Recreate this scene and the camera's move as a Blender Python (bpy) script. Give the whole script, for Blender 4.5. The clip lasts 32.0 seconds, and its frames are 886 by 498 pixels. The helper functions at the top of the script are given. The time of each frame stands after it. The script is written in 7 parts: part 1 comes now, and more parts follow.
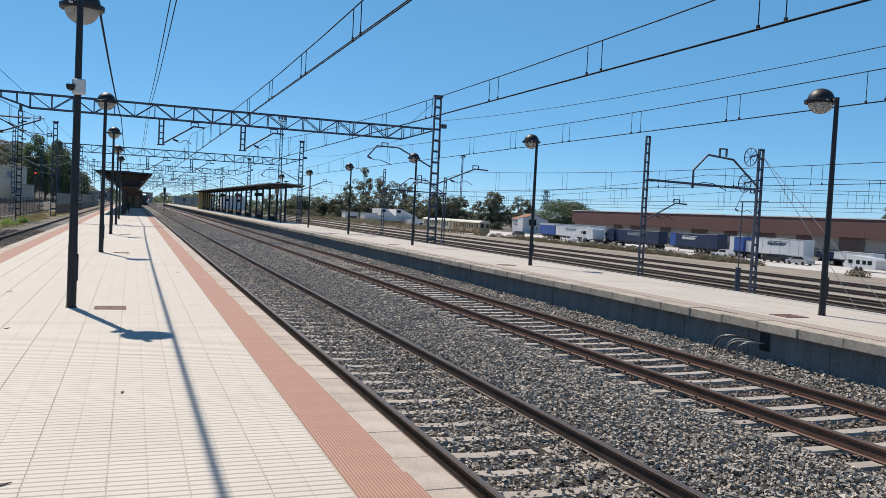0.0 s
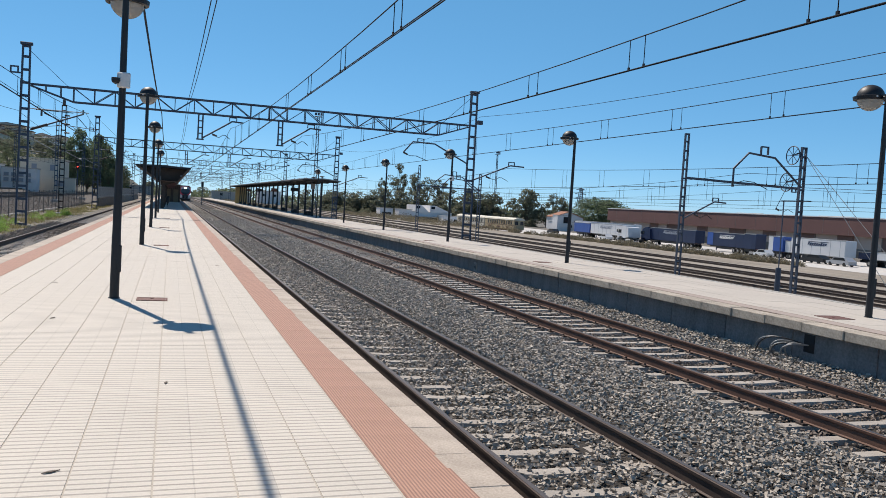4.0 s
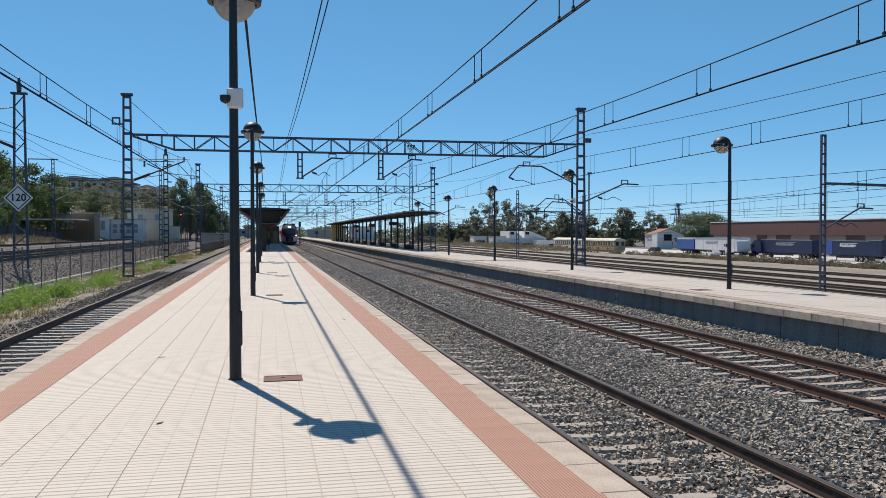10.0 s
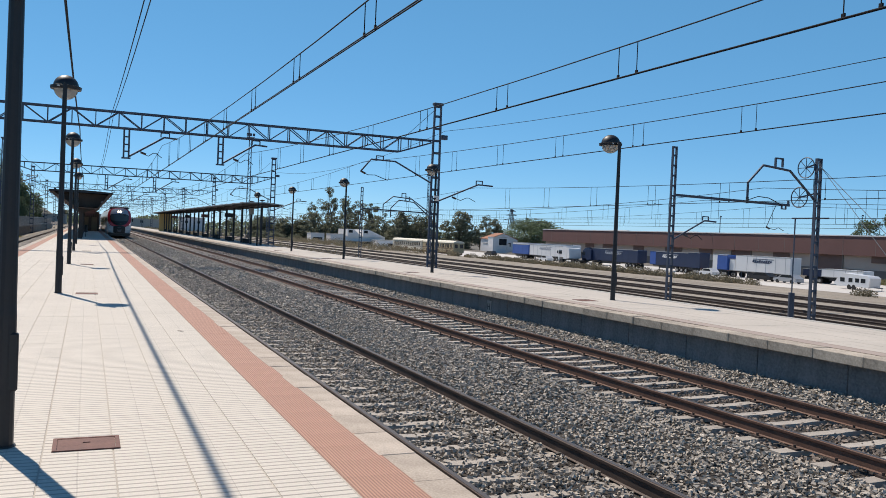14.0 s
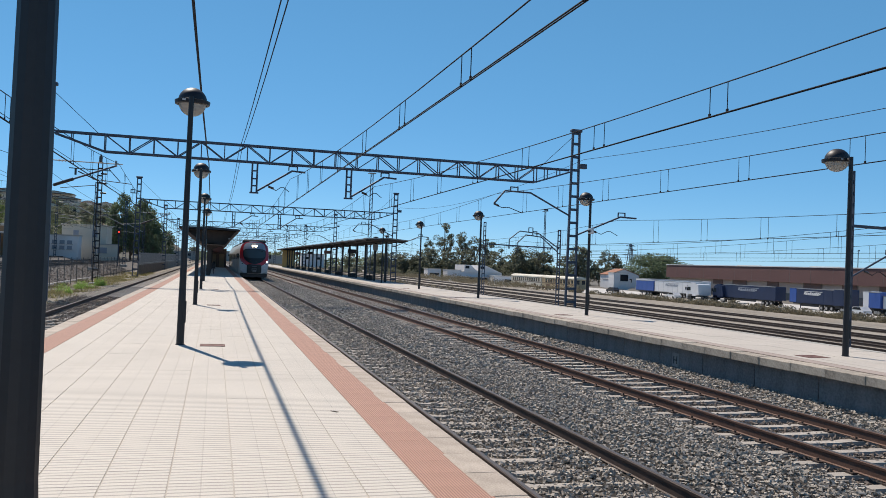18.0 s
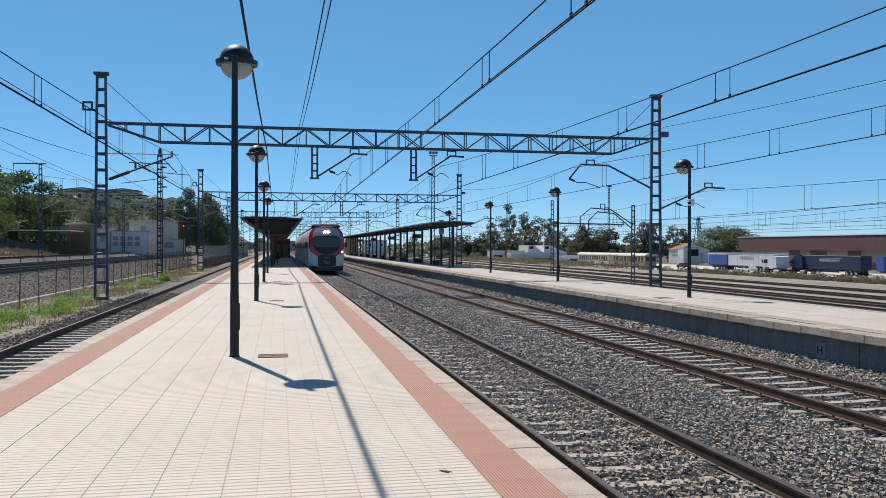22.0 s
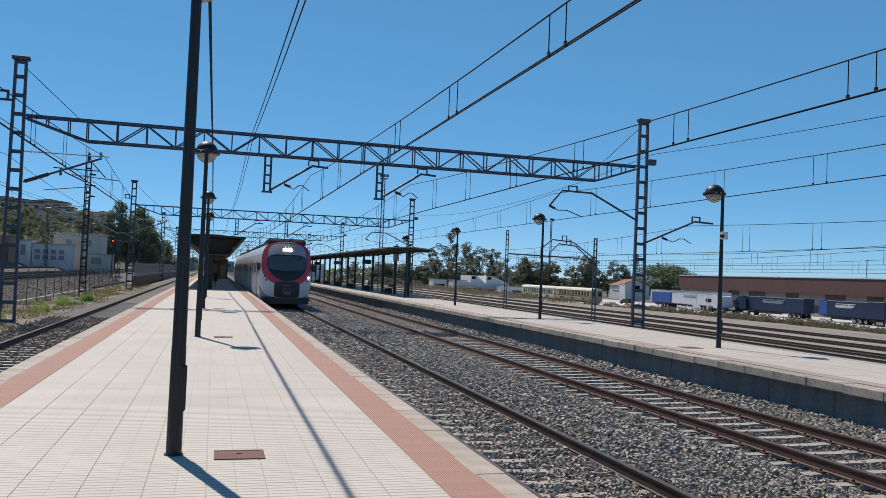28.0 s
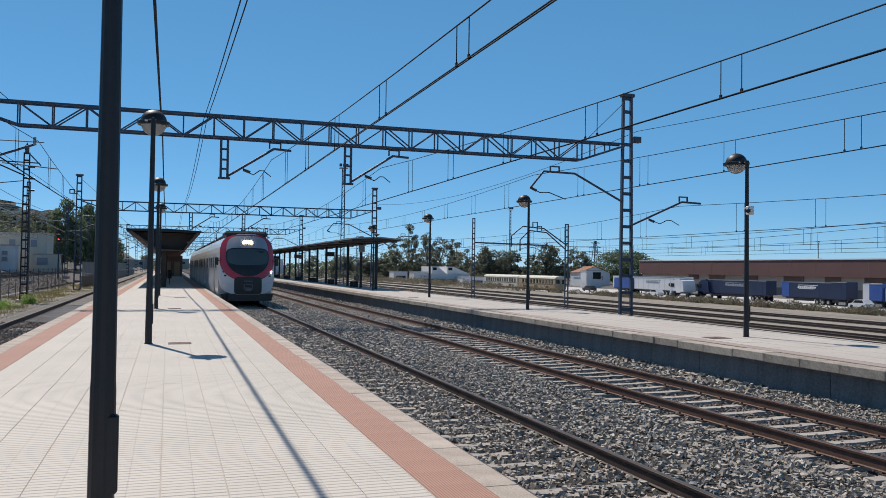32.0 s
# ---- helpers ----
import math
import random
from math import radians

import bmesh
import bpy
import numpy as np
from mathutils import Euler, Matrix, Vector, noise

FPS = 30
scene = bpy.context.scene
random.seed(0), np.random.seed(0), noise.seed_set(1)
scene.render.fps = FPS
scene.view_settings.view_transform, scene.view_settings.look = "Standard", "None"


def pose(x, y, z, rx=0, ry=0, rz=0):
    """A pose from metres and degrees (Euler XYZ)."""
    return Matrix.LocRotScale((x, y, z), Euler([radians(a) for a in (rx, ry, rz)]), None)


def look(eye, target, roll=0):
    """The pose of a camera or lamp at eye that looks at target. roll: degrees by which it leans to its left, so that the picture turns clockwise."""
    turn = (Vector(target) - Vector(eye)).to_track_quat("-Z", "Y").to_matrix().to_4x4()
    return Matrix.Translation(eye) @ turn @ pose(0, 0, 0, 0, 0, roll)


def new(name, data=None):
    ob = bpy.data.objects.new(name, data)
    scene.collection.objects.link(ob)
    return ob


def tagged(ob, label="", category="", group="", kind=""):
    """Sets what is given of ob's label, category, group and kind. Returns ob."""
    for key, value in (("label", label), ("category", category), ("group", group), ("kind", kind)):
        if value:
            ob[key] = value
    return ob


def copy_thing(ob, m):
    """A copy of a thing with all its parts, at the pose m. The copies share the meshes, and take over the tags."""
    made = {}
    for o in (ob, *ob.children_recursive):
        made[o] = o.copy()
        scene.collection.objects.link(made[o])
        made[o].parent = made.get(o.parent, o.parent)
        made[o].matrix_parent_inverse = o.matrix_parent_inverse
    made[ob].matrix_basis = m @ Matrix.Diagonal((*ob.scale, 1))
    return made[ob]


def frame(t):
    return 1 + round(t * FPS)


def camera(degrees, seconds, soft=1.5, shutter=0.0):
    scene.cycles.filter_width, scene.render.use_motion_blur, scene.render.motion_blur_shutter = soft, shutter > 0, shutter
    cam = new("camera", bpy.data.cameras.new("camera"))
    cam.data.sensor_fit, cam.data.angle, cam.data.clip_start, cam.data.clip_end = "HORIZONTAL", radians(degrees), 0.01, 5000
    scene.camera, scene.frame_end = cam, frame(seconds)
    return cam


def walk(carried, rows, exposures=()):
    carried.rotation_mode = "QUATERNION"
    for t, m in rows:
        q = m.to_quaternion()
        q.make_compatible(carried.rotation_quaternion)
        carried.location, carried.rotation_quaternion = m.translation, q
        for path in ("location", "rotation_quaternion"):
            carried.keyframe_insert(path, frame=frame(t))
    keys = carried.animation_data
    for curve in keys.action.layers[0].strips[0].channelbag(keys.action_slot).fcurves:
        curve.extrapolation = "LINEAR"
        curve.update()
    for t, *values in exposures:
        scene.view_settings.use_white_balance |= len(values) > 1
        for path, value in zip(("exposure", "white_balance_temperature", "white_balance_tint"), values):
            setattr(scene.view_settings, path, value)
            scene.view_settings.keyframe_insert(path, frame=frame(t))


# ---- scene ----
cam = camera(57.2, 32.0, soft=0.65)
PATH = [
    (0, (0.829, -13.657, 1.733), (1.546, -11.792, 1.645), 2.9),
    (0.5, (0.764, -13.66, 1.726), (1.486, -11.797, 1.641), 3.4),
    (1, (0.759, -13.679, 1.716), (1.48, -11.815, 1.641), 3.9),
    (1.5, (0.796, -13.678, 1.733), (1.514, -11.811, 1.697), 3.5),
    (2, (0.797, -13.669, 1.728), (1.489, -11.792, 1.727), 2.9),
    (2.5, (0.804, -13.668, 1.723), (1.473, -11.783, 1.72), 2.8),
    (3, (0.789, -13.629, 1.717), (1.452, -11.742, 1.699), 2.8),
    (3.5, (0.777, -13.616, 1.717), (1.419, -11.724, 1.631), 2.9),
    (5.5, (0.672, -13.165, 1.661), (1.329, -11.279, 1.557), 5.0),
    (6, (0.594, -12.958, 1.69), (1.295, -11.087, 1.605), 3.1),
    (6.5, (0.602, -12.593, 1.719), (1.22, -10.692, 1.633), 1.8),
    (7, (0.561, -12.294, 1.727), (0.946, -10.334, 1.632), 1.4),
    (7.5, (0.463, -11.886, 1.756), (0.833, -9.923, 1.679), 1.1),
    (8, (0.445, -11.576, 1.739), (0.81, -9.612, 1.659), 0.1),
    (8.5, (0.48, -11.129, 1.758), (0.819, -9.159, 1.674), 0.2),
    (9, (0.414, -10.885, 1.738), (0.758, -8.917, 1.648), 1.1),
    (9.5, (0.374, -10.497, 1.759), (0.765, -8.537, 1.68), 0.2),
    (10, (0.392, -10.072, 1.762), (0.813, -8.117, 1.722), -0.1),
    (10.5, (0.332, -9.614, 1.747), (0.759, -7.66, 1.724), 0.8),
    (11, (0.363, -9.254, 1.74), (0.955, -7.343, 1.723), 0.1),
    (11.5, (0.463, -9.0, 1.711), (1.488, -7.283, 1.697), -0.3),
    (12, (0.589, -8.317, 1.712), (1.761, -6.697, 1.664), 1.1),
    (12.5, (0.661, -7.87, 1.721), (1.878, -6.285, 1.665), 1.2),
    (13, (0.739, -7.414, 1.644), (1.894, -5.782, 1.582), 2.9),
    (13.5, (0.648, -7.209, 1.663), (1.568, -5.433, 1.601), 3.2),
    (14, (0.51, -6.643, 1.67), (1.314, -4.813, 1.635), 2.4),
    (14.5, (0.525, -6.053, 1.68), (1.193, -4.168, 1.653), 2.4),
    (15, (0.457, -5.476, 1.718), (1.041, -3.563, 1.72), 2.5),
    (15.5, (0.472, -5.042, 1.729), (1.053, -3.128, 1.758), 1.7),
    (17.5, (0.572, -3.125, 1.676), (1.095, -1.195, 1.735), 2.3),
    (18, (0.53, -2.602, 1.686), (1.07, -0.674, 1.727), 2.3),
    (18.5, (0.63, -2.124, 1.696), (1.197, -0.204, 1.723), 2.0),
    (19, (0.63, -1.769, 1.7), (1.191, 0.151, 1.724), 2.9),
    (19.5, (0.582, -1.397, 1.71), (1.145, 0.522, 1.741), 2.9),
    (20, (0.638, -0.992, 1.721), (1.191, 0.93, 1.749), 2.0),
    (20.5, (0.619, -0.659, 1.722), (1.018, 1.301, 1.715), 2.6),
    (21, (0.542, -0.359, 1.743), (0.932, 1.603, 1.746), 2.0),
    (21.5, (0.541, 0.015, 1.696), (0.954, 1.971, 1.707), -0.1),
    (22, (0.66, 0.46, 1.709), (1.054, 2.421, 1.704), 0.1),
    (22.5, (0.635, 0.922, 1.698), (1.015, 2.886, 1.68), 0.9),
    (23, (0.628, 1.294, 1.701), (1.005, 3.258, 1.696), 0.9),
    (23.5, (0.627, 2.012, 1.698), (0.974, 3.982, 1.699), 1.4),
    (24, (0.552, 2.476, 1.713), (0.894, 4.447, 1.686), 1.1),
    (24.5, (0.478, 2.784, 1.729), (0.864, 4.746, 1.782), -1.0),
    (25, (0.441, 3.251, 1.719), (0.847, 5.206, 1.831), -0.6),
    (25.5, (0.382, 3.616, 1.681), (0.885, 5.549, 1.777), 0.9),
    (27.5, (0.208, 5.155, 1.654), (0.759, 7.076, 1.732), 1.6),
    (28, (0.245, 5.531, 1.755), (0.786, 7.456, 1.821), 2.3),
    (28.5, (0.196, 5.887, 1.725), (0.738, 7.811, 1.792), 2.0),
    (29, (0.223, 6.326, 1.666), (0.792, 8.243, 1.731), 1.5),
    (29.5, (0.266, 6.696, 1.664), (0.845, 8.609, 1.729), 1.5),
    (30, (0.227, 7.155, 1.656), (0.818, 9.064, 1.718), 1.5),
    (30.5, (0.247, 7.535, 1.631), (0.877, 9.433, 1.676), -0.1),
    (31, (0.323, 7.918, 1.656), (0.951, 9.816, 1.705), 0.6),
    (31.5, (0.282, 8.341, 1.653), (0.918, 10.236, 1.705), 1.0),
    (32, (0.287, 8.73, 1.644), (0.928, 10.624, 1.692), 0.8),
]
walk(cam, [(t, look(eye, target, roll)) for t, eye, target, roll in PATH], exposures=[(0.0, 0.1, 6550, 10), (7.0, 0.1, 6600, 10), (8.0, -0.06, 6650, 10), (9.0, -0.14, 6650, 10), (10.0, 0.04, 6600, 10), (12.0, 0.12, 6650, 10), (13.0, 0.12, 6650, 10), (15.0, 0.08, 6550, 10), (24.2, 0.04, 6550, 10), (25.0, -0.12, 6350, 10), (28.0, -0.1, 6350, 10), (32.0, -0.1, 6350, 10)])

# ---- light ----
SUN_TO = Vector((-0.228, 0.694, 1.0)).normalized()
world = bpy.data.worlds.new("sky")
scene.world = world
world.use_nodes = True
wn = world.node_tree.nodes
sky = wn.new("ShaderNodeTexSky")
sky.sky_type, sky.sun_disc = "NISHITA", False
sky.sun_elevation = math.asin(SUN_TO.z)
sky.sun_rotation = math.atan2(SUN_TO.x, SUN_TO.y)
sky.altitude, sky.air_density, sky.dust_density, sky.ozone_density = 1200, 0.65, 0.0, 4.0
vivid = wn.new("ShaderNodeHueSaturation")
vivid.inputs["Saturation"].default_value, vivid.inputs["Hue"].default_value = 1.14, 0.489
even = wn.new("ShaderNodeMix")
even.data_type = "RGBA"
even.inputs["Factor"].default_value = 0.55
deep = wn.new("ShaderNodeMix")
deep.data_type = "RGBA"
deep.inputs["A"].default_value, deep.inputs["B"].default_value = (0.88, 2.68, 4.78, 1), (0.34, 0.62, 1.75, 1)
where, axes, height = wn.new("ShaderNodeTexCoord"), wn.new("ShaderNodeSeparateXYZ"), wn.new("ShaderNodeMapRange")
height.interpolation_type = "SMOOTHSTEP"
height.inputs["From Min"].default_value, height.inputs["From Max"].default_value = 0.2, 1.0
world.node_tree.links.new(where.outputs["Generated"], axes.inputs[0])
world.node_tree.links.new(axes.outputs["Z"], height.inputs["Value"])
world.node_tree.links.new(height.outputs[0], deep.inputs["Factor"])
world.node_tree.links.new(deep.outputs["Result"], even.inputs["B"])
world.node_tree.links.new(sky.outputs[0], vivid.inputs["Color"])
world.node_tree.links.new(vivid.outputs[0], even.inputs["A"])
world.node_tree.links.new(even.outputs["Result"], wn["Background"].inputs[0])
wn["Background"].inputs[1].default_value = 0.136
sun = new("sun", bpy.data.lights.new("sun", "SUN"))
sun.data.energy, sun.data.angle, sun.data.color = 5.0, radians(0.53), (1.0, 0.91, 0.815)
sun.matrix_basis = look(SUN_TO * 100, (0, 0, 0))


# ---- materials ----
def mat(name, color, rough=0.7, metal=0.0, vary=0.12, scale=6.0, fine=60.0, bump=0.15, dist=0.01, spread=0.0, island=0.0, tint=None, coat=0.0, speck=None):
    """A surface with stains at one scale and grain at another; spread varies it from object to object, island from piece to piece."""
    m = bpy.data.materials.new(name)
    m.use_nodes = True
    nt = m.node_tree
    n, l = nt.nodes, nt.links
    b = n["Principled BSDF"]
    b.inputs["Roughness"].default_value, b.inputs["Metallic"].default_value = rough, metal
    b.inputs["Coat Weight"].default_value = coat
    tc = n.new("ShaderNodeTexCoord")
    big, small = n.new("ShaderNodeTexNoise"), n.new("ShaderNodeTexNoise")
    for tex, s in ((big, scale), (small, fine)):
        tex.inputs["Scale"].default_value = s
        tex.inputs["Detail"].default_value = 5
        l.new(tc.outputs["Object"], tex.inputs["Vector"])
    add = n.new("ShaderNodeMath")
    add.operation = "ADD"
    l.new(big.outputs[0], add.inputs[0])
    l.new(small.outputs[0], add.inputs[1])
    last = add.outputs[0]
    for amount, source in ((spread, "ob"), (island, "is")):
        if amount:
            src = n.new("ShaderNodeObjectInfo").outputs["Random"] if source == "ob" else n.new("ShaderNodeNewGeometry").outputs["Random Per Island"]
            k = n.new("ShaderNodeMath")
            k.operation = "MULTIPLY_ADD"
            k.inputs[1].default_value = amount * 2
            l.new(src, k.inputs[0])
            l.new(last, k.inputs[2])
            off = n.new("ShaderNodeMath")
            off.operation = "SUBTRACT"
            off.inputs[1].default_value = amount
            l.new(k.outputs[0], off.inputs[0])
            last = off.outputs[0]
    mr = n.new("ShaderNodeMapRange")
    mr.inputs["From Min"].default_value, mr.inputs["From Max"].default_value = 0.6, 1.4
    l.new(last, mr.inputs["Value"])
    ramp = n.new("ShaderNodeValToRGB")
    lo = [max(0.0, c * (1 - vary)) for c in color]
    hi = [min(1.0, c * (1 + vary)) for c in color]
    if tint:
        lo = [a * 0.6 + t * 0.4 for a, t in zip(lo, tint)]
    ramp.color_ramp.elements[0].color = (*lo, 1)
    ramp.color_ramp.elements[1].color = (*hi, 1)
    l.new(mr.outputs[0], ramp.inputs[0])
    l.new(ramp.outputs[0], b.inputs["Base Color"])
    if bump:
        bp = n.new("ShaderNodeBump")
        bp.inputs["Strength"].default_value, bp.inputs["Distance"].default_value = bump, dist
        l.new(small.outputs[0], bp.inputs["Height"])
        l.new(bp.outputs[0], b.inputs["Normal"])
    return m


def ribbed(m, axis, pitch, depth, dark, width=0.18, shift=0.0):
    """Grooves across a tile: darker, sunk lines at a fixed pitch along one axis of the world."""
    nt = m.node_tree
    n, l = nt.nodes, nt.links
    b = n["Principled BSDF"]
    geo, sep = n.new("ShaderNodeNewGeometry"), n.new("ShaderNodeSeparateXYZ")
    l.new(geo.outputs["Position"], sep.inputs[0])
    mod = n.new("ShaderNodeMath")
    mod.operation = "PINGPONG"
    mod.inputs[1].default_value = pitch / 2
    move = n.new("ShaderNodeMath")
    move.inputs[1].default_value = shift
    l.new(sep.outputs[axis], move.inputs[0])
    l.new(move.outputs[0], mod.inputs[0])
    mr = n.new("ShaderNodeMapRange")
    mr.interpolation_type = "SMOOTHSTEP"
    mr.inputs["From Min"].default_value, mr.inputs["From Max"].default_value = pitch / 2 * width * 0.35, pitch / 2 * width
    l.new(mod.outputs[0], mr.inputs["Value"])
    base = b.inputs["Base Color"].links[0].from_socket
    mix = n.new("ShaderNodeMix")
    mix.data_type = "RGBA"
    mix.blend_type = "MULTIPLY"
    mix.inputs["Factor"].default_value = 1
    shade = n.new("ShaderNodeMapRange")
    shade.inputs["To Min"].default_value, shade.inputs["To Max"].default_value = dark, 1.0
    l.new(mr.outputs[0], shade.inputs["Value"])
    l.new(base, mix.inputs["A"])
    l.new(shade.outputs[0], mix.inputs["B"])
    l.new(mix.outputs["Result"], b.inputs["Base Color"])
    bp = n.new("ShaderNodeBump")
    bp.inputs["Strength"].default_value, bp.inputs["Distance"].default_value = 0.6, depth
    l.new(mr.outputs[0], bp.inputs["Height"])
    if b.inputs["Normal"].links:
        l.new(b.inputs["Normal"].links[0].from_socket, bp.inputs["Normal"])
    l.new(bp.outputs[0], b.inputs["Normal"])
    return m


def streaked(m, stretch=0.12):
    """Draws the stains of an upright surface out into runs down the wall."""
    n, l = m.node_tree.nodes, m.node_tree.links
    tc = next(q for q in n if q.bl_idname == "ShaderNodeTexCoord")
    mp = n.new("ShaderNodeMapping")
    mp.inputs["Scale"].default_value = (1, 1, stretch)
    l.new(tc.outputs["Object"], mp.inputs["Vector"])
    big = next(q for q in n if q.bl_idname == "ShaderNodeTexNoise")
    l.new(mp.outputs[0], big.inputs["Vector"])
    return m


def leafy(m, share=0.45):
    """Lets light through: part of the surface scatters what falls on its back."""
    n, l = m.node_tree.nodes, m.node_tree.links
    b = n["Principled BSDF"]
    tr, mix = n.new("ShaderNodeBsdfTranslucent"), n.new("ShaderNodeMixShader")
    l.new(b.inputs["Base Color"].links[0].from_socket, tr.inputs["Color"])
    mix.inputs[0].default_value = share
    l.new(b.outputs[0], mix.inputs[1])
    l.new(tr.outputs[0], mix.inputs[2])
    l.new(mix.outputs[0], n["Material Output"].inputs["Surface"])
    return m


def glow(name, color, strength):
    m = bpy.data.materials.new(name)
    m.use_nodes = True
    b = m.node_tree.nodes["Principled BSDF"]
    b.inputs["Base Color"].default_value = (*color, 1)
    b.inputs["Emission Color"].default_value, b.inputs["Emission Strength"].default_value = (*color, 1), strength
    return m


def plain(name, color, rough=0.4, metal=0.0, trans=0.0, ior=1.45):
    m = bpy.data.materials.new(name)
    m.use_nodes = True
    b = m.node_tree.nodes["Principled BSDF"]
    b.inputs["Base Color"].default_value = (*color, 1)
    b.inputs["Roughness"].default_value, b.inputs["Metallic"].default_value = rough, metal
    b.inputs["Transmission Weight"].default_value, b.inputs["IOR"].default_value = trans, ior
    return m


M_TILE = ribbed(mat("cream tile", (0.55, 0.497, 0.425), 0.75, vary=0.10, scale=0.7, fine=45, bump=0.1, dist=0.003, spread=0.035, island=0.035), 1, 0.0825, 0.006, 0.62, 0.40)
M_TILE = ribbed(M_TILE, 0, 0.46733, 0.003, 0.88, 0.022, 1.83233)
M_TACT = ribbed(mat("red tactile tile", (0.43, 0.235, 0.165), 0.8, vary=0.12, scale=0.9, fine=50, bump=0.12, dist=0.003, spread=0.05, island=0.05), 0, 0.0235, 0.006, 0.66, 0.6)
M_COPE = mat("cream coping stone", (0.43, 0.365, 0.30), 0.85, vary=0.24, scale=3.4, fine=55, bump=0.25, dist=0.004, spread=0.12, island=0.12, tint=(0.2, 0.15, 0.1))
M_JOINT = mat("tile joint mortar", (0.43, 0.385, 0.325), 0.9, vary=0.15, bump=0.1)
M_WALLBLUE = streaked(mat("grey concrete platform wall", (0.185, 0.182, 0.182), 0.85, vary=0.42, scale=2.6, fine=22, bump=0.25, dist=0.008, spread=0.07))
M_CONC = mat("pale concrete", (0.382, 0.365, 0.332), 0.85, vary=0.15, scale=1.8, fine=40, bump=0.2, dist=0.006, spread=0.1, island=0.1)
M_SLEEPER = mat("sleeper concrete", (0.33, 0.295, 0.255), 0.85, vary=0.22, scale=5, fine=60, bump=0.2, dist=0.004, spread=0.14, island=0.14)
M_BALLAST = mat("grey ballast stone", (0.37, 0.327, 0.275), 0.9, vary=0.42, scale=9, fine=120, bump=0.25, dist=0.004, island=0.36)
M_BALLASTBROWN = mat("rust stained ballast stone", (0.225, 0.18, 0.146), 0.9, vary=0.4, scale=9, fine=120, bump=0.25, dist=0.004, island=0.26)
M_BEDLIGHT = mat("dusty embankment ballast", (0.12, 0.104, 0.089), 0.95, vary=0.35, scale=3, fine=24, bump=0.6, dist=0.03)
M_FARPAVE = mat("pale worn paving", (0.455, 0.41, 0.355), 0.85, vary=0.12, scale=0.5, fine=14, bump=0.15, dist=0.004, island=0.06)
# near-black colour stands in for the deep shade in gaps between stones
M_BEDSHADE = mat("ballast bed", (0.038, 0.031, 0.025), 0.95, vary=0.55, scale=7, fine=24, bump=1.0, dist=0.05)
M_RAILYARD = mat("dark brown yard rail steel", (0.05, 0.036, 0.03), 0.75, 0.2, vary=0.35, scale=3, fine=50, bump=0.15)
M_RUST = mat("rusty rail steel", (0.115, 0.06, 0.041), 0.75, 0.2, vary=0.35, scale=3, fine=50, bump=0.15)
M_RAILDARK = mat("brown rail steel", (0.068, 0.047, 0.038), 0.7, 0.3, vary=0.3, scale=3, fine=50, bump=0.12)
M_RAILBLACK = mat("dark oily rail steel", (0.035, 0.027, 0.023), 0.7, 0.2, vary=0.3, scale=3, fine=50, bump=0.12)
M_HEAD = mat("worn rail head", (0.108, 0.0871, 0.0747), 0.5, 0.5, vary=0.2, scale=4, fine=60, bump=0.05)
M_BLACK = mat("black painted steel", (0.009, 0.0095, 0.012), 0.5, vary=0.3, scale=4, fine=40, bump=0.05)
M_WIRE = mat("dark wire", (0.006, 0.008, 0.013), 0.95, 0.0, vary=0.2, bump=0)
M_GALV = mat("weathered galvanised steel", (0.06, 0.075, 0.106), 0.6, 0.25, vary=0.22, scale=2.5, fine=30, bump=0.1, spread=0.06)
M_GALVLIGHT = mat("pale galvanised steel", (0.299, 0.299, 0.29), 0.6, 0.3, vary=0.2, scale=2.5, fine=30, bump=0.1)
M_GLOBE = leafy(mat("milky lamp globe", (0.84, 0.82, 0.78), 0.25, vary=0.04, bump=0), 0.75)
M_BROWNIRON = mat("rusty brown cast iron", (0.141, 0.0622, 0.0456), 0.75, 0.1, vary=0.3, scale=9, fine=60, bump=0.3, dist=0.004)
M_SAND = mat("pale dusty ground", (0.28, 0.245, 0.20), 0.95, vary=0.25, scale=0.25, fine=6, bump=0.5, dist=0.03)
M_EARTH = mat("brown dry earth", (0.125, 0.112, 0.092), 0.95, vary=0.35, scale=0.4, fine=8, bump=0.6, dist=0.04)
M_ROAD = mat("pale concrete yard", (0.50, 0.475, 0.44), 0.9, vary=0.12, scale=0.12, fine=5, bump=0.2, dist=0.01)
M_GRASS = leafy(mat("green weeds", (0.25, 0.38, 0.085), 0.8, vary=0.4, scale=1.5, fine=12, bump=0, island=0.4, tint=(0.17, 0.22, 0.05)))
M_DRYGRASS = leafy(mat("dry straw grass", (0.25, 0.215, 0.105), 0.85, vary=0.35, scale=1.5, fine=12, bump=0, island=0.4, tint=(0.10, 0.13, 0.04)))
M_SCRUB = leafy(mat("grey green scrub", (0.19, 0.165, 0.11), 0.85, vary=0.35, scale=1.5, fine=12, bump=0, island=0.4))
M_LEAF = leafy(mat("dark tree leaves", (0.15, 0.182, 0.105), 0.75, vary=0.2, scale=0.8, fine=9, bump=0, island=0.18, tint=(0.1, 0.1, 0.05)), 0.52)
M_LEAFLIGHT = leafy(mat("bright tree leaves", (0.10, 0.145, 0.045), 0.65, vary=0.3, scale=0.8, fine=9, bump=0, island=0.28))
M_LEAFDENSE = leafy(mat("deep green tree leaves", (0.135, 0.175, 0.1), 0.75, vary=0.25, scale=0.8, fine=9, bump=0, island=0.2), 0.55)
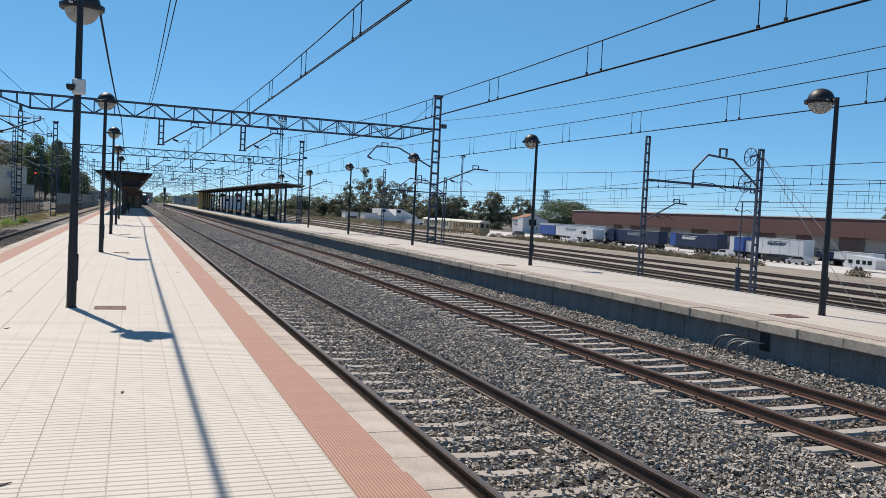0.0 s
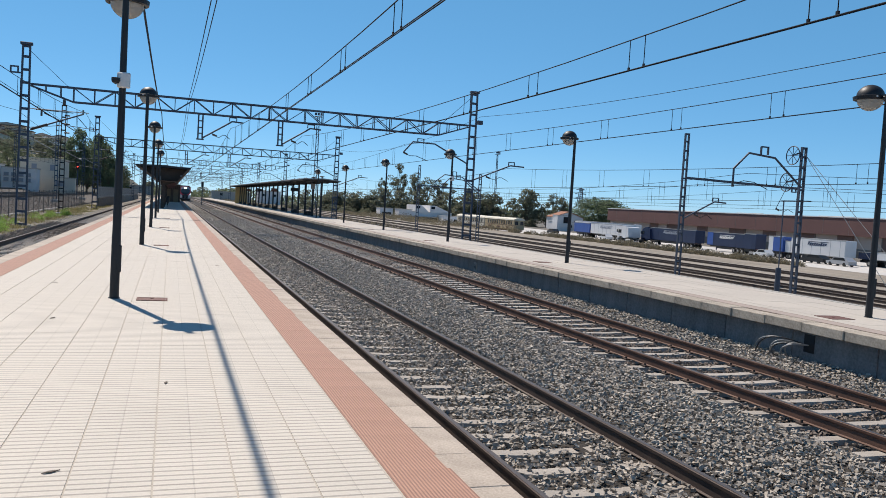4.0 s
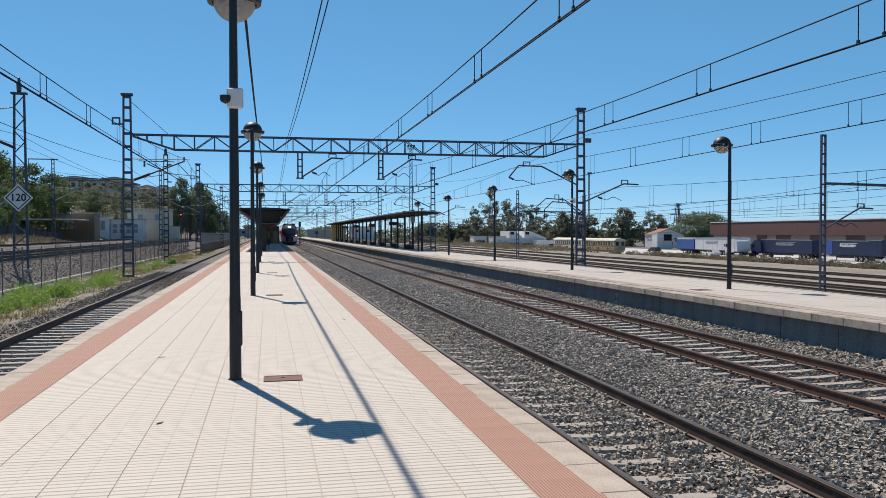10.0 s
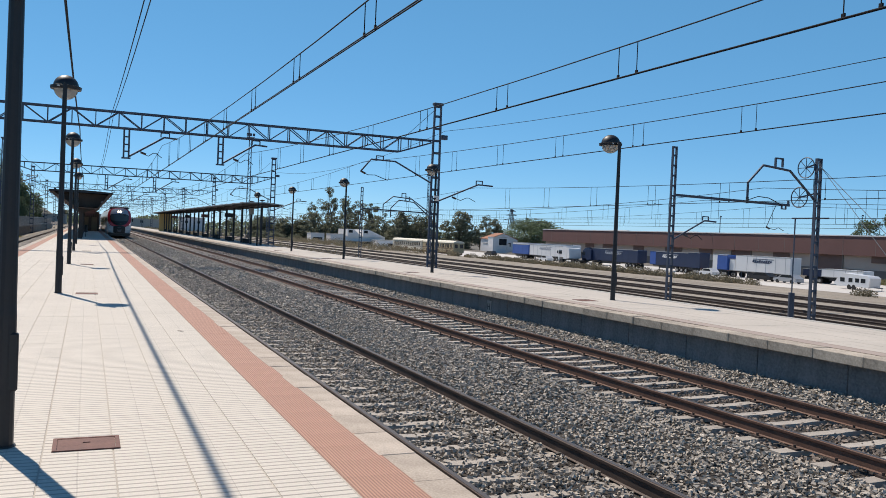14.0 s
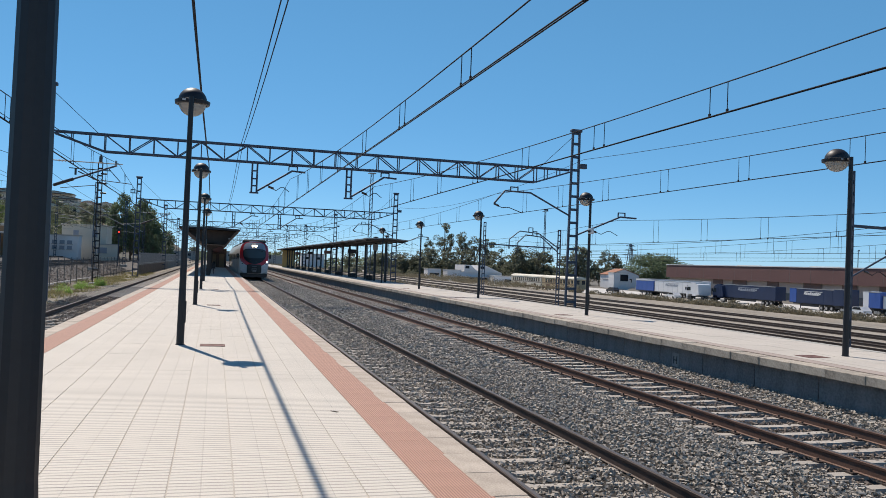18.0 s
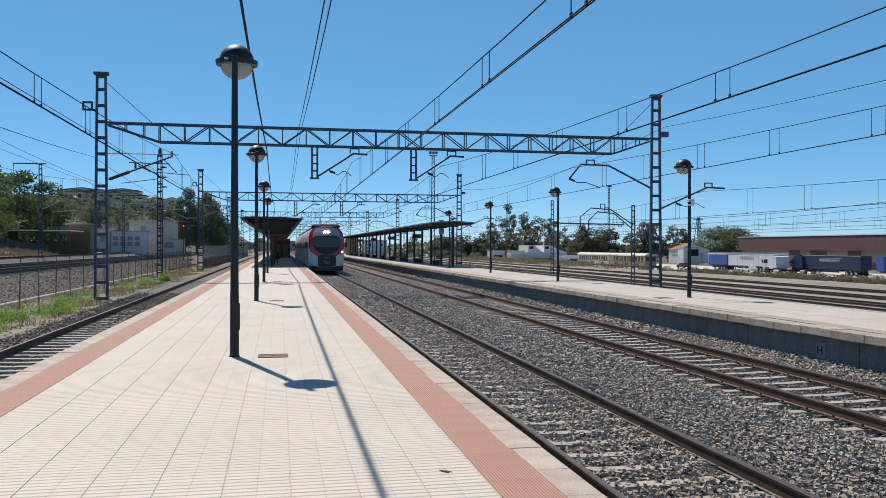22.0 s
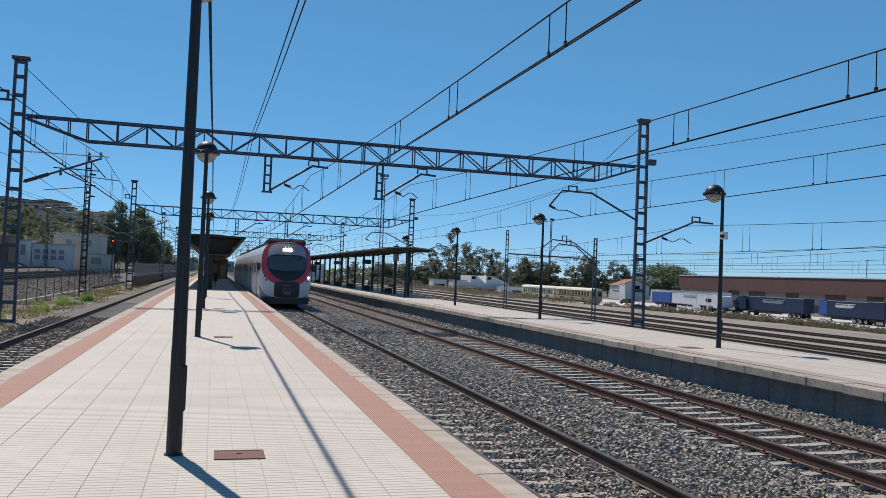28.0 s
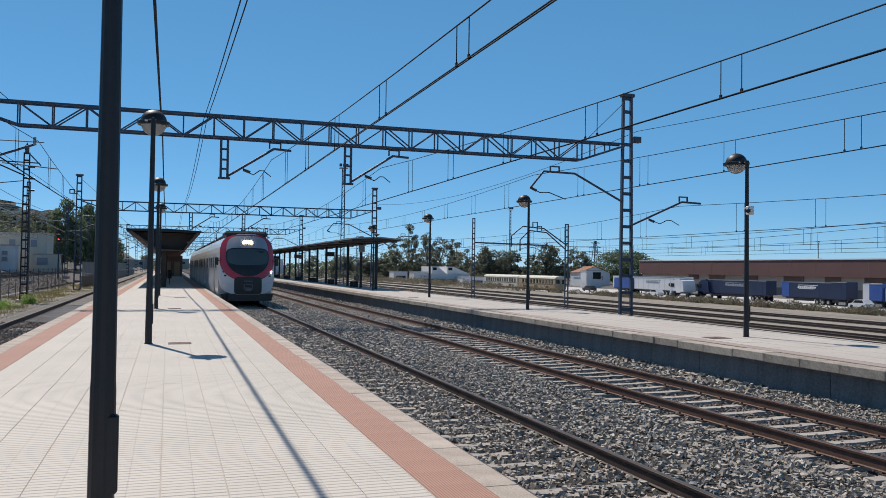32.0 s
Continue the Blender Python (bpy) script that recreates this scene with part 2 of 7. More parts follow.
# paler and greyer than M_LEAF: distance haze is put into the leaf colour
M_LEAFHAZE = leafy(mat("grey green tree leaves paled for haze", (0.17, 0.182, 0.128), 0.75, vary=0.2, scale=0.8, fine=9, bump=0, island=0.16, tint=(0.1, 0.1, 0.05)), 0.52)
M_BARK = mat("grey bark", (0.133, 0.104, 0.0789), 0.9, vary=0.3, scale=4, fine=25, bump=0.6, dist=0.02)
M_WHITE = mat("white render", (0.67, 0.655, 0.645), 0.8, vary=0.08, scale=0.6, fine=20, bump=0.1)
M_CREAM = mat("cream render", (0.58, 0.525, 0.43), 0.85, vary=0.12, scale=0.5, fine=20, bump=0.1, spread=0.1)
M_YELLOW = mat("ochre yellow render", (0.457, 0.315, 0.124), 0.8, vary=0.12, scale=0.8, fine=20, bump=0.1)
M_BRICKRED = mat("reddish brown cladding", (0.152, 0.075, 0.066), 0.8, vary=0.12, scale=0.15, fine=8, bump=0.1)
M_WARELOW = mat("dirty beige wall", (0.52, 0.405, 0.34), 0.85, vary=0.12, scale=0.2, fine=6, bump=0.1)
M_WAREDARK = mat("grey plinth wall", (0.19, 0.16, 0.14), 0.85, vary=0.12, scale=0.2, fine=6, bump=0.1)
M_ROOFTILE = mat("terracotta roof tiles", (0.299, 0.133, 0.0747), 0.85, vary=0.25, scale=1.2, fine=14, bump=0.4, dist=0.03)
M_DARKWOOD = mat("dark brown cladding", (0.05, 0.03, 0.02), 0.6, vary=0.3, scale=2.2, fine=18, bump=0.15)
M_TANWOOD = mat("tan door panel", (0.224, 0.149, 0.083), 0.6, vary=0.2, scale=2.0, fine=18, bump=0.1)
M_BROWNWOOD = mat("brown timber cladding", (0.135, 0.08, 0.052), 0.6, vary=0.35, scale=2.0, fine=16, bump=0.2)
# near-black colour carries the shade seen beneath the canopy roofs
M_ROOFSHADE = mat("canopy underside darkened for shade", (0.036, 0.025, 0.019), 0.6, vary=0.3, scale=1.2, fine=18, bump=0.1)
M_TRWHITE = mat("white train paint", (0.564, 0.564, 0.564), 0.32, vary=0.07, scale=0.7, fine=12, bump=0.02, coat=0.3)
M_TRGREY = mat("silver grey train paint", (0.349, 0.357, 0.373), 0.35, 0.2, vary=0.08, scale=0.7, fine=12, bump=0.02, coat=0.2)
M_TRDARK = mat("dull grey coupler steel", (0.13, 0.135, 0.145), 0.5, 0.4, vary=0.2, scale=3, fine=20, bump=0.05)
M_TRRED = mat("red train paint", (0.432, 0.0166, 0.0291), 0.28, vary=0.12, scale=1.2, fine=12, bump=0.02, coat=0.4)
M_TRBLACK = mat("black train plastic", (0.008, 0.009, 0.011), 0.4, vary=0.2, scale=2, fine=20, bump=0.04)
M_TRSIDE = plain("tinted side window", (0.09, 0.10, 0.11), 0.15)
M_HILL = mat("scrubby dry hillside", (0.16, 0.142, 0.10), 0.95, vary=0.5, scale=0.06, fine=1.2, bump=0.8, dist=0.3)
# grey green base colour stands in for sky reflected in the windscreen
M_TRGLASS = plain("train glass with painted sky reflection", (0.075, 0.095, 0.095), 0.08)
M_FARTACT = mat("faded red tactile strip", (0.34, 0.275, 0.235), 0.85, vary=0.12, scale=1, fine=40, bump=0.1)
M_STRAW = leafy(mat("dry straw", (0.27, 0.22, 0.14), 0.9, vary=0.3, scale=0.9, fine=12, bump=0.3, island=0.3), 0.2)
M_DARKTILE = mat("dark brown weathered roof tiles", (0.12, 0.085, 0.075), 0.85, vary=0.3, scale=1.2, fine=14, bump=0.4, dist=0.03)
M_OLDWALL = mat("dirty brown concrete wall", (0.17, 0.15, 0.125), 0.9, vary=0.4, scale=1.5, fine=20, bump=0.3)
M_VERGE = mat("dusty brown verge", (0.215, 0.185, 0.14), 0.95, vary=0.45, scale=0.9, fine=14, bump=0.7, dist=0.03)
M_WASTE = mat("dusty rough ground", (0.25, 0.212, 0.165), 0.95, vary=0.45, scale=0.16, fine=4, bump=0.6, dist=0.05)
M_WAREDOOR = mat("brown loading door paint", (0.19, 0.115, 0.095), 0.8, vary=0.15, scale=0.4, fine=8, bump=0.1)
M_DARKREED = mat("dark weathered reed", (0.06, 0.058, 0.055), 0.9, vary=0.4, scale=1.5, fine=30, bump=0.4, dist=0.01)
M_OLDCOPE = mat("dirty tan coping stone", (0.36, 0.312, 0.252), 0.9, vary=0.4, scale=3.2, fine=26, bump=0.25, dist=0.006, spread=0.14, island=0.14, tint=(0.12, 0.1, 0.08))
M_LIGHT = glow("headlamp glow", (1.0, 0.80, 0.50), 14.0)
M_LIGHTW = glow("white marker glow", (1.0, 0.97, 0.95), 10.0)
M_REDLAMP = glow("red signal glow", (1.0, 0.05, 0.03), 3.0)
M_NAVY = mat("navy blue tarpaulin", (0.008, 0.020, 0.061), 0.5, vary=0.2, scale=0.6, fine=10, bump=0.1)
M_BLUE = mat("blue painted panel", (0.0291, 0.083, 0.299), 0.45, vary=0.15, scale=0.8, fine=10, bump=0.05)
M_VEHWHITE = mat("white vehicle paint", (0.598, 0.606, 0.614), 0.4, vary=0.06, scale=0.6, fine=9, bump=0.03)
M_ORANGE = mat("orange yellow machine paint", (0.515, 0.274, 0.0249), 0.45, vary=0.15, scale=1.5, fine=12, bump=0.05)
M_TYRE = mat("black rubber", (0.02, 0.02, 0.02), 0.85, vary=0.2, bump=0.1)
M_GLASS = plain("dark window glass", (0.02, 0.025, 0.03), 0.1)
M_TRAMCREAM = mat("faded cream coach paint", (0.6, 0.56, 0.46), 0.7, vary=0.2, scale=0.9, fine=10, bump=0.1)
M_TRAMYEL = mat("faded ochre coach paint", (0.42, 0.33, 0.2), 0.7, vary=0.28, scale=0.9, fine=10, bump=0.1)
M_SIGNW = mat("white sign plate", (0.647, 0.647, 0.631), 0.5, vary=0.04, bump=0)
M_SIGNK = plain("black sign paint", (0.015, 0.015, 0.015), 0.5)
M_GREYPAINT = mat("blue grey lettering", (0.249, 0.274, 0.315), 0.6, vary=0.1, bump=0)
M_FENCE = mat("dull steel fence", (0.141, 0.137, 0.129), 0.7, 0.3, vary=0.2, bump=0.05)
M_INSUL = mat("brown insulator", (0.05, 0.035, 0.03), 0.3, vary=0.2, bump=0)


# ---- mesh builder ----
class Mesh:
    """Gathers plain faces and makes one mesh of them."""

    def __init__(self):
        self.v, self.f = [], []

    def add(self, verts, faces):
        k = len(self.v)
        self.v += [tuple(p) for p in verts]
        self.f += [tuple(i + k for i in f) for f in faces]
        return self

    def box(self, c, s, turn=0.0, bevel=0.0):
        x, y, z = (d / 2 for d in s)
        cs, sn = math.cos(radians(turn)), math.sin(radians(turn))
        if bevel <= 0:
            pts = [(i * x, j * y, k * z) for k in (-1, 1) for j in (-1, 1) for i in (-1, 1)]
            faces = [(0, 2, 3, 1), (4, 5, 7, 6), (0, 1, 5, 4), (2, 6, 7, 3), (0, 4, 6, 2), (1, 3, 7, 5)]
        else:
            b = bevel
            pts = []
            for k, t in ((-z, b), (-z + b, 0), (z - b, 0), (z, b)):
                pts += [(-x + t, -y + b, k), (-x + b, -y + t, k), (x - b, -y + t, k), (x - t, -y + b, k), (x - t, y - b, k), (x - b, y - t, k), (-x + b, y - t, k), (-x + t, y - b, k)]
            faces = [tuple(range(7, -1, -1)), tuple(range(24, 32))]
            for r in range(3):
                faces += [(8 * r + i, 8 * r + (i + 1) % 8, 8 * r + 8 + (i + 1) % 8, 8 * r + 8 + i) for i in range(8)]
        return self.add([(c[0] + px * cs - py * sn, c[1] + px * sn + py * cs, c[2] + pz) for px, py, pz in pts], faces)

    def beam(self, p, q, w, h=None, up=(0, 0, 1)):
        p, q, h = Vector(p), Vector(q), h or w
        d = (q - p).normalized()
        up = Vector(up) if abs(d.dot(Vector(up))) < 0.98 else Vector((1, 0, 0))
        a = d.cross(up).normalized() * w / 2
        b = a.cross(d).normalized() * h / 2
        ring = [-a - b, a - b, a + b, -a + b]
        return self.add([p + r for r in ring] + [q + r for r in ring], [(3, 2, 1, 0), (4, 5, 6, 7)] + [(i, (i + 1) % 4, 4 + (i + 1) % 4, 4 + i) for i in range(4)])

    def tube(self, p, q, r, n=8, r2=None):
        p, q = Vector(p), Vector(q)
        r2 = r if r2 is None else r2
        d = (q - p).normalized()
        a = d.orthogonal().normalized()
        b = d.cross(a)
        pts = [c + (a * math.cos(t) + b * math.sin(t)) * k for c, k in ((p, r), (q, r2)) for t in (2 * math.pi * i / n for i in range(n))]
        return self.add(pts, [tuple(range(n - 1, -1, -1)), tuple(range(n, 2 * n))] + [(i, (i + 1) % n, n + (i + 1) % n, n + i) for i in range(n)])

    def pipe(self, pts, r, n=6):
        """One bent tube through all the points."""
        pts = [Vector(p) for p in pts]
        verts, a = [], None
        for i, p in enumerate(pts):
            d = (pts[min(i + 1, len(pts) - 1)] - pts[max(i - 1, 0)]).normalized()
            a = d.orthogonal().normalized() if a is None else (a - d * a.dot(d)).normalized()
            b = d.cross(a)
            verts += [p + (a * math.cos(t) + b * math.sin(t)) * r for t in (2 * math.pi * k / n for k in range(n))]
        m = len(pts)
        return self.add(verts, [tuple(range(n - 1, -1, -1)), tuple(range((m - 1) * n, m * n))] + [(j * n + i, j * n + (i + 1) % n, (j + 1) * n + (i + 1) % n, (j + 1) * n + i) for j in range(m - 1) for i in range(n)])

    def lathe(self, profile, n=24, at=(0, 0, 0)):
        pts = [(at[0] + r * math.cos(2 * math.pi * i / n), at[1] + r * math.sin(2 * math.pi * i / n), at[2] + z) for r, z in profile for i in range(n)]
        return self.add(pts, [(k * n + i, k * n + (i + 1) % n, (k + 1) * n + (i + 1) % n, (k + 1) * n + i) for k in range(len(profile) - 1) for i in range(n)])

    def prism(self, poly, y0, y1, axis="y"):
        """A polygon in x, z drawn along y (or in y, z along x; or in x, y along z)."""
        n = len(poly)
        put = {"y": lambda a, b, c: (a, c, b), "x": lambda a, b, c: (c, a, b), "z": lambda a, b, c: (a, b, c)}[axis]
        return self.add([put(a, b, y0) for a, b in poly] + [put(a, b, y1) for a, b in poly], [tuple(range(n - 1, -1, -1)), tuple(range(n, 2 * n))] + [(i, (i + 1) % n, n + (i + 1) % n, n + i) for i in range(n)])

    def done(self, name, smooth=False):
        me = bpy.data.meshes.new(name)
        me.from_pydata(self.v, [], self.f)
        bm = bmesh.new()
        bm.from_mesh(me)
        bmesh.ops.recalc_face_normals(bm, faces=bm.faces)
        bm.to_mesh(me)
        bm.free()
        if smooth:
            me.shade_smooth()
        return me


def part(name, mesh, material, parent=None, label="", at=None, smooth=False):
    """One mesh object under a thing or a part; mesh: a Mesh, or data to share."""
    me = mesh.done(name, smooth) if isinstance(mesh, Mesh) else mesh
    if material and not me.materials:
        me.materials.append(material)
    ob = new(name, me)
    ob.parent = parent
    if at is not None:
        ob.matrix_basis = at if isinstance(at, Matrix) else Matrix.Translation(at)
    if label:
        ob["label"] = label
    return ob


def thing(name, label, category, group="", kind="", at=None):
    ob = new(name)
    ob.empty_display_size = 0.1
    if at is not None:
        ob.matrix_basis = at if isinstance(at, Matrix) else Matrix.Translation(at)
    return tagged(ob, label, category, group, kind)


def structure(name, mesh, material, label=""):
    return tagged(part(name, mesh, material), label or name.replace("_", " "), kind="structure")


def quads_mesh(name, v, material):
    """A mesh from an array of quads, n x 4 x 3."""
    n = len(v)
    me = bpy.data.meshes.new(name)
    me.vertices.add(4 * n)
    me.vertices.foreach_set("co", np.asarray(v, np.float32).ravel())
    me.loops.add(4 * n)
    me.loops.foreach_set("vertex_index", np.arange(4 * n, dtype=np.int32))
    me.polygons.add(n)
    me.polygons.foreach_set("loop_start", np.arange(0, 4 * n, 4, dtype=np.int32))
    me.update(calc_edges=True)
    me.materials.append(material)
    return me


# ---- ground ----
EDGE_L, EDGE_R, LIP, BACK = -2.83, 2.865, 11.95, 16.4
RAIL = -0.58
TRACK_A, TRACK_B, TRACK_C = 4.62, 9.44, -4.43
Y0, Y1 = -45.0, 330.0


def strip(name, xs, zs, material, y0=-160.0, y1=1500.0, label="", step=None):
    """A sheet of ground along the line: heights zs over places xs."""
    ys = [y0, -20, 0, 20, 40, 60, 90, 130, 200, 350, 700, y1]
    m = Mesh()
    n = len(xs)
    for y in ys:
        m.v += [(x, y, z) for x, z in zip(xs, zs)]
    m.f = [(j * n + i, j * n + i + 1, (j + 1) * n + i + 1, (j + 1) * n + i) for j in range(len(ys) - 1) for i in range(n - 1)]
    return structure(name, m, material, label)


strip("ground", [-1800, -300, -120, -60, -34, -27.5, -14.6, -12.2, -11.6, -8.3, -6.4, -5.9, -3.0, -2.6, 2.6, 3.0, 12.2, 16.2, 20.5, 22.5, 24, 31, 57, 95, 130, 160, 300, 1800],
      [-1, -1, 0.2, 0.1, 0.0, -0.05, -0.08, -1.05, -1.1, -1.1, -0.86, -0.82, -0.80, -0.85, -0.85, -0.82, -0.82, -0.85, -0.95, -1.3, -2.05, -2.26, -2.26, -3.94, -3.98, -4.15, -4.3, -4.6], M_EARTH, label="dry brown ground reaching the horizon")
# sheet below the loose stones, gap shade put into its colour
strip("ballast_bed", [2.85, 3.1, 4.5, 5.0, 6.2, 7.7, 8.1, 10.8, 11.2, 12.25], [-0.82, -0.80, -0.80, -0.765, -0.765, -0.77, -0.815, -0.815, -0.77, -0.78], M_BEDSHADE, y1=900, label="crushed stone bed under both main tracks, blackened for shade between stones")
strip("ballast_bed_side", [-6.9, -6.3, -5.7, -3.0, -2.75], [-0.98, -0.86, -0.815, -0.815, -0.80], M_BEDLIGHT, y1=900, label="grey crushed stone bed under the side track")
strip("embankment_ballast", [-28.2, -27.6, -23.8, -22.8, -14.3, -12.1], [0.3, 0.49, 0.47, 0.08, 0.07, -1.02], M_BEDLIGHT, y1=900, label="grey crushed stone embankment of the upper tracks")
strip("verge", [-11.6, -9.5, -8.0, -6.9, -6.5], [-1.06, -1.05, -1.04, -0.93, -0.87], M_VERGE, y1=400, label="dusty brown verge between the kerb and the side track")
strip("kerb_wall", [-11.95, -11.9, -11.6, -11.55], [-1.08, -0.93, -0.93, -1.08], M_CONC, y1=95, label="low pale concrete kerb beside the embankment")
strip("yard_ballast", [31.0, 33.0, 55.0, 57.5], [-2.25, -2.20, -2.20, -2.25], M_SAND, y1=900, label="pale dusty ballast of the goods yard")
strip("waste_ground", [57.3, 70, 82, 92.8], [-2.23, -2.79, -3.32, -3.83], M_WASTE, y1=420, label="dusty rough ground between the goods yard and the road")
strip("road", [92.5, 94.5, 127, 128], [-3.9, -3.90, -3.90, -3.95], M_ROAD, y1=600, label="pale concrete lorry yard and road")


# ---- stones, weeds ----
def stones(name, x0, x1, y0, y1, per_m2, size, z, keep=None, seed=1, rock=None):
    """Crushed stones as one mesh of many small angular lumps."""
    rng = np.random.default_rng(seed)
    n = int((x1 - x0) * (y1 - y0) * per_m2)
    c = np.stack([rng.uniform(x0, x1, n), rng.uniform(y0, y1, n), rng.uniform(-0.055, 0.042, n)], 1)
    c[:, 2] += z(c[:, 0], c[:, 1]) if callable(z) else z
    if keep is not None:
        ok = keep(c[:, 0], c[:, 1], rng)
        c = c[ok]
        n = len(c)
    corner = np.array([(1.1, -0.7, -1), (0.0, 1.2, -1), (-1.1, -0.7, -1), (1.0, -0.65, 1), (0.0, 1.1, 1), (-1.0, -0.65, 1)])
    shape = corner[None] * rng.uniform(0.5, 1.0, (n, 6, 3)) * rng.uniform(0.6, 1.15, (n, 1, 3)) * np.array([1.3, 0.85, 0.62]) * size / 2 * rng.uniform(0.7, 1.35, (n, 1, 1))
    a, b = rng.uniform(0, 6.28, n), rng.uniform(-1.3, 1.3, n)
    ca, sa, cb, sb = np.cos(a), np.sin(a), np.cos(b), np.sin(b)
    o, e = np.zeros(n), np.ones(n)
    r = np.stack([np.stack([ca, -sa, o], 1), np.stack([sa, ca, o], 1), np.stack([o, o, e], 1)], 1) @ np.stack([np.stack([e, o, o], 1), np.stack([o, cb, -sb], 1), np.stack([o, sb, cb], 1)], 1)
    v = np.einsum("nij,nkj->nki", r, shape) + c[:, None]
    faces = np.array([3, 4, 5, 0, 1, 4, 3, 1, 2, 5, 4, 2, 0, 3, 5])
    idx = (faces[None] + 6 * np.arange(n)[:, None]).reshape(-1)
    me = bpy.data.meshes.new(name)
    me.vertices.add(6 * n)
    me.vertices.foreach_set("co", v.astype(np.float32).ravel())
    me.loops.add(len(idx))
    me.loops.foreach_set("vertex_index", idx.astype(np.int32))
    me.polygons.add(4 * n)
    me.polygons.foreach_set("loop_start", (15 * np.arange(n)[:, None] + np.array([0, 3, 7, 11])).ravel().astype(np.int32))
    me.update(calc_edges=True)
    me.shade_flat()
    me.materials.append(rock or M_BALLAST)
    return tagged(new(name, me), "loose grey crushed ballast stones between the rails", "ballast", kind="stuff")


def off_rails(x, y, rng):
    """Thins the stones out on rails and on the bare sleepers of the far track."""
    ok = np.ones(len(x), bool)
    for tr in (TRACK_A, TRACK_B):
        for s in (-0.87, 0.87):
            ok &= np.abs(x - tr - s) > 0.075
    on = (np.abs(x - TRACK_B) < 1.3) & (np.abs((y + 0.3) % 0.6 - 0.3) < 0.14)
    ok &= ~(on & (rng.uniform(0, 1, len(x)) < 0.84))
    on = (np.abs(x - TRACK_A) < 1.3) & (np.abs((y + 0.3) % 0.6 - 0.3) < 0.14)
    ok &= ~(on & (rng.uniform(0, 1, len(x)) < np.where(x < TRACK_A - 0.05, 0.54, 0.42)))
    return ok


dip = lambda x, y: -0.748 - 0.033 * np.clip((4.9 - x) / 0.4, 0, 1) - 0.05 * np.clip((x - 7.85) / 0.3, 0, 1)
stones("ballast_stones", 2.92, 12.2, -40.0, -8.0, 34, 0.13, -0.765, off_rails, 29)
stones("ballast_stones", 2.92, 8.29, -10.5, 16.0, 600, 0.056, dip, off_rails, 3)
stones("ballast_stones", 2.92, 8.29, 16.0, 31.0, 330, 0.072, dip, off_rails, 18)
stones("ballast_stones", 10.59, 12.22, -8.0, 22.0, 360, 0.066, -0.748, off_rails, 13)
stones("ballast_stones", 8.29, 10.59, -8.0, 22.0, 420, 0.058, -0.802, off_rails, 14, M_BALLASTBROWN)
stones("ballast_stones", 2.92, 8.15, 31.0, 62.0, 130, 0.10, -0.757, off_rails, 4)
stones("ballast_stones", 2.92, 8.15, 62.0, 120.0, 26, 0.15, -0.765, off_rails, 24)
stones("ballast_stones", 8.15, 12.22, 62.0, 120.0, 20, 0.15, -0.80, off_rails, 25)
stones("ballast_stones", 10.75, 12.22, 22.0, 62.0, 110, 0.11, -0.755, off_rails, 15)
stones("ballast_stones", 8.15, 10.75, 22.0, 62.0, 110, 0.095, -0.81, off_rails, 16, M_BALLASTBROWN)
stones("ballast_stones", -15.2, -12.1, 8.0, 75.0, 60, 0.085, lambda x, y: 0.07 - (x + 14.3).clip(0, None) * 0.495, None, 17, M_BALLASTBROWN)
stones("ballast_stones", -11.4, -6.6, 6.0, 70.0, 16, 0.06, lambda x, y: -1.03 + np.clip((x + 8.0) / 1.5, 0, 1) * 0.16, None, 26)
stones("ballast_stones", -15.2, -12.1, 75.0, 130.0, 18, 0.13, lambda x, y: 0.07 - (x + 14.3).clip(0, None) * 0.495, None, 27, M_BALLASTBROWN)
stones("ballast_stones", -6.6, -3.0, -2.0, 45.0, 90, 0.075, lambda x, y: -0.81 + np.clip((y - 24) / 10, 0, 1) * 0.06, lambda x, y, r: (np.abs(np.abs(x - TRACK_C) - 0.87) > 0.09) & ((np.abs((y + 0.3) % 0.6 - 0.3) > 0.14) | (np.abs(x - TRACK_C) > 1.3) | (r.uniform(0, 1, len(x)) < 0.05 + np.clip((y - 24) / 10, 0, 0.9))), 5, M_BALLASTBROWN)


def tufts(name, label, material, spots, height, blades, seed, wide=0.5, blade=0.03):
    """Weeds: fans of narrow blades round each spot."""
    rng = np.random.default_rng(seed)
    out = []
    for x, y, z, k in spots:
        n = int(blades * k)
        p = np.stack([x + rng.normal(0, wide * k * 0.5, n), y + rng.normal(0, wide * k * 0.5, n), np.full(n, z)], 1)
        h = height * k * rng.uniform(0.35, 1.0, n)[:, None]
        lean = rng.normal(0, 0.35, (n, 3)) * [1, 1, 0]
        a = rng.uniform(0, 6.28, n)
        side = np.stack([np.cos(a), np.sin(a), 0 * a], 1) * blade * rng.uniform(0.5, 1.4, n)[:, None]
        top = p + h * (np.array([0, 0, 1]) + lean)
        out.append(np.stack([p - side, p + side, top + side * 0.4, top - side * 0.4], 1))
    ob = new(name, quads_mesh(name, np.concatenate(out), material))
    return tagged(ob, label, "weeds", kind="stuff")


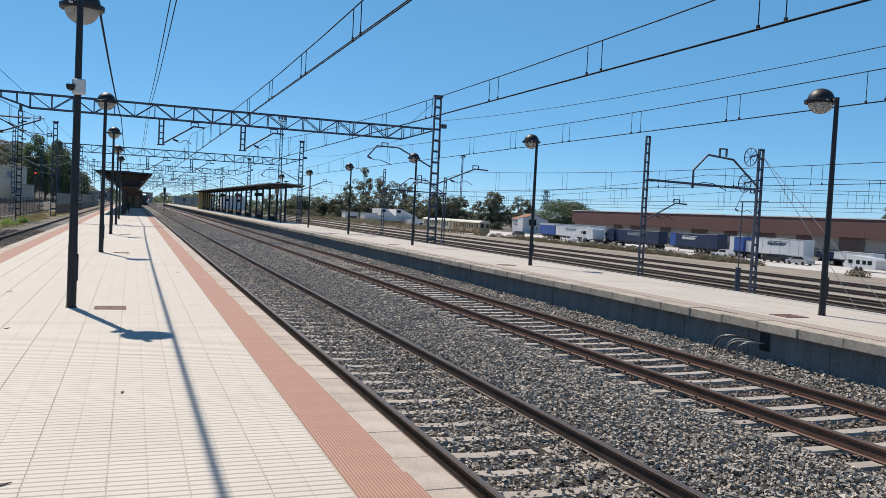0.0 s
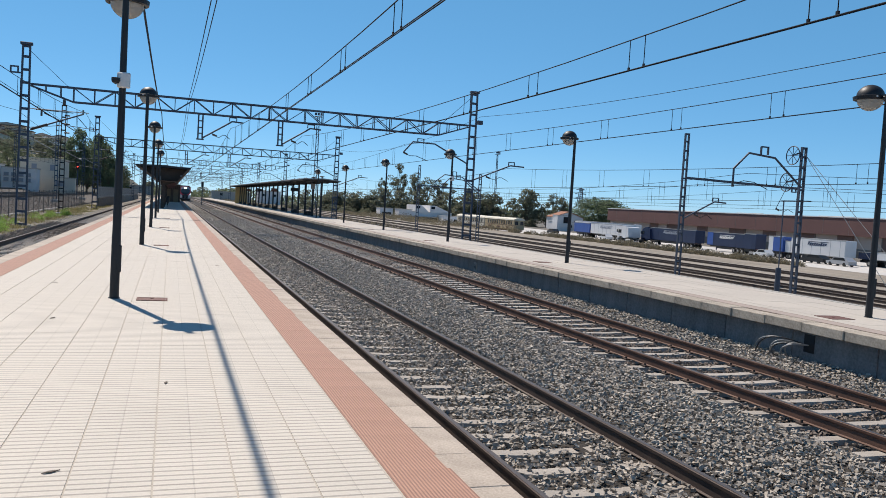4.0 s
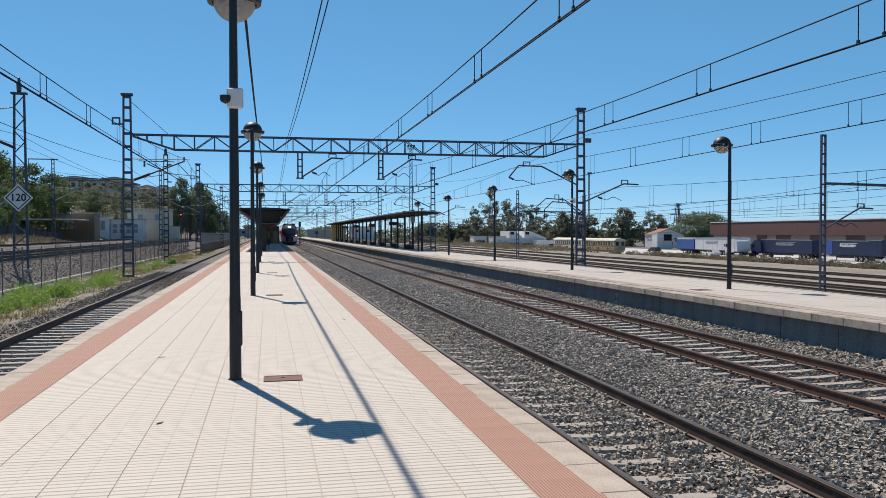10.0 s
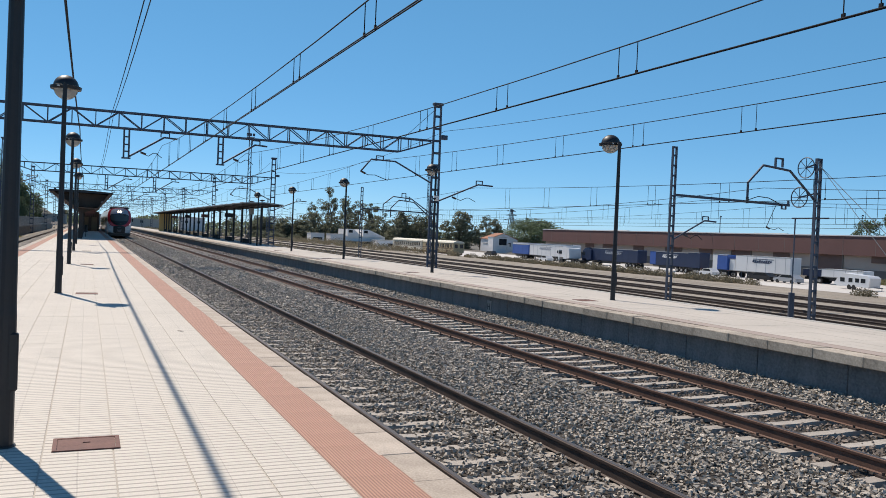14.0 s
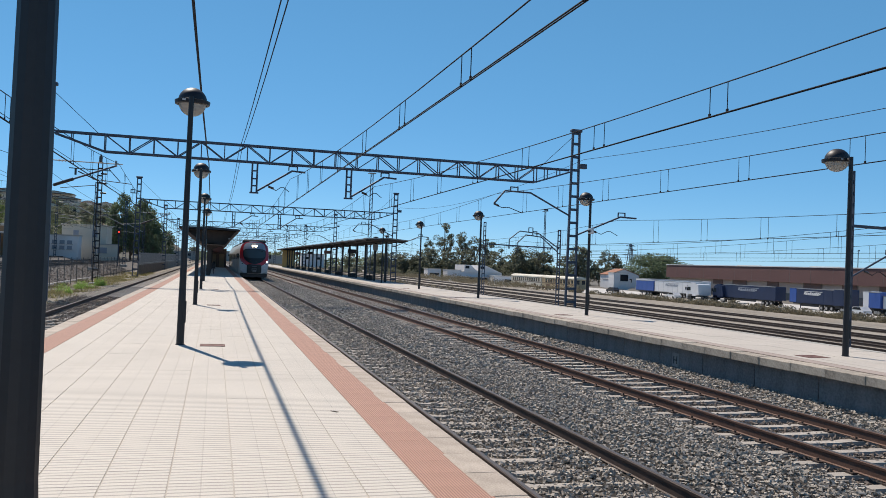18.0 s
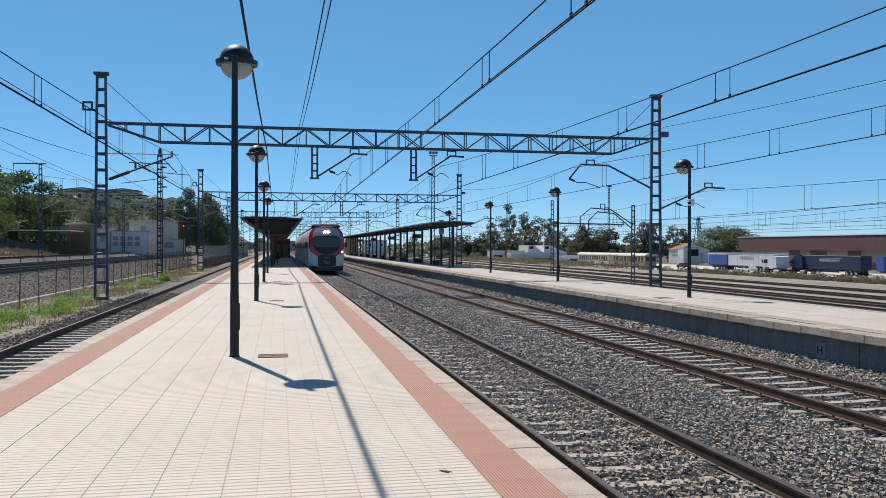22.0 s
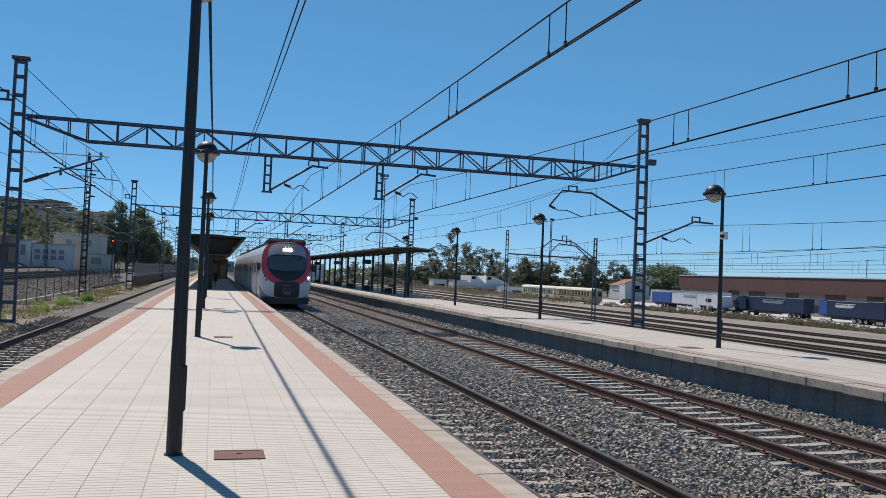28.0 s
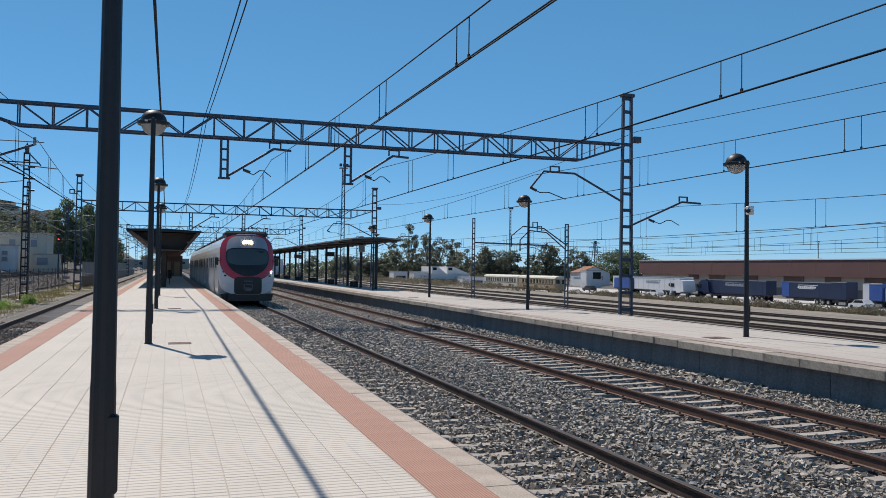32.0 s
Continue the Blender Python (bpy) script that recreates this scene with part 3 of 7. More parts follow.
def bushes(name, label, material, spots, height, leaves, seed, wide=0.4, leaf=0.03):
    """Leafy weeds: small leaves scattered through low uneven domes."""
    rng = np.random.default_rng(seed)
    out = []
    for x, y, z, k in spots:
        n = int(leaves * k)
        d = rng.normal(0, 1, (n, 3))
        d = d / np.linalg.norm(d, axis=1, keepdims=True) * rng.uniform(0.15, 1, (n, 1)) ** 0.45
        p = np.stack([x + d[:, 0] * wide * k * rng.uniform(0.7, 1.2), y + d[:, 1] * wide * k * 1.2, z + np.abs(d[:, 2]) * height * k * rng.uniform(0.6, 1.2)], 1)
        a, b = rng.normal(0, 1, (n, 3)), rng.normal(0, 1, (n, 3))
        a[:, 2] += 0.6
        a = a / np.linalg.norm(a, axis=1, keepdims=True) * leaf * rng.uniform(0.8, 2.0, (n, 1))
        b = b / np.linalg.norm(b, axis=1, keepdims=True) * leaf * rng.uniform(0.4, 0.9, (n, 1))
        out.append(np.stack([p - a, p - b, p + a, p + b], 1))
    return tagged(new(name, quads_mesh(name, np.concatenate(out), material)), label, "weeds", kind="stuff")


rnd = random.Random(5)
green = [(rnd.gauss(cx, 0.3), rnd.gauss(cy, 0.62), -1.1, rnd.uniform(0.55, 1.25)) for cx, cy, n in ((-9.9, 13.5, 7), (-9.0, 17.2, 12), (-9.4, 20.6, 12), (-9.0, 23.2, 12), (-9.4, 26.2, 11), (-8.7, 29.0, 12), (-9.0, 32.6, 9), (-8.5, 36.0, 9), (-8.9, 39.0, 5), (-9.3, 46, 2), (-8.8, 54, 3), (-8.5, 61, 6), (-8.3, 68, 8)) for _ in range(n)]
bushes("weeds", "bright green leafy weeds beside the side track", M_GRASS, green, 0.74, 460, 2, 0.42, 0.03)
dry = [(rnd.uniform(-11.3, -6.9), y, -1.05, rnd.uniform(0.4, 1.1)) for y in [rnd.uniform(8, 120) for _ in range(210)]]
tufts("dry_grass", "dry yellow grass beside the side track", M_DRYGRASS, dry, 0.26, 90, 3, 0.8, 0.02)
scrub = [(x, y, -2.26 - (x - 57) * 0.0442, rnd.uniform(0.6, 1.5)) for x, y in [(rnd.uniform(79, 88), rnd.uniform(80, 168)) for _ in range(170)] + [(rnd.uniform(79, 88), rnd.uniform(22, 80)) for _ in range(16)]]
bushes("scrub", "grey green scrub between yard tracks and road", M_SCRUB, scrub, 0.9, 290, 4, 1.0, 0.098)
rough = [(rnd.uniform(24.5, 31.5), y, -2.2, rnd.uniform(0.5, 1.5)) for y in [rnd.uniform(95, 330) for _ in range(110)]] + [(rnd.uniform(54, 76), y, -2.5, rnd.uniform(0.5, 1.6)) for y in [rnd.uniform(150, 290) for _ in range(150)]] + [(rnd.uniform(17, 24), y, -1.0, rnd.uniform(0.5, 1.3)) for y in [rnd.uniform(160, 330) for _ in range(80)]]
bushes("dry_bushes", "dry brown and olive bushes on waste ground beyond the platform", M_SCRUB, rough, 1.2, 170, 8, 1.5, 0.1)
lawn = [(rnd.uniform(128, 150), y, -4.0, rnd.uniform(0.6, 1.4)) for y in [rnd.uniform(5, 110) for _ in range(330)]]
tufts("rough_grass", "rough yellow green grass before the warehouse", M_DRYGRASS, lawn, 0.5, 70, 6, 1.6, 0.09)


# ---- tracks ----
def rail_profile(x, z):
    h = 0.165
    half = [(0.042, 0), (0.042, 0.006), (0.022, 0.018), (0.018, 0.118), (0.034, 0.130), (0.036, 0.158), (0.028, h)]
    return [(x + a, z - h + b) for a, b in half] + [(x - a, z - h + b) for a, b in reversed(half)]


def sleeper_mesh():
    m = Mesh()
    top, h = 0.0, 0.2
    prof = [(-1.3, -0.012), (-0.55, -0.012), (-0.4, -0.024), (0.4, -0.024), (0.55, -0.012), (1.3, -0.012)]
    for (a, za), (b, zb) in zip(prof, prof[1:]):
        m.add([(a, -0.15, -h), (b, -0.15, -h), (b, 0.15, -h), (a, 0.15, -h), (a, -0.085, za), (b, -0.085, zb), (b, 0.085, zb), (a, 0.085, za)],
              [(0, 3, 2, 1), (4, 5, 6, 7), (0, 1, 5, 4), (2, 3, 7, 6)])
    m.add([(-1.3, -0.15, -h), (-1.3, 0.15, -h), (-1.3, 0.085, -0.012), (-1.3, -0.085, -0.012)], [(0, 1, 2, 3)])
    m.add([(1.3, -0.15, -h), (1.3, 0.15, -h), (1.3, 0.085, -0.012), (1.3, -0.085, -0.012)], [(3, 2, 1, 0)])
    return m.done("sleeper")


SLEEPER = sleeper_mesh()
SLEEPER.materials.append(M_SLEEPER)
CLIP = Mesh().box((0, 0, 0.012), (0.085, 0.13, 0.024)).tube((0, 0, 0.02), (0, 0, 0.06), 0.018, 6).done("rail_clip")
CLIP.materials.append(M_RAILDARK)


def track(name, x, z, steel, label, near=0, near_to=0.0, y0=-60.0, y1=900.0, far_to=200.0, drop=0.0, clips=0, tie=None):
    t = thing(name, label, "railway track", kind="structure")
    for s in (-0.87, 0.87):
        r = part("rail", Mesh().prism(rail_profile(x + s, z), y0, y1), steel, t)
        part("rail_head", Mesh().box((x + s, (y0 + y1) / 2, z + 0.0015), (0.05, y1 - y0, 0.003)), M_HEAD, r, "worn shiny running surface")
    top = z - 0.165 - drop
    y = near_to - 0.6 * near
    for i in range(near):
        sl = part("sleeper", SLEEPER, None, t, at=(x, y + 0.6 * i, top))
        if clips and -6.0 < y + 0.6 * i < 24.0:
            for s in (-0.87, 0.87):
                for k in (-0.105, 0.105):
                    part("rail_clip", CLIP, None, sl, at=(s + k, 0, -0.012))
    far = Mesh()
    k = 0
    yy = near_to
    while yy < far_to:
        far.box((x, yy, top - 0.05), (2.6, 0.26, 0.1))
        yy += 0.6
    yy = y - 0.6
    while yy > y0:
        far.box((x, yy, top - 0.05), (2.6, 0.26, 0.1))
        yy -= 0.6
    if far.v:
        tagged(part("sleeper_row", far, tie or M_SLEEPER, t), kind="stuff")
    return t


track("track_near", TRACK_A, RAIL, M_RAILDARK, "main track with brown rails on half buried concrete sleepers", 110, 54.0, far_to=330)
track("track_far", TRACK_B, RAIL, M_RUST, "main track with rusty rails on pale concrete sleepers", 150, 78.0, far_to=330, clips=1)
track("track_side", TRACK_C, RAIL, M_RAILDARK, "side track with dark rails on pale sleepers", 90, 60.0, far_to=300, clips=0)
track("track_behind", 18.1, -0.6, M_RAILYARD, "dark rusty track behind the far platform", 0, 0.0, far_to=200)
track("track_low", 25.2, -1.85, M_RAILYARD, "dark rusty goods track below the far platform", 0, 0.0, far_to=200)
for i, x in enumerate((36.0, 40.0, 45.4, 51.8)):
    track("yard_track", x, -2.02, M_RAILYARD, "dark rusty goods yard track in pale dust", 0, 0.0, far_to=160, drop=0.01)
for x, z in ((-15.75, 0.28), (-20.2, 0.28), (-25.6, 0.70)):
    track("upper_track", x, z, M_RAILBLACK, "dark track on the ballast embankment", 0, 0.0, y1=900.0 if x > -25 else 190.0, far_to=160, tie=M_EARTH)


# ---- platforms ----
def platform_left():
    p = thing("platform_left", "island platform paved in cream ribbed tiles with red edges", "platform", kind="structure")
    part("platform_body", Mesh().box(((EDGE_L + EDGE_R) / 2, (Y0 + Y1) / 2, -0.52), (EDGE_R - EDGE_L - 0.16, Y1 - Y0, 0.93)), M_WALLBLUE, p, "grey concrete side walls")
    part("mortar_bed", Mesh().box(((EDGE_L + EDGE_R) / 2, (Y0 + Y1) / 2, -0.034), (EDGE_R - EDGE_L - 0.12, Y1 - Y0, 0.058)), M_JOINT, p)
    slab = Mesh().box((0, 0, -0.06), (0.30, 0.666, 0.12), bevel=0.006).done("coping_stone")
    slab.materials.append(M_COPE)
    ys = np.arange(-14.0, 40.0, 0.67)
    for x in (EDGE_L + 0.15, EDGE_R - 0.15):
        for y in ys:
            part("coping_stone", slab, None, p, at=(x, float(y), rnd.uniform(-0.004, 0.002)))
        rest = Mesh()
        for y in list(np.arange(40.06, Y1, 0.67)) + list(np.arange(Y0, -14.3, 0.67)):
            rest.box((x, float(y), -0.06), (0.30, 0.663, 0.12))
        tagged(part("coping_stone_row", rest, M_COPE, p), kind="stuff")
    # red tactile strips
    tile = Mesh().box((0, 0, -0.02), (0.438, 0.3997, 0.04), bevel=0.0006).done("tactile_tile")
    tile.materials.append(M_TACT)
    for x in (EDGE_L + 0.30 + 0.23, EDGE_R - 0.275 - 0.217):
        for y in np.arange(-10.0, 20.0, 0.4):
            part("tactile_tile", tile, None, p, at=(x, float(y), rnd.uniform(-0.0006, 0.0006)))
        rest = Mesh()
        for y in list(np.arange(20.0, Y1, 1.2)) + list(np.arange(Y0, -10.3, 1.2)):
            rest.box((x, float(y) + 0.4, -0.02), (0.438, 1.199, 0.04))
        tagged(part("tactile_tile_row", rest, M_TACT, p), kind="stuff")
    # cream tiles
    xa, xb = -2.066, 2.14
    n = 9
    w = (xb - xa) / n
    h = w / 2 - 0.0056
    tile = Mesh().box((0, 0, -0.02), (2 * h, 0.4122, 0.04), bevel=0.0008).done("paving_tile")
    tile.materials.append(M_TILE)
    rest = Mesh()
    for i in range(n):
        x = xa + (i + 0.5) * w
        for y in [(j + 0.5) * 0.4125 for j in range(-40, 73)]:
            if -6.2 < y < 6.9:
                part("paving_tile", tile, None, p, at=(x, float(y), rnd.uniform(-0.0008, 0.0004)))
            else:
                z = -0.02 + rnd.uniform(-0.0008, 0.0004)
                rest.box((x, y, z), (2 * h, 0.4122, 0.04))
        for y0, y1 in ((30.0, Y1), (Y0, -16.4)):
            yy = y0
            while yy < y1:
                rest.box((x, yy + 1.0, -0.0215), (w - 0.006, 1.998, 0.04))
                yy += 2.0
    tagged(part("paving_tile_field", rest, M_TILE, p), kind="stuff")
    return p


platform_left()


def platform_right():
    p = thing("platform_right", "far platform of pale paving over a dark grey wall", "platform", kind="structure")
    part("platform_body", Mesh().box(((LIP + 0.3 + BACK) / 2, (Y0 + Y1) / 2, -0.55), (BACK - LIP - 0.3, Y1 - Y0, 0.98)), M_WALLBLUE, p, "dark blue grey concrete wall with joints")
    part("mortar_bed", Mesh().box(((LIP + 0.4 + BACK) / 2, (Y0 + Y1) / 2, -0.035), (BACK - LIP - 0.42, Y1 - Y0, 0.05)), M_JOINT, p)
    panel = Mesh().box((0, 0, 0), (0.03, 1.975, 0.66), bevel=0.008).done("wall_panel")
    panel.materials.append(M_WALLBLUE)
    for i in range(60):
        part("wall_panel", panel, None, p, at=(LIP + 0.292, -16.0 + 2.0 * i, -0.53))
    slab = Mesh().box((0, 0, -0.09), (0.42, 0.997, 0.18), bevel=0.012).done("coping_stone")
    slab.materials.append(M_OLDCOPE)
    for y in np.arange(-14, 80, 1.0):
        part("coping_stone", slab, None, p, at=pose(LIP + 0.21 + rnd.uniform(-0.012, 0.012), float(y), rnd.uniform(-0.012, 0.004), 0, rnd.uniform(-0.6, 0.6), rnd.uniform(-0.5, 0.5)))
    rest = Mesh()
    for y in list(np.arange(80, Y1, 1.0)) + list(np.arange(Y0, -14.4, 1.0)):
        rest.box((LIP + 0.21, float(y), -0.09), (0.42, 0.985, 0.18))
    tagged(part("coping_stone_row", rest, M_OLDCOPE, p), kind="stuff")
    m, red = Mesh(), Mesh()
    xa, n = LIP + 0.42, 8
    red.box((xa + 0.2, (Y0 + Y1) / 2, -0.017), (0.38, Y1 - Y0, 0.04))
    xb = BACK - 0.25
    w = (xb - xa - 0.4) / n
    for i in range(n):
        y = Y0
        while y < Y1:
            m.box((xa + 0.4 + (i + 0.5) * w, y + 0.6, -0.02 + rnd.uniform(-0.002, 0.002)), (w - 0.004, 1.196, 0.04))
            y += 1.2
    part("edge_groove", Mesh().box((xa + 0.005, (Y0 + Y1) / 2, -0.006), (0.035, Y1 - Y0, 0.02)).box((xa + 0.40, (Y0 + Y1) / 2, -0.006), (0.035, Y1 - Y0, 0.02)), M_BALLASTBROWN, p, "dirt filled groove beside the edge strip")
    part("tactile_strip", red, M_FARTACT, p, "faded reddish edge strip")
    tagged(part("paving_tile_field", m, M_FARPAVE, p), kind="stuff")
    part("back_kerb", Mesh().box((BACK - 0.12, (Y0 + Y1) / 2, -0.055), (0.24, Y1 - Y0, 0.12)), M_CONC, p)
    return p


platform_right()


# ---- platform lamps ----
def lamp(name="platform_lamp"):
    t = thing(name, "black platform lamp with a half dome over a milky globe", "street lamp", "platform lamps")
    part("pole", Mesh().lathe([(0.071, 0), (0.067, 0.96), (0.064, 1.02), (0.054, 2.8), (0.046, 4.70), (0, 4.71)], 14), M_BLACK, t, smooth=False)
    part("base_plate", Mesh().lathe([(0.0, 0.012), (0.085, 0.012), (0.088, 0.0)], 14), M_BLACK, t)
    part("hatch", Mesh().box((0.05, -0.03, 0.62), (0.07, 0.06, 0.42), bevel=0.01), M_BLACK, t)
    part("arm", Mesh().pipe([(0, 0, 4.64), (0, 0.16, 4.66)], 0.03, 8), M_BLACK, t)
    c = (0, 0.44, 4.66)
    part("ring", Mesh().lathe([(0.27, -0.045), (0.325, -0.038), (0.335, 0.03), (0.275, 0.045), (0.27, -0.045)], 28, c), M_BLACK, t)
    part("dome", Mesh().lathe([(0.272 * math.cos(a), 0.03 + 0.262 * math.sin(a)) for a in [math.pi / 2 * i / 10 for i in range(11)]], 28, c), M_BLACK, t, "glossy black half dome", smooth=True)
    part("globe", Mesh().lathe([(0.255 * math.cos(a), -0.02 - 0.245 * math.sin(a)) for a in [math.pi / 2 * i / 10 for i in range(11)]], 28, c), M_GLOBE, t, "milky translucent lower globe", smooth=True)
    part("type_plate", Mesh().box((c[0] - 0.14, c[1] - 0.325, c[2]), (0.06, 0.012, 0.03), 22), M_SIGNW, t)
    part("bulb_holder", Mesh().lathe([(0.0, 0.02), (0.05, 0.02), (0.05, -0.06), (0.035, -0.16), (0, -0.17)], 12, c), M_CREAM, t)
    return t


def lamp_camera(parent, z=3.36, s=-1):
    """A small surveillance box strapped to the pole."""
    m = part("camera_box", Mesh().box((0.02, 0.10 * s, z), (0.19, 0.11, 0.23), bevel=0.015).box((0.02, 0.02 * s, z + 0.07), (0.15, 0.16, 0.03)), M_SIGNW, parent, "pale weatherproof camera box")
    part("camera_lens", Mesh().lathe([(0.0, -0.06), (0.05, -0.035), (0.062, 0.0), (0.062, 0.04), (0.0, 0.05)], 14, (-0.09, 0.17 * s, z - 0.02)), M_BLACK, m, "black dome camera head")


L_LAMPS = [0.0, 13.5, 26.7, 40.9, 54.4]
R_LAMPS = [-0.7, 12.68, 26.0, 39.36, 52.65, 66.0]
proto = lamp()
lamps_left = [proto] + [copy_thing(proto, pose(-0.0022 * y, y, 0, 0, 0, rnd.uniform(-2, 2))) for y in L_LAMPS[1:]]
lamps_right = [copy_thing(proto, pose(14.37, y, 0, 0, 0, rnd.uniform(-2, 2))) for y in R_LAMPS]
for t in lamps_right:
    t.scale = (1, 1, 0.964)
lamp_camera(lamps_left[0])
lamp_camera(lamps_right[2])


def drain(x, y, w=0.46, d=0.37):
    t = thing("drain_cover", "reddish brown cast iron drain cover set in the paving", "drain cover", "platform drain covers", at=(x, y, 0.0))
    part("frame", Mesh().box((0, -d / 2 + 0.015, 0.004), (w, 0.03, 0.012)).box((0, d / 2 - 0.015, 0.004), (w, 0.03, 0.012)).box((-w / 2 + 0.015, 0, 0.004), (0.03, d - 0.06, 0.012)).box((w / 2 - 0.015, 0, 0.004), (0.03, d - 0.06, 0.012)), M_BROWNIRON, t)
    part("plate", Mesh().box((0, 0, 0.003), (w - 0.066, d - 0.066, 0.008)).box((0.0, 0.03, 0.010), (0.05, 0.025, 0.006)), M_BROWNIRON, t, "worn iron plate with a lifting slot")
    return t


for y in L_LAMPS[:4]:
    drain(0.56, y - 0.08)
for y in R_LAMPS[:5]:
    drain(13.35, y - 0.15, 0.55, 0.5)


# ---- gantries and overhead wires ----
def lattice_post(parent, name, x, y, z0, z1, gap=0.5, along="x", steel=None, taper=0.85, step=0.62, fl=0.1, single=False, plate=0.12):
    """Two rolled uprights joined by battens."""
    steel = steel or M_GALV
    ax = Vector((1, 0, 0)) if along == "x" else Vector((0, 1, 0))
    m = Mesh()
    base, top = Vector((x, y, z0)), Vector((x, y, z1))
    for s in (-1, 1):
        m.beam(base + ax * s * gap / 2, top + ax * s * gap / 2 * taper, fl, 0.16, up=(0, 1, 0) if along == "x" else (1, 0, 0))
    post = part(name, m, steel, parent)
    n = int((z1 - z0) / step)
    r = Mesh()
    for i in range(n + 1):
        k = i / n
        g = gap * (1 + (taper - 1) * k)
        c = base.lerp(top, k)
        where, size = (c.x, c.y, min(c.z + plate / 2, z1 - plate / 2)), (g, 0.1, plate) if along == "x" else (0.1, g, plate)
        if single:
            part("batten", Mesh().box(where, size), steel, post)
        else:
            r.box(where, size)
    if r.v:
        tagged(part("batten_set", r, steel, post), kind="stuff")
    return post


def cantilever(parent, x, y, z, side, reach, arch=True, steel=None):
    """A bent tube arm with insulator and steady arm."""
    m = Mesh()
    s = side
    if arch:
        pts = [(x, y, z), (x + s * reach * 0.52, y, z + 1.25), (x + s * reach * 0.86, y, z + 1.28), (x + s * reach, y, z + 0.45)]
    else:
        pts = [(x, y, z), (x + s * reach * 0.72, y, z + 1.28), (x + s * reach, y, z + 1.24)]
    a = part("cantilever", m.pipe(pts, 0.055, 8), steel or M_GALV, parent)
    kx = x + s * reach * 0.74
    zt = z + 1.3
    part("bracket", Mesh().box((kx, y, zt + 0.24), (0.52, 0.08, 0.06)).box((kx - 0.24, y, zt + 0.1), (0.06, 0.07, 0.24)).box((kx + 0.24, y, zt + 0.1), (0.06, 0.07, 0.24)), M_GALV, a)
    if arch:
        q = pts[-1]
        part("steady_arm", Mesh().pipe([q, (q[0] - s * 0.5, y, q[2] - 0.22), (q[0] - s * 1.0, y, q[2] - 0.2), (q[0] - s * 1.9, y, q[2] - 0.5)], 0.024, 6), M_WIRE, a)
        part("insulator", Mesh().tube(q, (q[0] - s * 0.32, y, q[2] - 0.14), 0.065, 8), M_INSUL, a)
    else:
        q = (x + s * reach * 0.24, y, z + 0.30)
        part("steady_arm", Mesh().pipe([(x + s * reach * 0.24, y, z + 0.43), q, (x + s * reach * 0.40, y, z + 0.1), (x + s * reach * 0.50, y, z + 0.30), (x + s * reach * 0.56, y, z + 0.30), (x + s * reach * 0.68, y, z + 0.06)], 0.022, 6), M_WIRE, a)
        part("insulator", Mesh().tube(q, (q[0] + s * 0.30, y, z + 0.2), 0.065, 8), M_INSUL, a)
    return a


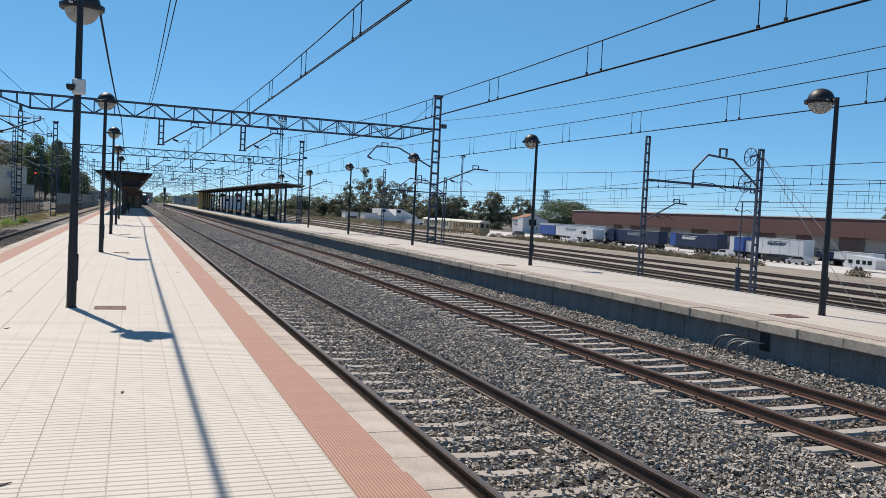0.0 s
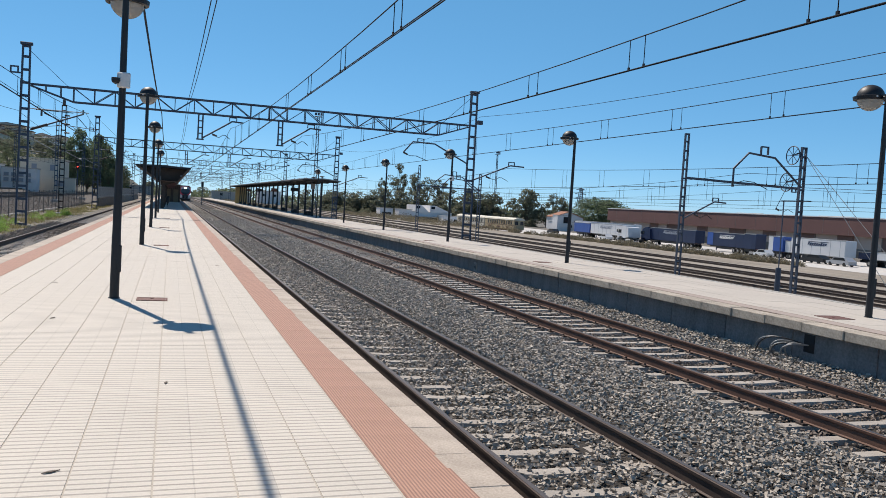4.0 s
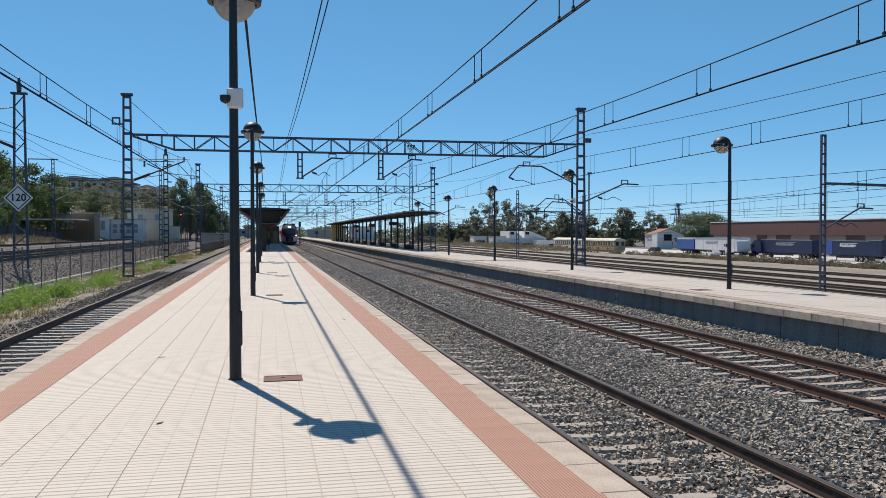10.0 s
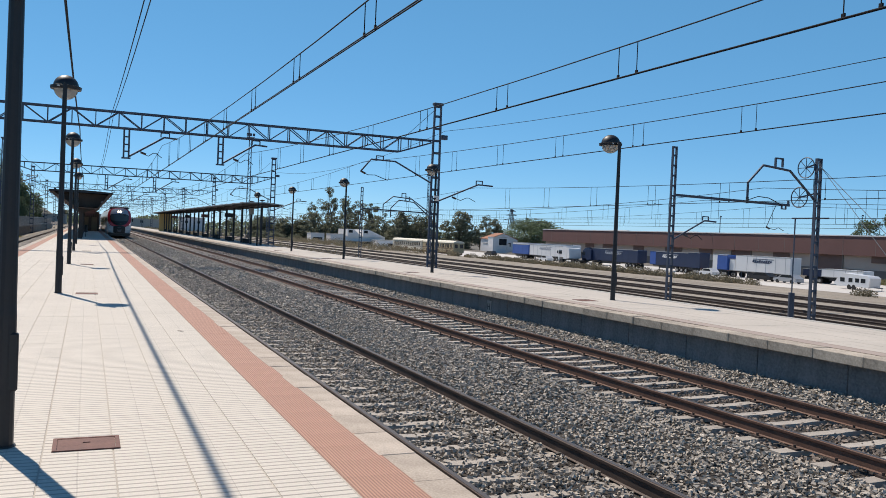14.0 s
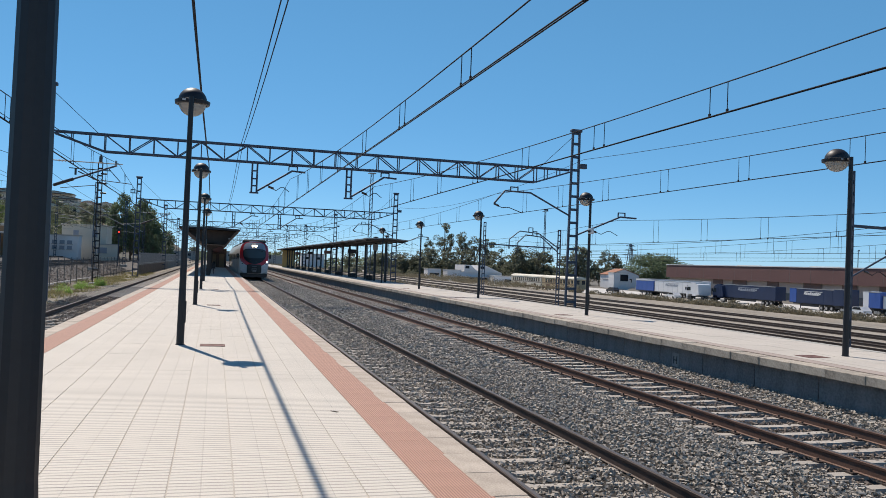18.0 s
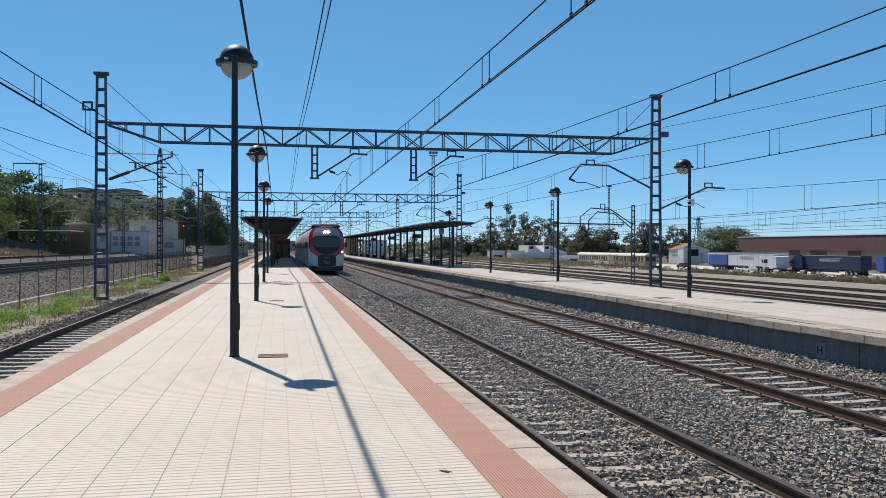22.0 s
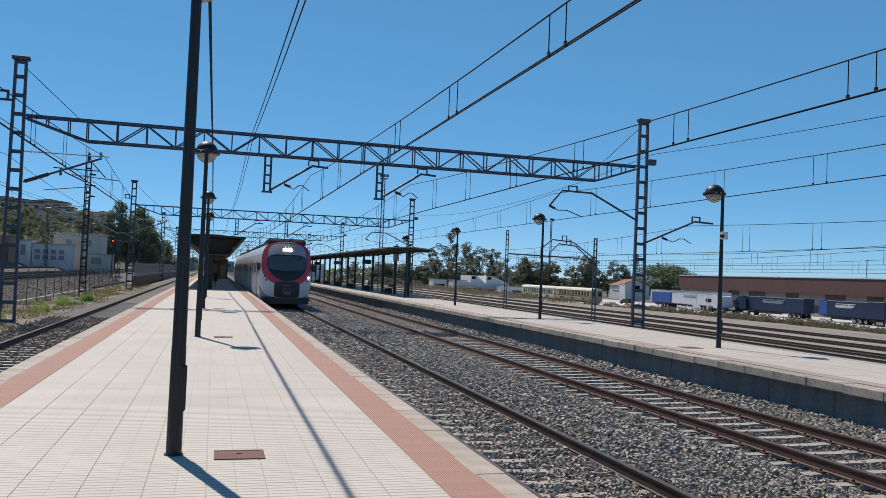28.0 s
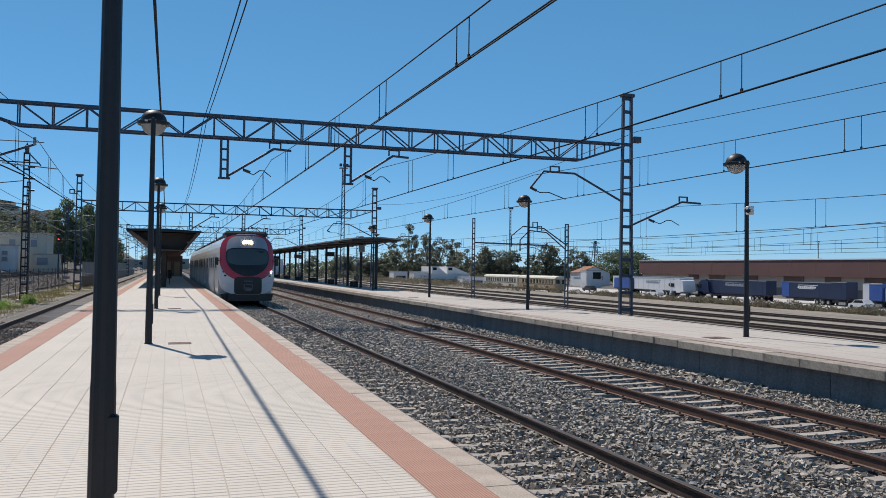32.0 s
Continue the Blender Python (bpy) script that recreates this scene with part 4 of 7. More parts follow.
def gantry(y, full=True):
    t = thing("overhead_gantry", "galvanised steel lattice gantry carrying overhead wires across the tracks", "gantry", "overhead gantries", at=(0, y, 0))
    xl, xr = -8.32, 22.3
    for x, gap, z in ((xl, 0.6, -1.05), (xr, 0.66, -1.2)):
        post = lattice_post(t, "post", x, 0, z, 10.5, gap, single=full, taper=0.68, step=0.8, fl=0.11, plate=0.16)
        part("cap", Mesh().box((x, 0, 10.58), (0.72, 0.34, 0.18), bevel=0.03), M_GALV, post)
    zt, zb, d = 8.05, 7.13, 0.5
    ends = (xl + 0.3, xr - 0.3)
    ia, ib = xl + 2.85, xr - 2.7
    for yy in (-d / 2, d / 2):
        part("top_chord", Mesh().beam((ends[0], yy, zt), (ends[1], yy, zt), 0.09, 0.09), M_GALV, t)
        part("bottom_chord", Mesh().beam((ia, yy, zb), (ib, yy, zb), 0.09, 0.09).beam((ends[0], yy, zt - 0.1), (ia, yy, zb), 0.09, 0.09).beam((ends[1], yy, zt - 0.1), (ib, yy, zb), 0.09, 0.09), M_GALV, t)
    n = 20
    xs = [ia + (ib - ia) * i / n for i in range(n + 1)]
    rest = Mesh()
    for i, x in enumerate(xs):
        for yy in (-d / 2, d / 2):
            if full:
                part("upright", Mesh().beam((x, yy, zb), (x, yy, zt), 0.07, 0.05), M_GALV, t)
                if i < n:
                    lo, hi = (zb, zt) if i % 2 else (zt, zb)
                    part("brace", Mesh().beam((x, yy, lo), (xs[i + 1], yy, hi), 0.06, 0.05), M_GALV, t)
            else:
                rest.beam((x, yy, zb), (x, yy, zt), 0.07, 0.05)
                if i < n:
                    lo, hi = (zb, zt) if i % 2 else (zt, zb)
                    rest.beam((x, yy, lo), (xs[i + 1], yy, hi), 0.06, 0.05)
        rest.beam((x, -d / 2, zt), (x, d / 2, zt), 0.05).beam((x, -d / 2, zb), (x, d / 2, zb), 0.05)
    for a, b in ((ends[0], ia), (ends[1], ib)):
        for k in (0.35, 0.7):
            x = a + (b - a) * k
            for yy in (-d / 2, d / 2):
                rest.beam((x, yy, zt), (x, yy, zt - 0.1 + (zb - zt + 0.1) * k), 0.05)
    tagged(part("lacing", rest, M_GALV, t), kind="stuff")
    for hx in (2.5, 7.9):
        h = part("hanger", Mesh().beam((hx - 0.14, 0, zb), (hx - 0.14, 0, 5.45), 0.07, 0.1).beam((hx + 0.14, 0, zb), (hx + 0.14, 0, 5.45), 0.07, 0.1).box((hx, 0, 5.4), (0.5, 0.2, 0.08)).box((hx, 0, 6.2), (0.3, 0.08, 0.08)).box((hx, 0, 5.8), (0.3, 0.08, 0.08)).box((hx, 0, 6.65), (0.3, 0.08, 0.08)), M_GALV, t)
        cantilever(h, hx + 0.15, 0, 5.5, 1, 2.7, False)
    cantilever(t, xr - 0.35, 0, 5.2, -1, 5.0, True)
    cantilever(t, xr + 0.35, 0, 4.0, 1, 4.1, False)
    arm = part("registration_arm", Mesh().tube((xl + 0.35, 0, 5.15), (xl + 3.5, 0, 6.42), 0.05, 8).tube((xl + 3.1, 0, 6.2), (xl + 3.7, 0, 5.55), 0.025, 6).tube((xl + 2.3, 0, 5.6), (xl + 4.3, 0, 5.45), 0.022, 6), M_GALV, t)
    part("insulator", Mesh().tube((xl + 0.4, 0, 5.17), (xl + 1.35, 0, 5.55), 0.085, 8), M_INSUL, arm)
    part("tie_rod", Mesh().tube((xl + 0.3, 0, 6.5), (xl + 3.8, 0, 6.5), 0.028, 6).box((xl + 3.45, 0, 6.52), (0.1, 0.1, 0.32)), M_GALVLIGHT, t, "pale tie rod with white insulator beads")
    for k in range(3):
        part("insulator", Mesh().lathe([(0.02, -0.06), (0.075, 0.0), (0.02, 0.06)], 8, (xl + 0.6 + 0.16 * k, 0, 6.5)), M_SIGNW, t, "white glass insulator disc")
    part("bracket", Mesh().box((xr + 0.55, 0, 8.35), (0.4, 0.3, 0.3)), M_GALV, t)
    part("bracket", Mesh().box((xl - 0.66, 0, 9.08), (0.5, 0.14, 0.09)).box((xl - 0.58, 0, 8.7), (0.66, 0.14, 0.09)).box((xl - 0.87, 0, 8.89), (0.09, 0.13, 0.3)).box((xl - 0.45, 0, 8.89), (0.09, 0.13, 0.3)), M_GALV, t, "square steel loop on the post")
    for a, b in ((xl + 0.28, ia - 0.35), (xr - 0.3, ib + 0.3)):
        part("stay_wire", Mesh().tube((a, 0, 10.1), (b, 0, 8.1), 0.016, 5), M_WIRE, t)
    return t


GANTRIES = [-8.5, 44.8, 98.1, 151.4, 204.7, 258.0, 311.3, 364.6]
for i, y in enumerate(GANTRIES[1:]):
    gantry(y, i == 0)


def overhead(x, zc, sag, lift, label, y_from=-62.0, y_to=365.0, near=True, x_at=None, supports=None):
    """Contact wire pair, hanging messenger and droppers, from support to support."""
    t = thing("overhead_line", label, "overhead wire", "overhead wires")
    sup = supports or [-98.8, -27.0] + GANTRIES[1:]
    far = Mesh()
    for a, b in zip(sup, sup[1:]):
        n = 14
        f = lambda y: zc + sag + (lift - sag) * ((2 * (y - a) / (b - a) - 1) ** 2)
        pts = [(x, a + (b - a) * i / n, f(a + (b - a) * i / n)) for i in range(n + 1)]
        part("messenger_wire", Mesh().pipe(pts, 0.013, 5), M_WIRE, t)
        y = a + 3.0
        while y < b - 2:
            for k in (0, 0.55):
                yy = y + k
                if -25 < yy < 70 and near:
                    part("dropper", Mesh().tube((x, yy, zc), (x, yy, f(yy)), 0.009, 5).box((x, yy, zc + 0.03), (0.03, 0.05, 0.07)), M_WIRE, t)
                else:
                    far.tube((x, yy, zc), (x, yy, f(yy)), 0.010, 3)
            y += 4.9
    for k in (-0.02, 0.02):
        part("contact_wire", Mesh().pipe([(x + k, y_from, zc), (x + k, y_to, zc)], 0.012, 5), M_WIRE, t)
    if far.v:
        tagged(part("dropper_row", far, M_WIRE, t), kind="stuff")
    return t


overhead(4.50, 4.80, 0.54, 1.5, "dark overhead wires above the near main track")
overhead(TRACK_B, 4.70, 0.56, 1.5, "dark overhead wires above the far main track")
overhead(17.1, 4.86, 0.72, 1.4, "dark overhead wires above the track behind the platform")
overhead(25.4, 3.55, 0.75, 1.5, "dark overhead wires above the lower goods track")
overhead(TRACK_C - 0.3, 4.92, 0.55, 1.6, "dark overhead wires above the side track")
for x, ys in ((43.6, [-28, 34.6, 97.8, 160, 222]), (36.9, [-28, 34.6, 97.8, 160, 222]), (30.6, [-30, 23.4, 76.6, 130, 184])):
    overhead(x, 3.1, 0.7, 1.5, "dark overhead wires above the goods yard", near=False, y_from=ys[0], y_to=ys[-1], supports=ys)
for x in (-15.75, -20.2):
    overhead(x, 5.6, 0.8, 1.8, "dark overhead wires above the upper tracks", near=False, supports=[-36, 20, 75, 130, 185, 240])


def span_wire(name, x, zs, r, label, sup=None, mid=0.4):
    t = thing(name, label, "wire", "single wires")
    sup = sup or [-61.8] + GANTRIES
    for a, b in zip(sup, sup[1:]):
        n = 12
        part("wire", Mesh().pipe([(x, a + (b - a) * i / n, zs - mid * (1 - (2 * i / n - 1) ** 2)) for i in range(n + 1)], r, 5), M_WIRE, t)
    return t


span_wire("feeder_cable", -0.02, 6.9, 0.03, "thick black cable hung above the platform lamps", [-98.8, -27.0] + GANTRIES[1:], mid=0.85)
span_wire("feeder_wire", 1.75, 7.9, 0.015, "thin pair of feeder wires above the platform", [-98.8, -27.0] + GANTRIES[1:], mid=0.9)
span_wire("feeder_wire", 1.58, 7.75, 0.015, "thin pair of feeder wires above the platform", [-98.8, -27.0] + GANTRIES[1:], mid=0.9)
span_wire("feeder_wire", -8.7, 6.3, 0.012, "thin feeder wire hung along the gantry posts", [-61.8] + GANTRIES, mid=0.68)
span_wire("feeder_wire", -13.6, 7.45, 0.012, "thin wire hung between the upper track masts", [-14, 41.3, 97, 152, 207], mid=0.65)
span_wire("feeder_wire", -13.45, 6.8, 0.011, "thin lower wire between the upper track masts", [-14, 41.3, 97, 152, 207], mid=0.25)
span_wire("auxiliary_wire", TRACK_C - 0.24, 5.06, 0.009, "thin auxiliary wire close above the side track contact wire", [-98.8, -27.0] + GANTRIES[1:], mid=0.08)
span_wire("feeder_wire", 22.9, 8.8, 0.014, "single feeder wire along the gantry posts", [-98.8, -27.0] + GANTRIES[1:], mid=1.1)


# ---- shelters ----
def shelter_left():
    t = thing("platform_shelter", "dark brown butterfly canopy on central columns over the platform", "shelter", at=(0, 71.0, 0))
    L = 98.0
    part("roof", Mesh().prism([(-2.55, 4.2), (-2.55, 4.04), (0.1, 4.1), (2.55, 4.0), (2.55, 4.14), (0.1, 4.26)], -0.1, L), M_ROOFSHADE, t, "dark flat roof sheet")
    for wing in ([(-2.5, 4.03), (-2.44, 3.92), (-0.62, 2.75), (-0.5, 2.83), (-2.2, 4.04)], [(2.5, 3.99), (2.46, 3.88), (1.5, 2.72), (1.38, 2.8), (2.25, 4.02)]):
        part("canopy_wing", Mesh().prism(wing, 0, L), M_BROWNWOOD, t, "brown sloping timber underside")
    part("trough", Mesh().prism([(-0.62, 2.76), (-0.62, 2.68), (1.5, 2.66), (1.5, 2.74)], 0.1, L), M_BROWNWOOD, t)
    for i in range(33):
        part("joist", Mesh().prism([(-2.3, 4.03), (-0.58, 2.86), (1.42, 2.82), (2.35, 3.98)], 1.2 + 3.0 * i, 1.32 + 3.0 * i), M_DARKWOOD, t)
    part("fascia", Mesh().beam((-2.58, -0.13, 4.12), (2.58, -0.13, 4.07), 0.05, 0.14), M_BLACK, t)
    for x in (-0.9, 1.7):
        part("junction_box", Mesh().box((x, 0.6, 3.1 if x < 0 else 3.3), (0.2, 0.3, 0.14), bevel=0.02), M_GALVLIGHT, t)
    for i in range(9):
        y = 1.0 + i * 7.0
        c = part("column", Mesh().box((0.02, y, 1.38), (0.34, 0.24, 2.76), bevel=0.012), M_DARKWOOD, t, "dark clad central column")
        part("capital", Mesh().prism([(-0.6, 2.74), (-0.17, 2.3), (0.21, 2.3), (1.4, 2.72)], y - 0.07, y + 0.07), M_DARKWOOD, c)
        if i % 2:
            part("bench", Mesh().box((0.0, y + 2.4, 0.44), (0.5, 1.9, 0.06), bevel=0.01).box((0.0, y + 1.7, 0.21), (0.4, 0.08, 0.4)).box((0.0, y + 3.1, 0.21), (0.4, 0.08, 0.4)), M_BLACK, t)
        else:
            part("sign_board", Mesh().box((0.75, y + 1.2, 2.45), (0.9, 0.12, 0.36), bevel=0.01), M_BRICKRED, t, "hanging dark red sign")
    for x in (-0.55, 2.2):
        for k in range(7):
            y = 60.6 + 5.0 * k
            part("wall_panel", Mesh().box((x, y, 1.47), (0.12, 4.94, 2.9), bevel=0.01), M_BROWNWOOD, t)
    part("end_wall", Mesh().box((0.82, 58.1, 1.47), (2.7, 0.12, 2.94)), M_BROWNWOOD, t)
    for k in range(9):
        part("batten", Mesh().box((-0.42 + 0.31 * k, 58.02, 1.47), (0.05, 0.05, 2.9)), M_DARKWOOD, t)
    for x in (0.35, 1.55):
        d = part("door", Mesh().box((x, 57.98, 1.05), (0.8, 0.06, 2.1), bevel=0.01), M_TANWOOD, t, "tan wooden door")
        part("door_handle", Mesh().box((x + 0.3, 57.92, 1.05), (0.03, 0.05, 0.14)), M_GALV, d)
    for i in range(12):
        y = 2.5 + 4.6 * i
        part("hanging_lamp", Mesh().box((1.15, y, 2.66), (0.2, 1.2, 0.09), bevel=0.02), M_GALVLIGHT, t)
    for y in (9.0, 24.0, 39.0):
        part("litter_bin", Mesh().lathe([(0.0, 0.5), (0.17, 0.5), (0.19, 1.0), (0.2, 1.02), (0.0, 1.0)], 12, (0.45, y, 0)).tube((0.45, y, 0.0), (0.45, y, 0.52), 0.03, 6), M_BLACK, t)
    part("downpipe", Mesh().tube((-0.26, 0.8, 0), (-0.26, 0.8, 3.2), 0.055, 8), M_GALVLIGHT, t)
    for i in range(11):
        y = 4 + 8 * i
        part("roof_vent", Mesh().box((0.1, y, 4.3), (0.4, 0.4, 0.16)), M_BLACK, t)
    return t


def shelter_right():
    t = thing("platform_canopy", "long dark steel canopy on slender posts over the far platform", "shelter", at=(-0.15, 67.2, 0))
    L = 107.0
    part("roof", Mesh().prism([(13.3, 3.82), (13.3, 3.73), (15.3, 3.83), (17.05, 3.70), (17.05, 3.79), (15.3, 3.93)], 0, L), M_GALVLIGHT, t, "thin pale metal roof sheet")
    # dark sheet below the pale roof, underside shade put into its colour
    part("soffit", Mesh().prism([(13.4, 3.72), (13.4, 3.66), (15.3, 3.62), (16.95, 3.63), (16.95, 3.69), (15.3, 3.82)], 0.2, L - 0.2), M_ROOFSHADE, t)
    for i in range(22):
        y = 1.1 + i * 5.08
        part("post", Mesh().box((15.3, y, 1.82), (0.2, 0.2, 3.64), bevel=0.012), M_BLACK, t)
        part("rib", Mesh().beam((13.45, y, 3.64), (16.9, y, 3.62), 0.12, 0.14), M_BLACK, t)
        part("roof_vent", Mesh().lathe([(0.05, 0), (0.05, 0.12), (0.26, 0.2), (0.26, 0.24), (0, 0.3)], 10, (15.3, y, 3.9)), M_BLACK, t)
    for i in range(1, 21, 2):
        y = 1.1 + i * 5.08
        b = part("bench", Mesh().box((15.3, y + 2.5, 0.45), (0.45, 1.8, 0.05), bevel=0.01), M_BLACK, t, "dark steel bench")
        part("bench_back", Mesh().box((15.5, y + 2.5, 0.72), (0.04, 1.8, 0.36), bevel=0.01), M_BLACK, b)
        for k in (1.8, 3.2):
            part("bench_leg", Mesh().box((15.3, y + k, 0.21), (0.4, 0.06, 0.42)), M_BLACK, b)
    for i in range(4):
        part("notice_board", Mesh().box((15.0, 18.0 + i * 20.0, 2.85), (0.9, 0.1, 0.42), bevel=0.01), M_BRICKRED if i % 2 else M_BLACK, t)
    part("speaker", Mesh().box((15.1, 5.1, 3.15), (0.45, 0.2, 0.6), bevel=0.02), M_GALVLIGHT, t)
    part("end_wall", Mesh().box((15.9, L, 1.9), (2.6, 0.3, 4.1), bevel=0.02), M_YELLOW, t, "ochre yellow end wall")
    return t


shelter_left()
shelter_right()


# ---- train ----
def half_width(z):
    """Half width of the body at a height over the rail."""
    if z < 0.9:
        return 1.42 + 0.11 * max(0.0, z / 0.9)
    if z < 2.6:
        return 1.53
    k = min(1.0, (z - 2.6) / 1.4)
    return 1.53 * (1 - 0.34 * k ** 2.4)


def nose(x, z):
    """How far the front lies behind its foremost point."""
    u = abs(x) / 1.52
    k = max(0.0, z - 1.3)
    return 0.75 * u ** 2.6 + 0.16 * k ** 2 + 0.05 * max(0.0, 0.8 - z)


def face_patch(ring_in, ring_out, off, n=48, rows=6):
    """A band of the front between two closed outlines, lifted by off."""
    m = Mesh()
    for r in range(rows + 1):
        k = r / rows
        for i in range(n):
            a = 2 * math.pi * i / n
            (x0, z0), (x1, z1) = ring_in(a), ring_out(a)
            x, z = x0 + (x1 - x0) * k, z0 + (z1 - z0) * k
            m.v.append((x, nose(x, z) - off, z))
    m.f = [(r * n + i, r * n + (i + 1) % n, (r + 1) * n + (i + 1) % n, (r + 1) * n + i) for r in range(rows) for i in range(n)]
    return m


def oval(cx, cz, a, up, down, p=2.6, q=None):
    """A rounded outline: p shapes its lower half, q its upper one."""
    def at(t):
        c, s = math.cos(t), math.sin(t)
        e = 2 / ((q or p) if s > 0 else p)
        return cx + a * math.copysign(abs(c) ** e, c), cz + (up if s > 0 else down) * math.copysign(abs(s) ** e, s)
    return at


def outline(t):
    c, s = math.cos(t), math.sin(t)
    z = 2.2 + (1.85 if s > 0 else 1.60) * math.copysign(abs(s) ** (2 / 3.4), s)
    return half_width(z) * math.copysign(abs(c) ** (2 / 4.8), c), z


def build_train():
    t = thing("train", "white commuter train with a red front mask and lit headlamps", "train")
    section = [(half_width(z) * s, z) for s, zz in ((1, [0.35, 0.9, 1.6, 2.2, 2.6, 3.0, 3.3, 3.6, 3.88]), (-1, [3.88, 3.6, 3.3, 3.0, 2.6, 2.2, 1.6, 0.9, 0.35])) for z in zz]
    for c in range(4):
        y0 = 1.9 if c == 0 else 18.2 + 15.9 * (c - 1)
        y1 = 17.9 if c == 0 else y0 + 15.6
        body = part("car_body", Mesh().prism(section, y0, y1), M_TRWHITE, t, "white painted steel car body")
        for s in (-1, 1):
            part("window_band", Mesh().box((s * 1.522, (y0 + y1) / 2 + 0.4, 2.35), (0.03, y1 - y0 - 2.4, 0.86), bevel=0.01), M_TRGREY, body, "pale grey band")
            for i in range(5):
                part("window", Mesh().box((s * 1.530, y0 + 2.6 + i * 2.75, 2.4), (0.03, 1.5, 0.66), bevel=0.012), M_TRSIDE, body, "tinted window")
            for i in range(2):
                part("door", Mesh().box((s * 1.536, y0 + 4.0 + i * 7.6, 1.75), (0.03, 1.25, 2.2), bevel=0.012), M_TRGREY, body, "grey sliding door")
            part("skirt", Mesh().box((s * 1.34, (y0 + y1) / 2, 0.36), (0.06, y1 - y0 - 0.3, 0.42)), M_TRGREY, body)
        for k in (0.25, 0.6):
            part("roof_box", Mesh().box((0, y0 + (y1 - y0) * k + 1.5, 4.04), (1.9, 5.6, 0.36), bevel=0.1), M_TRBLACK, body, "dark roof equipment")
        part("underframe", Mesh().box((0, (y0 + y1) / 2, 0.42), (2.4, y1 - y0 - 0.6, 0.5)), M_TRBLACK, body)
        if c < 3:
            part("gangway", Mesh().box((0, y1 + 0.15, 2.0), (2.3, 0.5, 2.9)), M_TRBLACK, t)
        for yy in (y0 + 2.3, y1 - 1.6):
            b = part("bogie", Mesh().box((0, yy, 0.42), (2.1, 2.6, 0.3)), M_TRBLACK, t)
            for dy in (-1.0, 1.0):
                for s in (-1, 1):
                    part("wheel", Mesh().tube((s * 0.80, yy + dy, 0.44), (s * 0.93, yy + dy, 0.44), 0.44, 18), M_RAILDARK, b)
    cab = Mesh()
    n, rows = 48, 8
    for r in range(rows + 1):
        k = r / rows
        for i in range(n):
            x, z = outline(2 * math.pi * i / n)
            y = nose(x, z)
            cab.v.append((x, y + (2.0 - y) * k, z))
    cab.f = [(r * n + i, r * n + (i + 1) % n, (r + 1) * n + (i + 1) % n, (r + 1) * n + i) for r in range(rows) for i in range(n)]
    cab = part("cab", cab, M_TRWHITE, t, "white rounded driving cab", smooth=True)
    o_red = oval(0, 2.45, 1.51, 1.56, 1.12, 2.05, 3.6)
    o_brow = oval(0, 2.6, 1.17, 1.33, 0.80, 2.2, 4.2)
    o_scr = oval(0, 2.62, 1.19, 0.62, 1.0, 1.85, 5.0)
    o_pane = oval(0, 2.62, 1.12, 0.55, 0.36, 3.2, 6.0)
    dot = lambda cz: (lambda a: (0.0, cz))
    part("front_panel", face_patch(dot(2.2), outline, 0.0, rows=8), M_TRWHITE, cab, smooth=True)
    part("red_mask", face_patch(dot(2.4), o_red, 0.012, 72, 12), M_TRRED, cab, "red painted mask round the windscreen", smooth=True)
    part("brow", face_patch(dot(2.5), o_brow, 0.03, 72, 12), M_TRGREY, cab, "silver grey brow over the windscreen", smooth=True)
    part("screen_surround", face_patch(dot(2.4), o_scr, 0.05, 72, 12), M_TRBLACK, cab, "glossy black panel round and below the windscreen", smooth=True)
    w = part("windscreen", face_patch(dot(2.64), o_pane, 0.062, 72, 12), M_TRGLASS, cab, "large curved windscreen", smooth=True)
    part("destination_display", Mesh().box((0.55, nose(0.55, 3.06) - 0.06, 3.02), (0.62, 0.03, 0.12)), M_TRBLACK, w)
    for s in (-1, 1):
        part("wiper", Mesh().beam((s * 0.10, nose(0.10, 1.92) - 0.08, 1.92), (s * 0.78, nose(0.78, 2.08) - 0.08, 2.08), 0.03), M_TRBLACK, w)
        part("headlamp", Mesh().tube((s * 0.145, nose(0.145, 3.53) - 0.07, 3.53), (s * 0.145, nose(0.145, 3.53) + 0.06, 3.53), 0.135, 18), M_LIGHT, cab, "lit warm headlamp")
        part("marker_lamp", Mesh().tube((s * 1.32, nose(1.32, 1.88) - 0.05, 1.88), (s * 1.32, nose(1.32, 1.88) + 0.05, 1.88), 0.062, 12), M_LIGHTW if s > 0 else M_TRGLASS, cab, "small marker lamp")
        part("fog_lamp", Mesh().box((s * 1.15, nose(1.15, 1.14) - 0.01, 1.14), (0.36, 0.10, 0.10), s * 28, 0.02), M_SIGNW, cab)
        part("lamp_cluster", Mesh().box((s * 1.22, nose(1.22, 1.66) - 0.01, 1.66), (0.14, 0.08, 0.10), s * 28, 0.02), M_TRBLACK, cab)
        part("mirror", Mesh().box((s * 1.68, 1.0, 2.46), (0.20, 0.16, 0.44), bevel=0.03).beam((s * 1.50, 1.05, 2.5), (s * 1.60, 1.0, 2.5), 0.05), M_TRBLACK, cab, "black exterior mirror")
    c = part("coupler_bay", face_patch(dot(1.0), oval(0, 1.08, 0.76, 0.52, 0.46, 7), 0.05), M_TRBLACK, cab, "black recess round the coupler", smooth=True)
    part("coupler", Mesh().box((0, -0.08, 0.9), (0.36, 0.34, 0.26), bevel=0.05).box((-0.22, -0.06, 1.02), (0.05, 0.1, 0.3)).box((0.22, -0.06, 1.02), (0.05, 0.1, 0.3)).box((0, -0.06, 1.16), (0.48, 0.1, 0.04)), M_TRDARK, c, "grey automatic coupler")
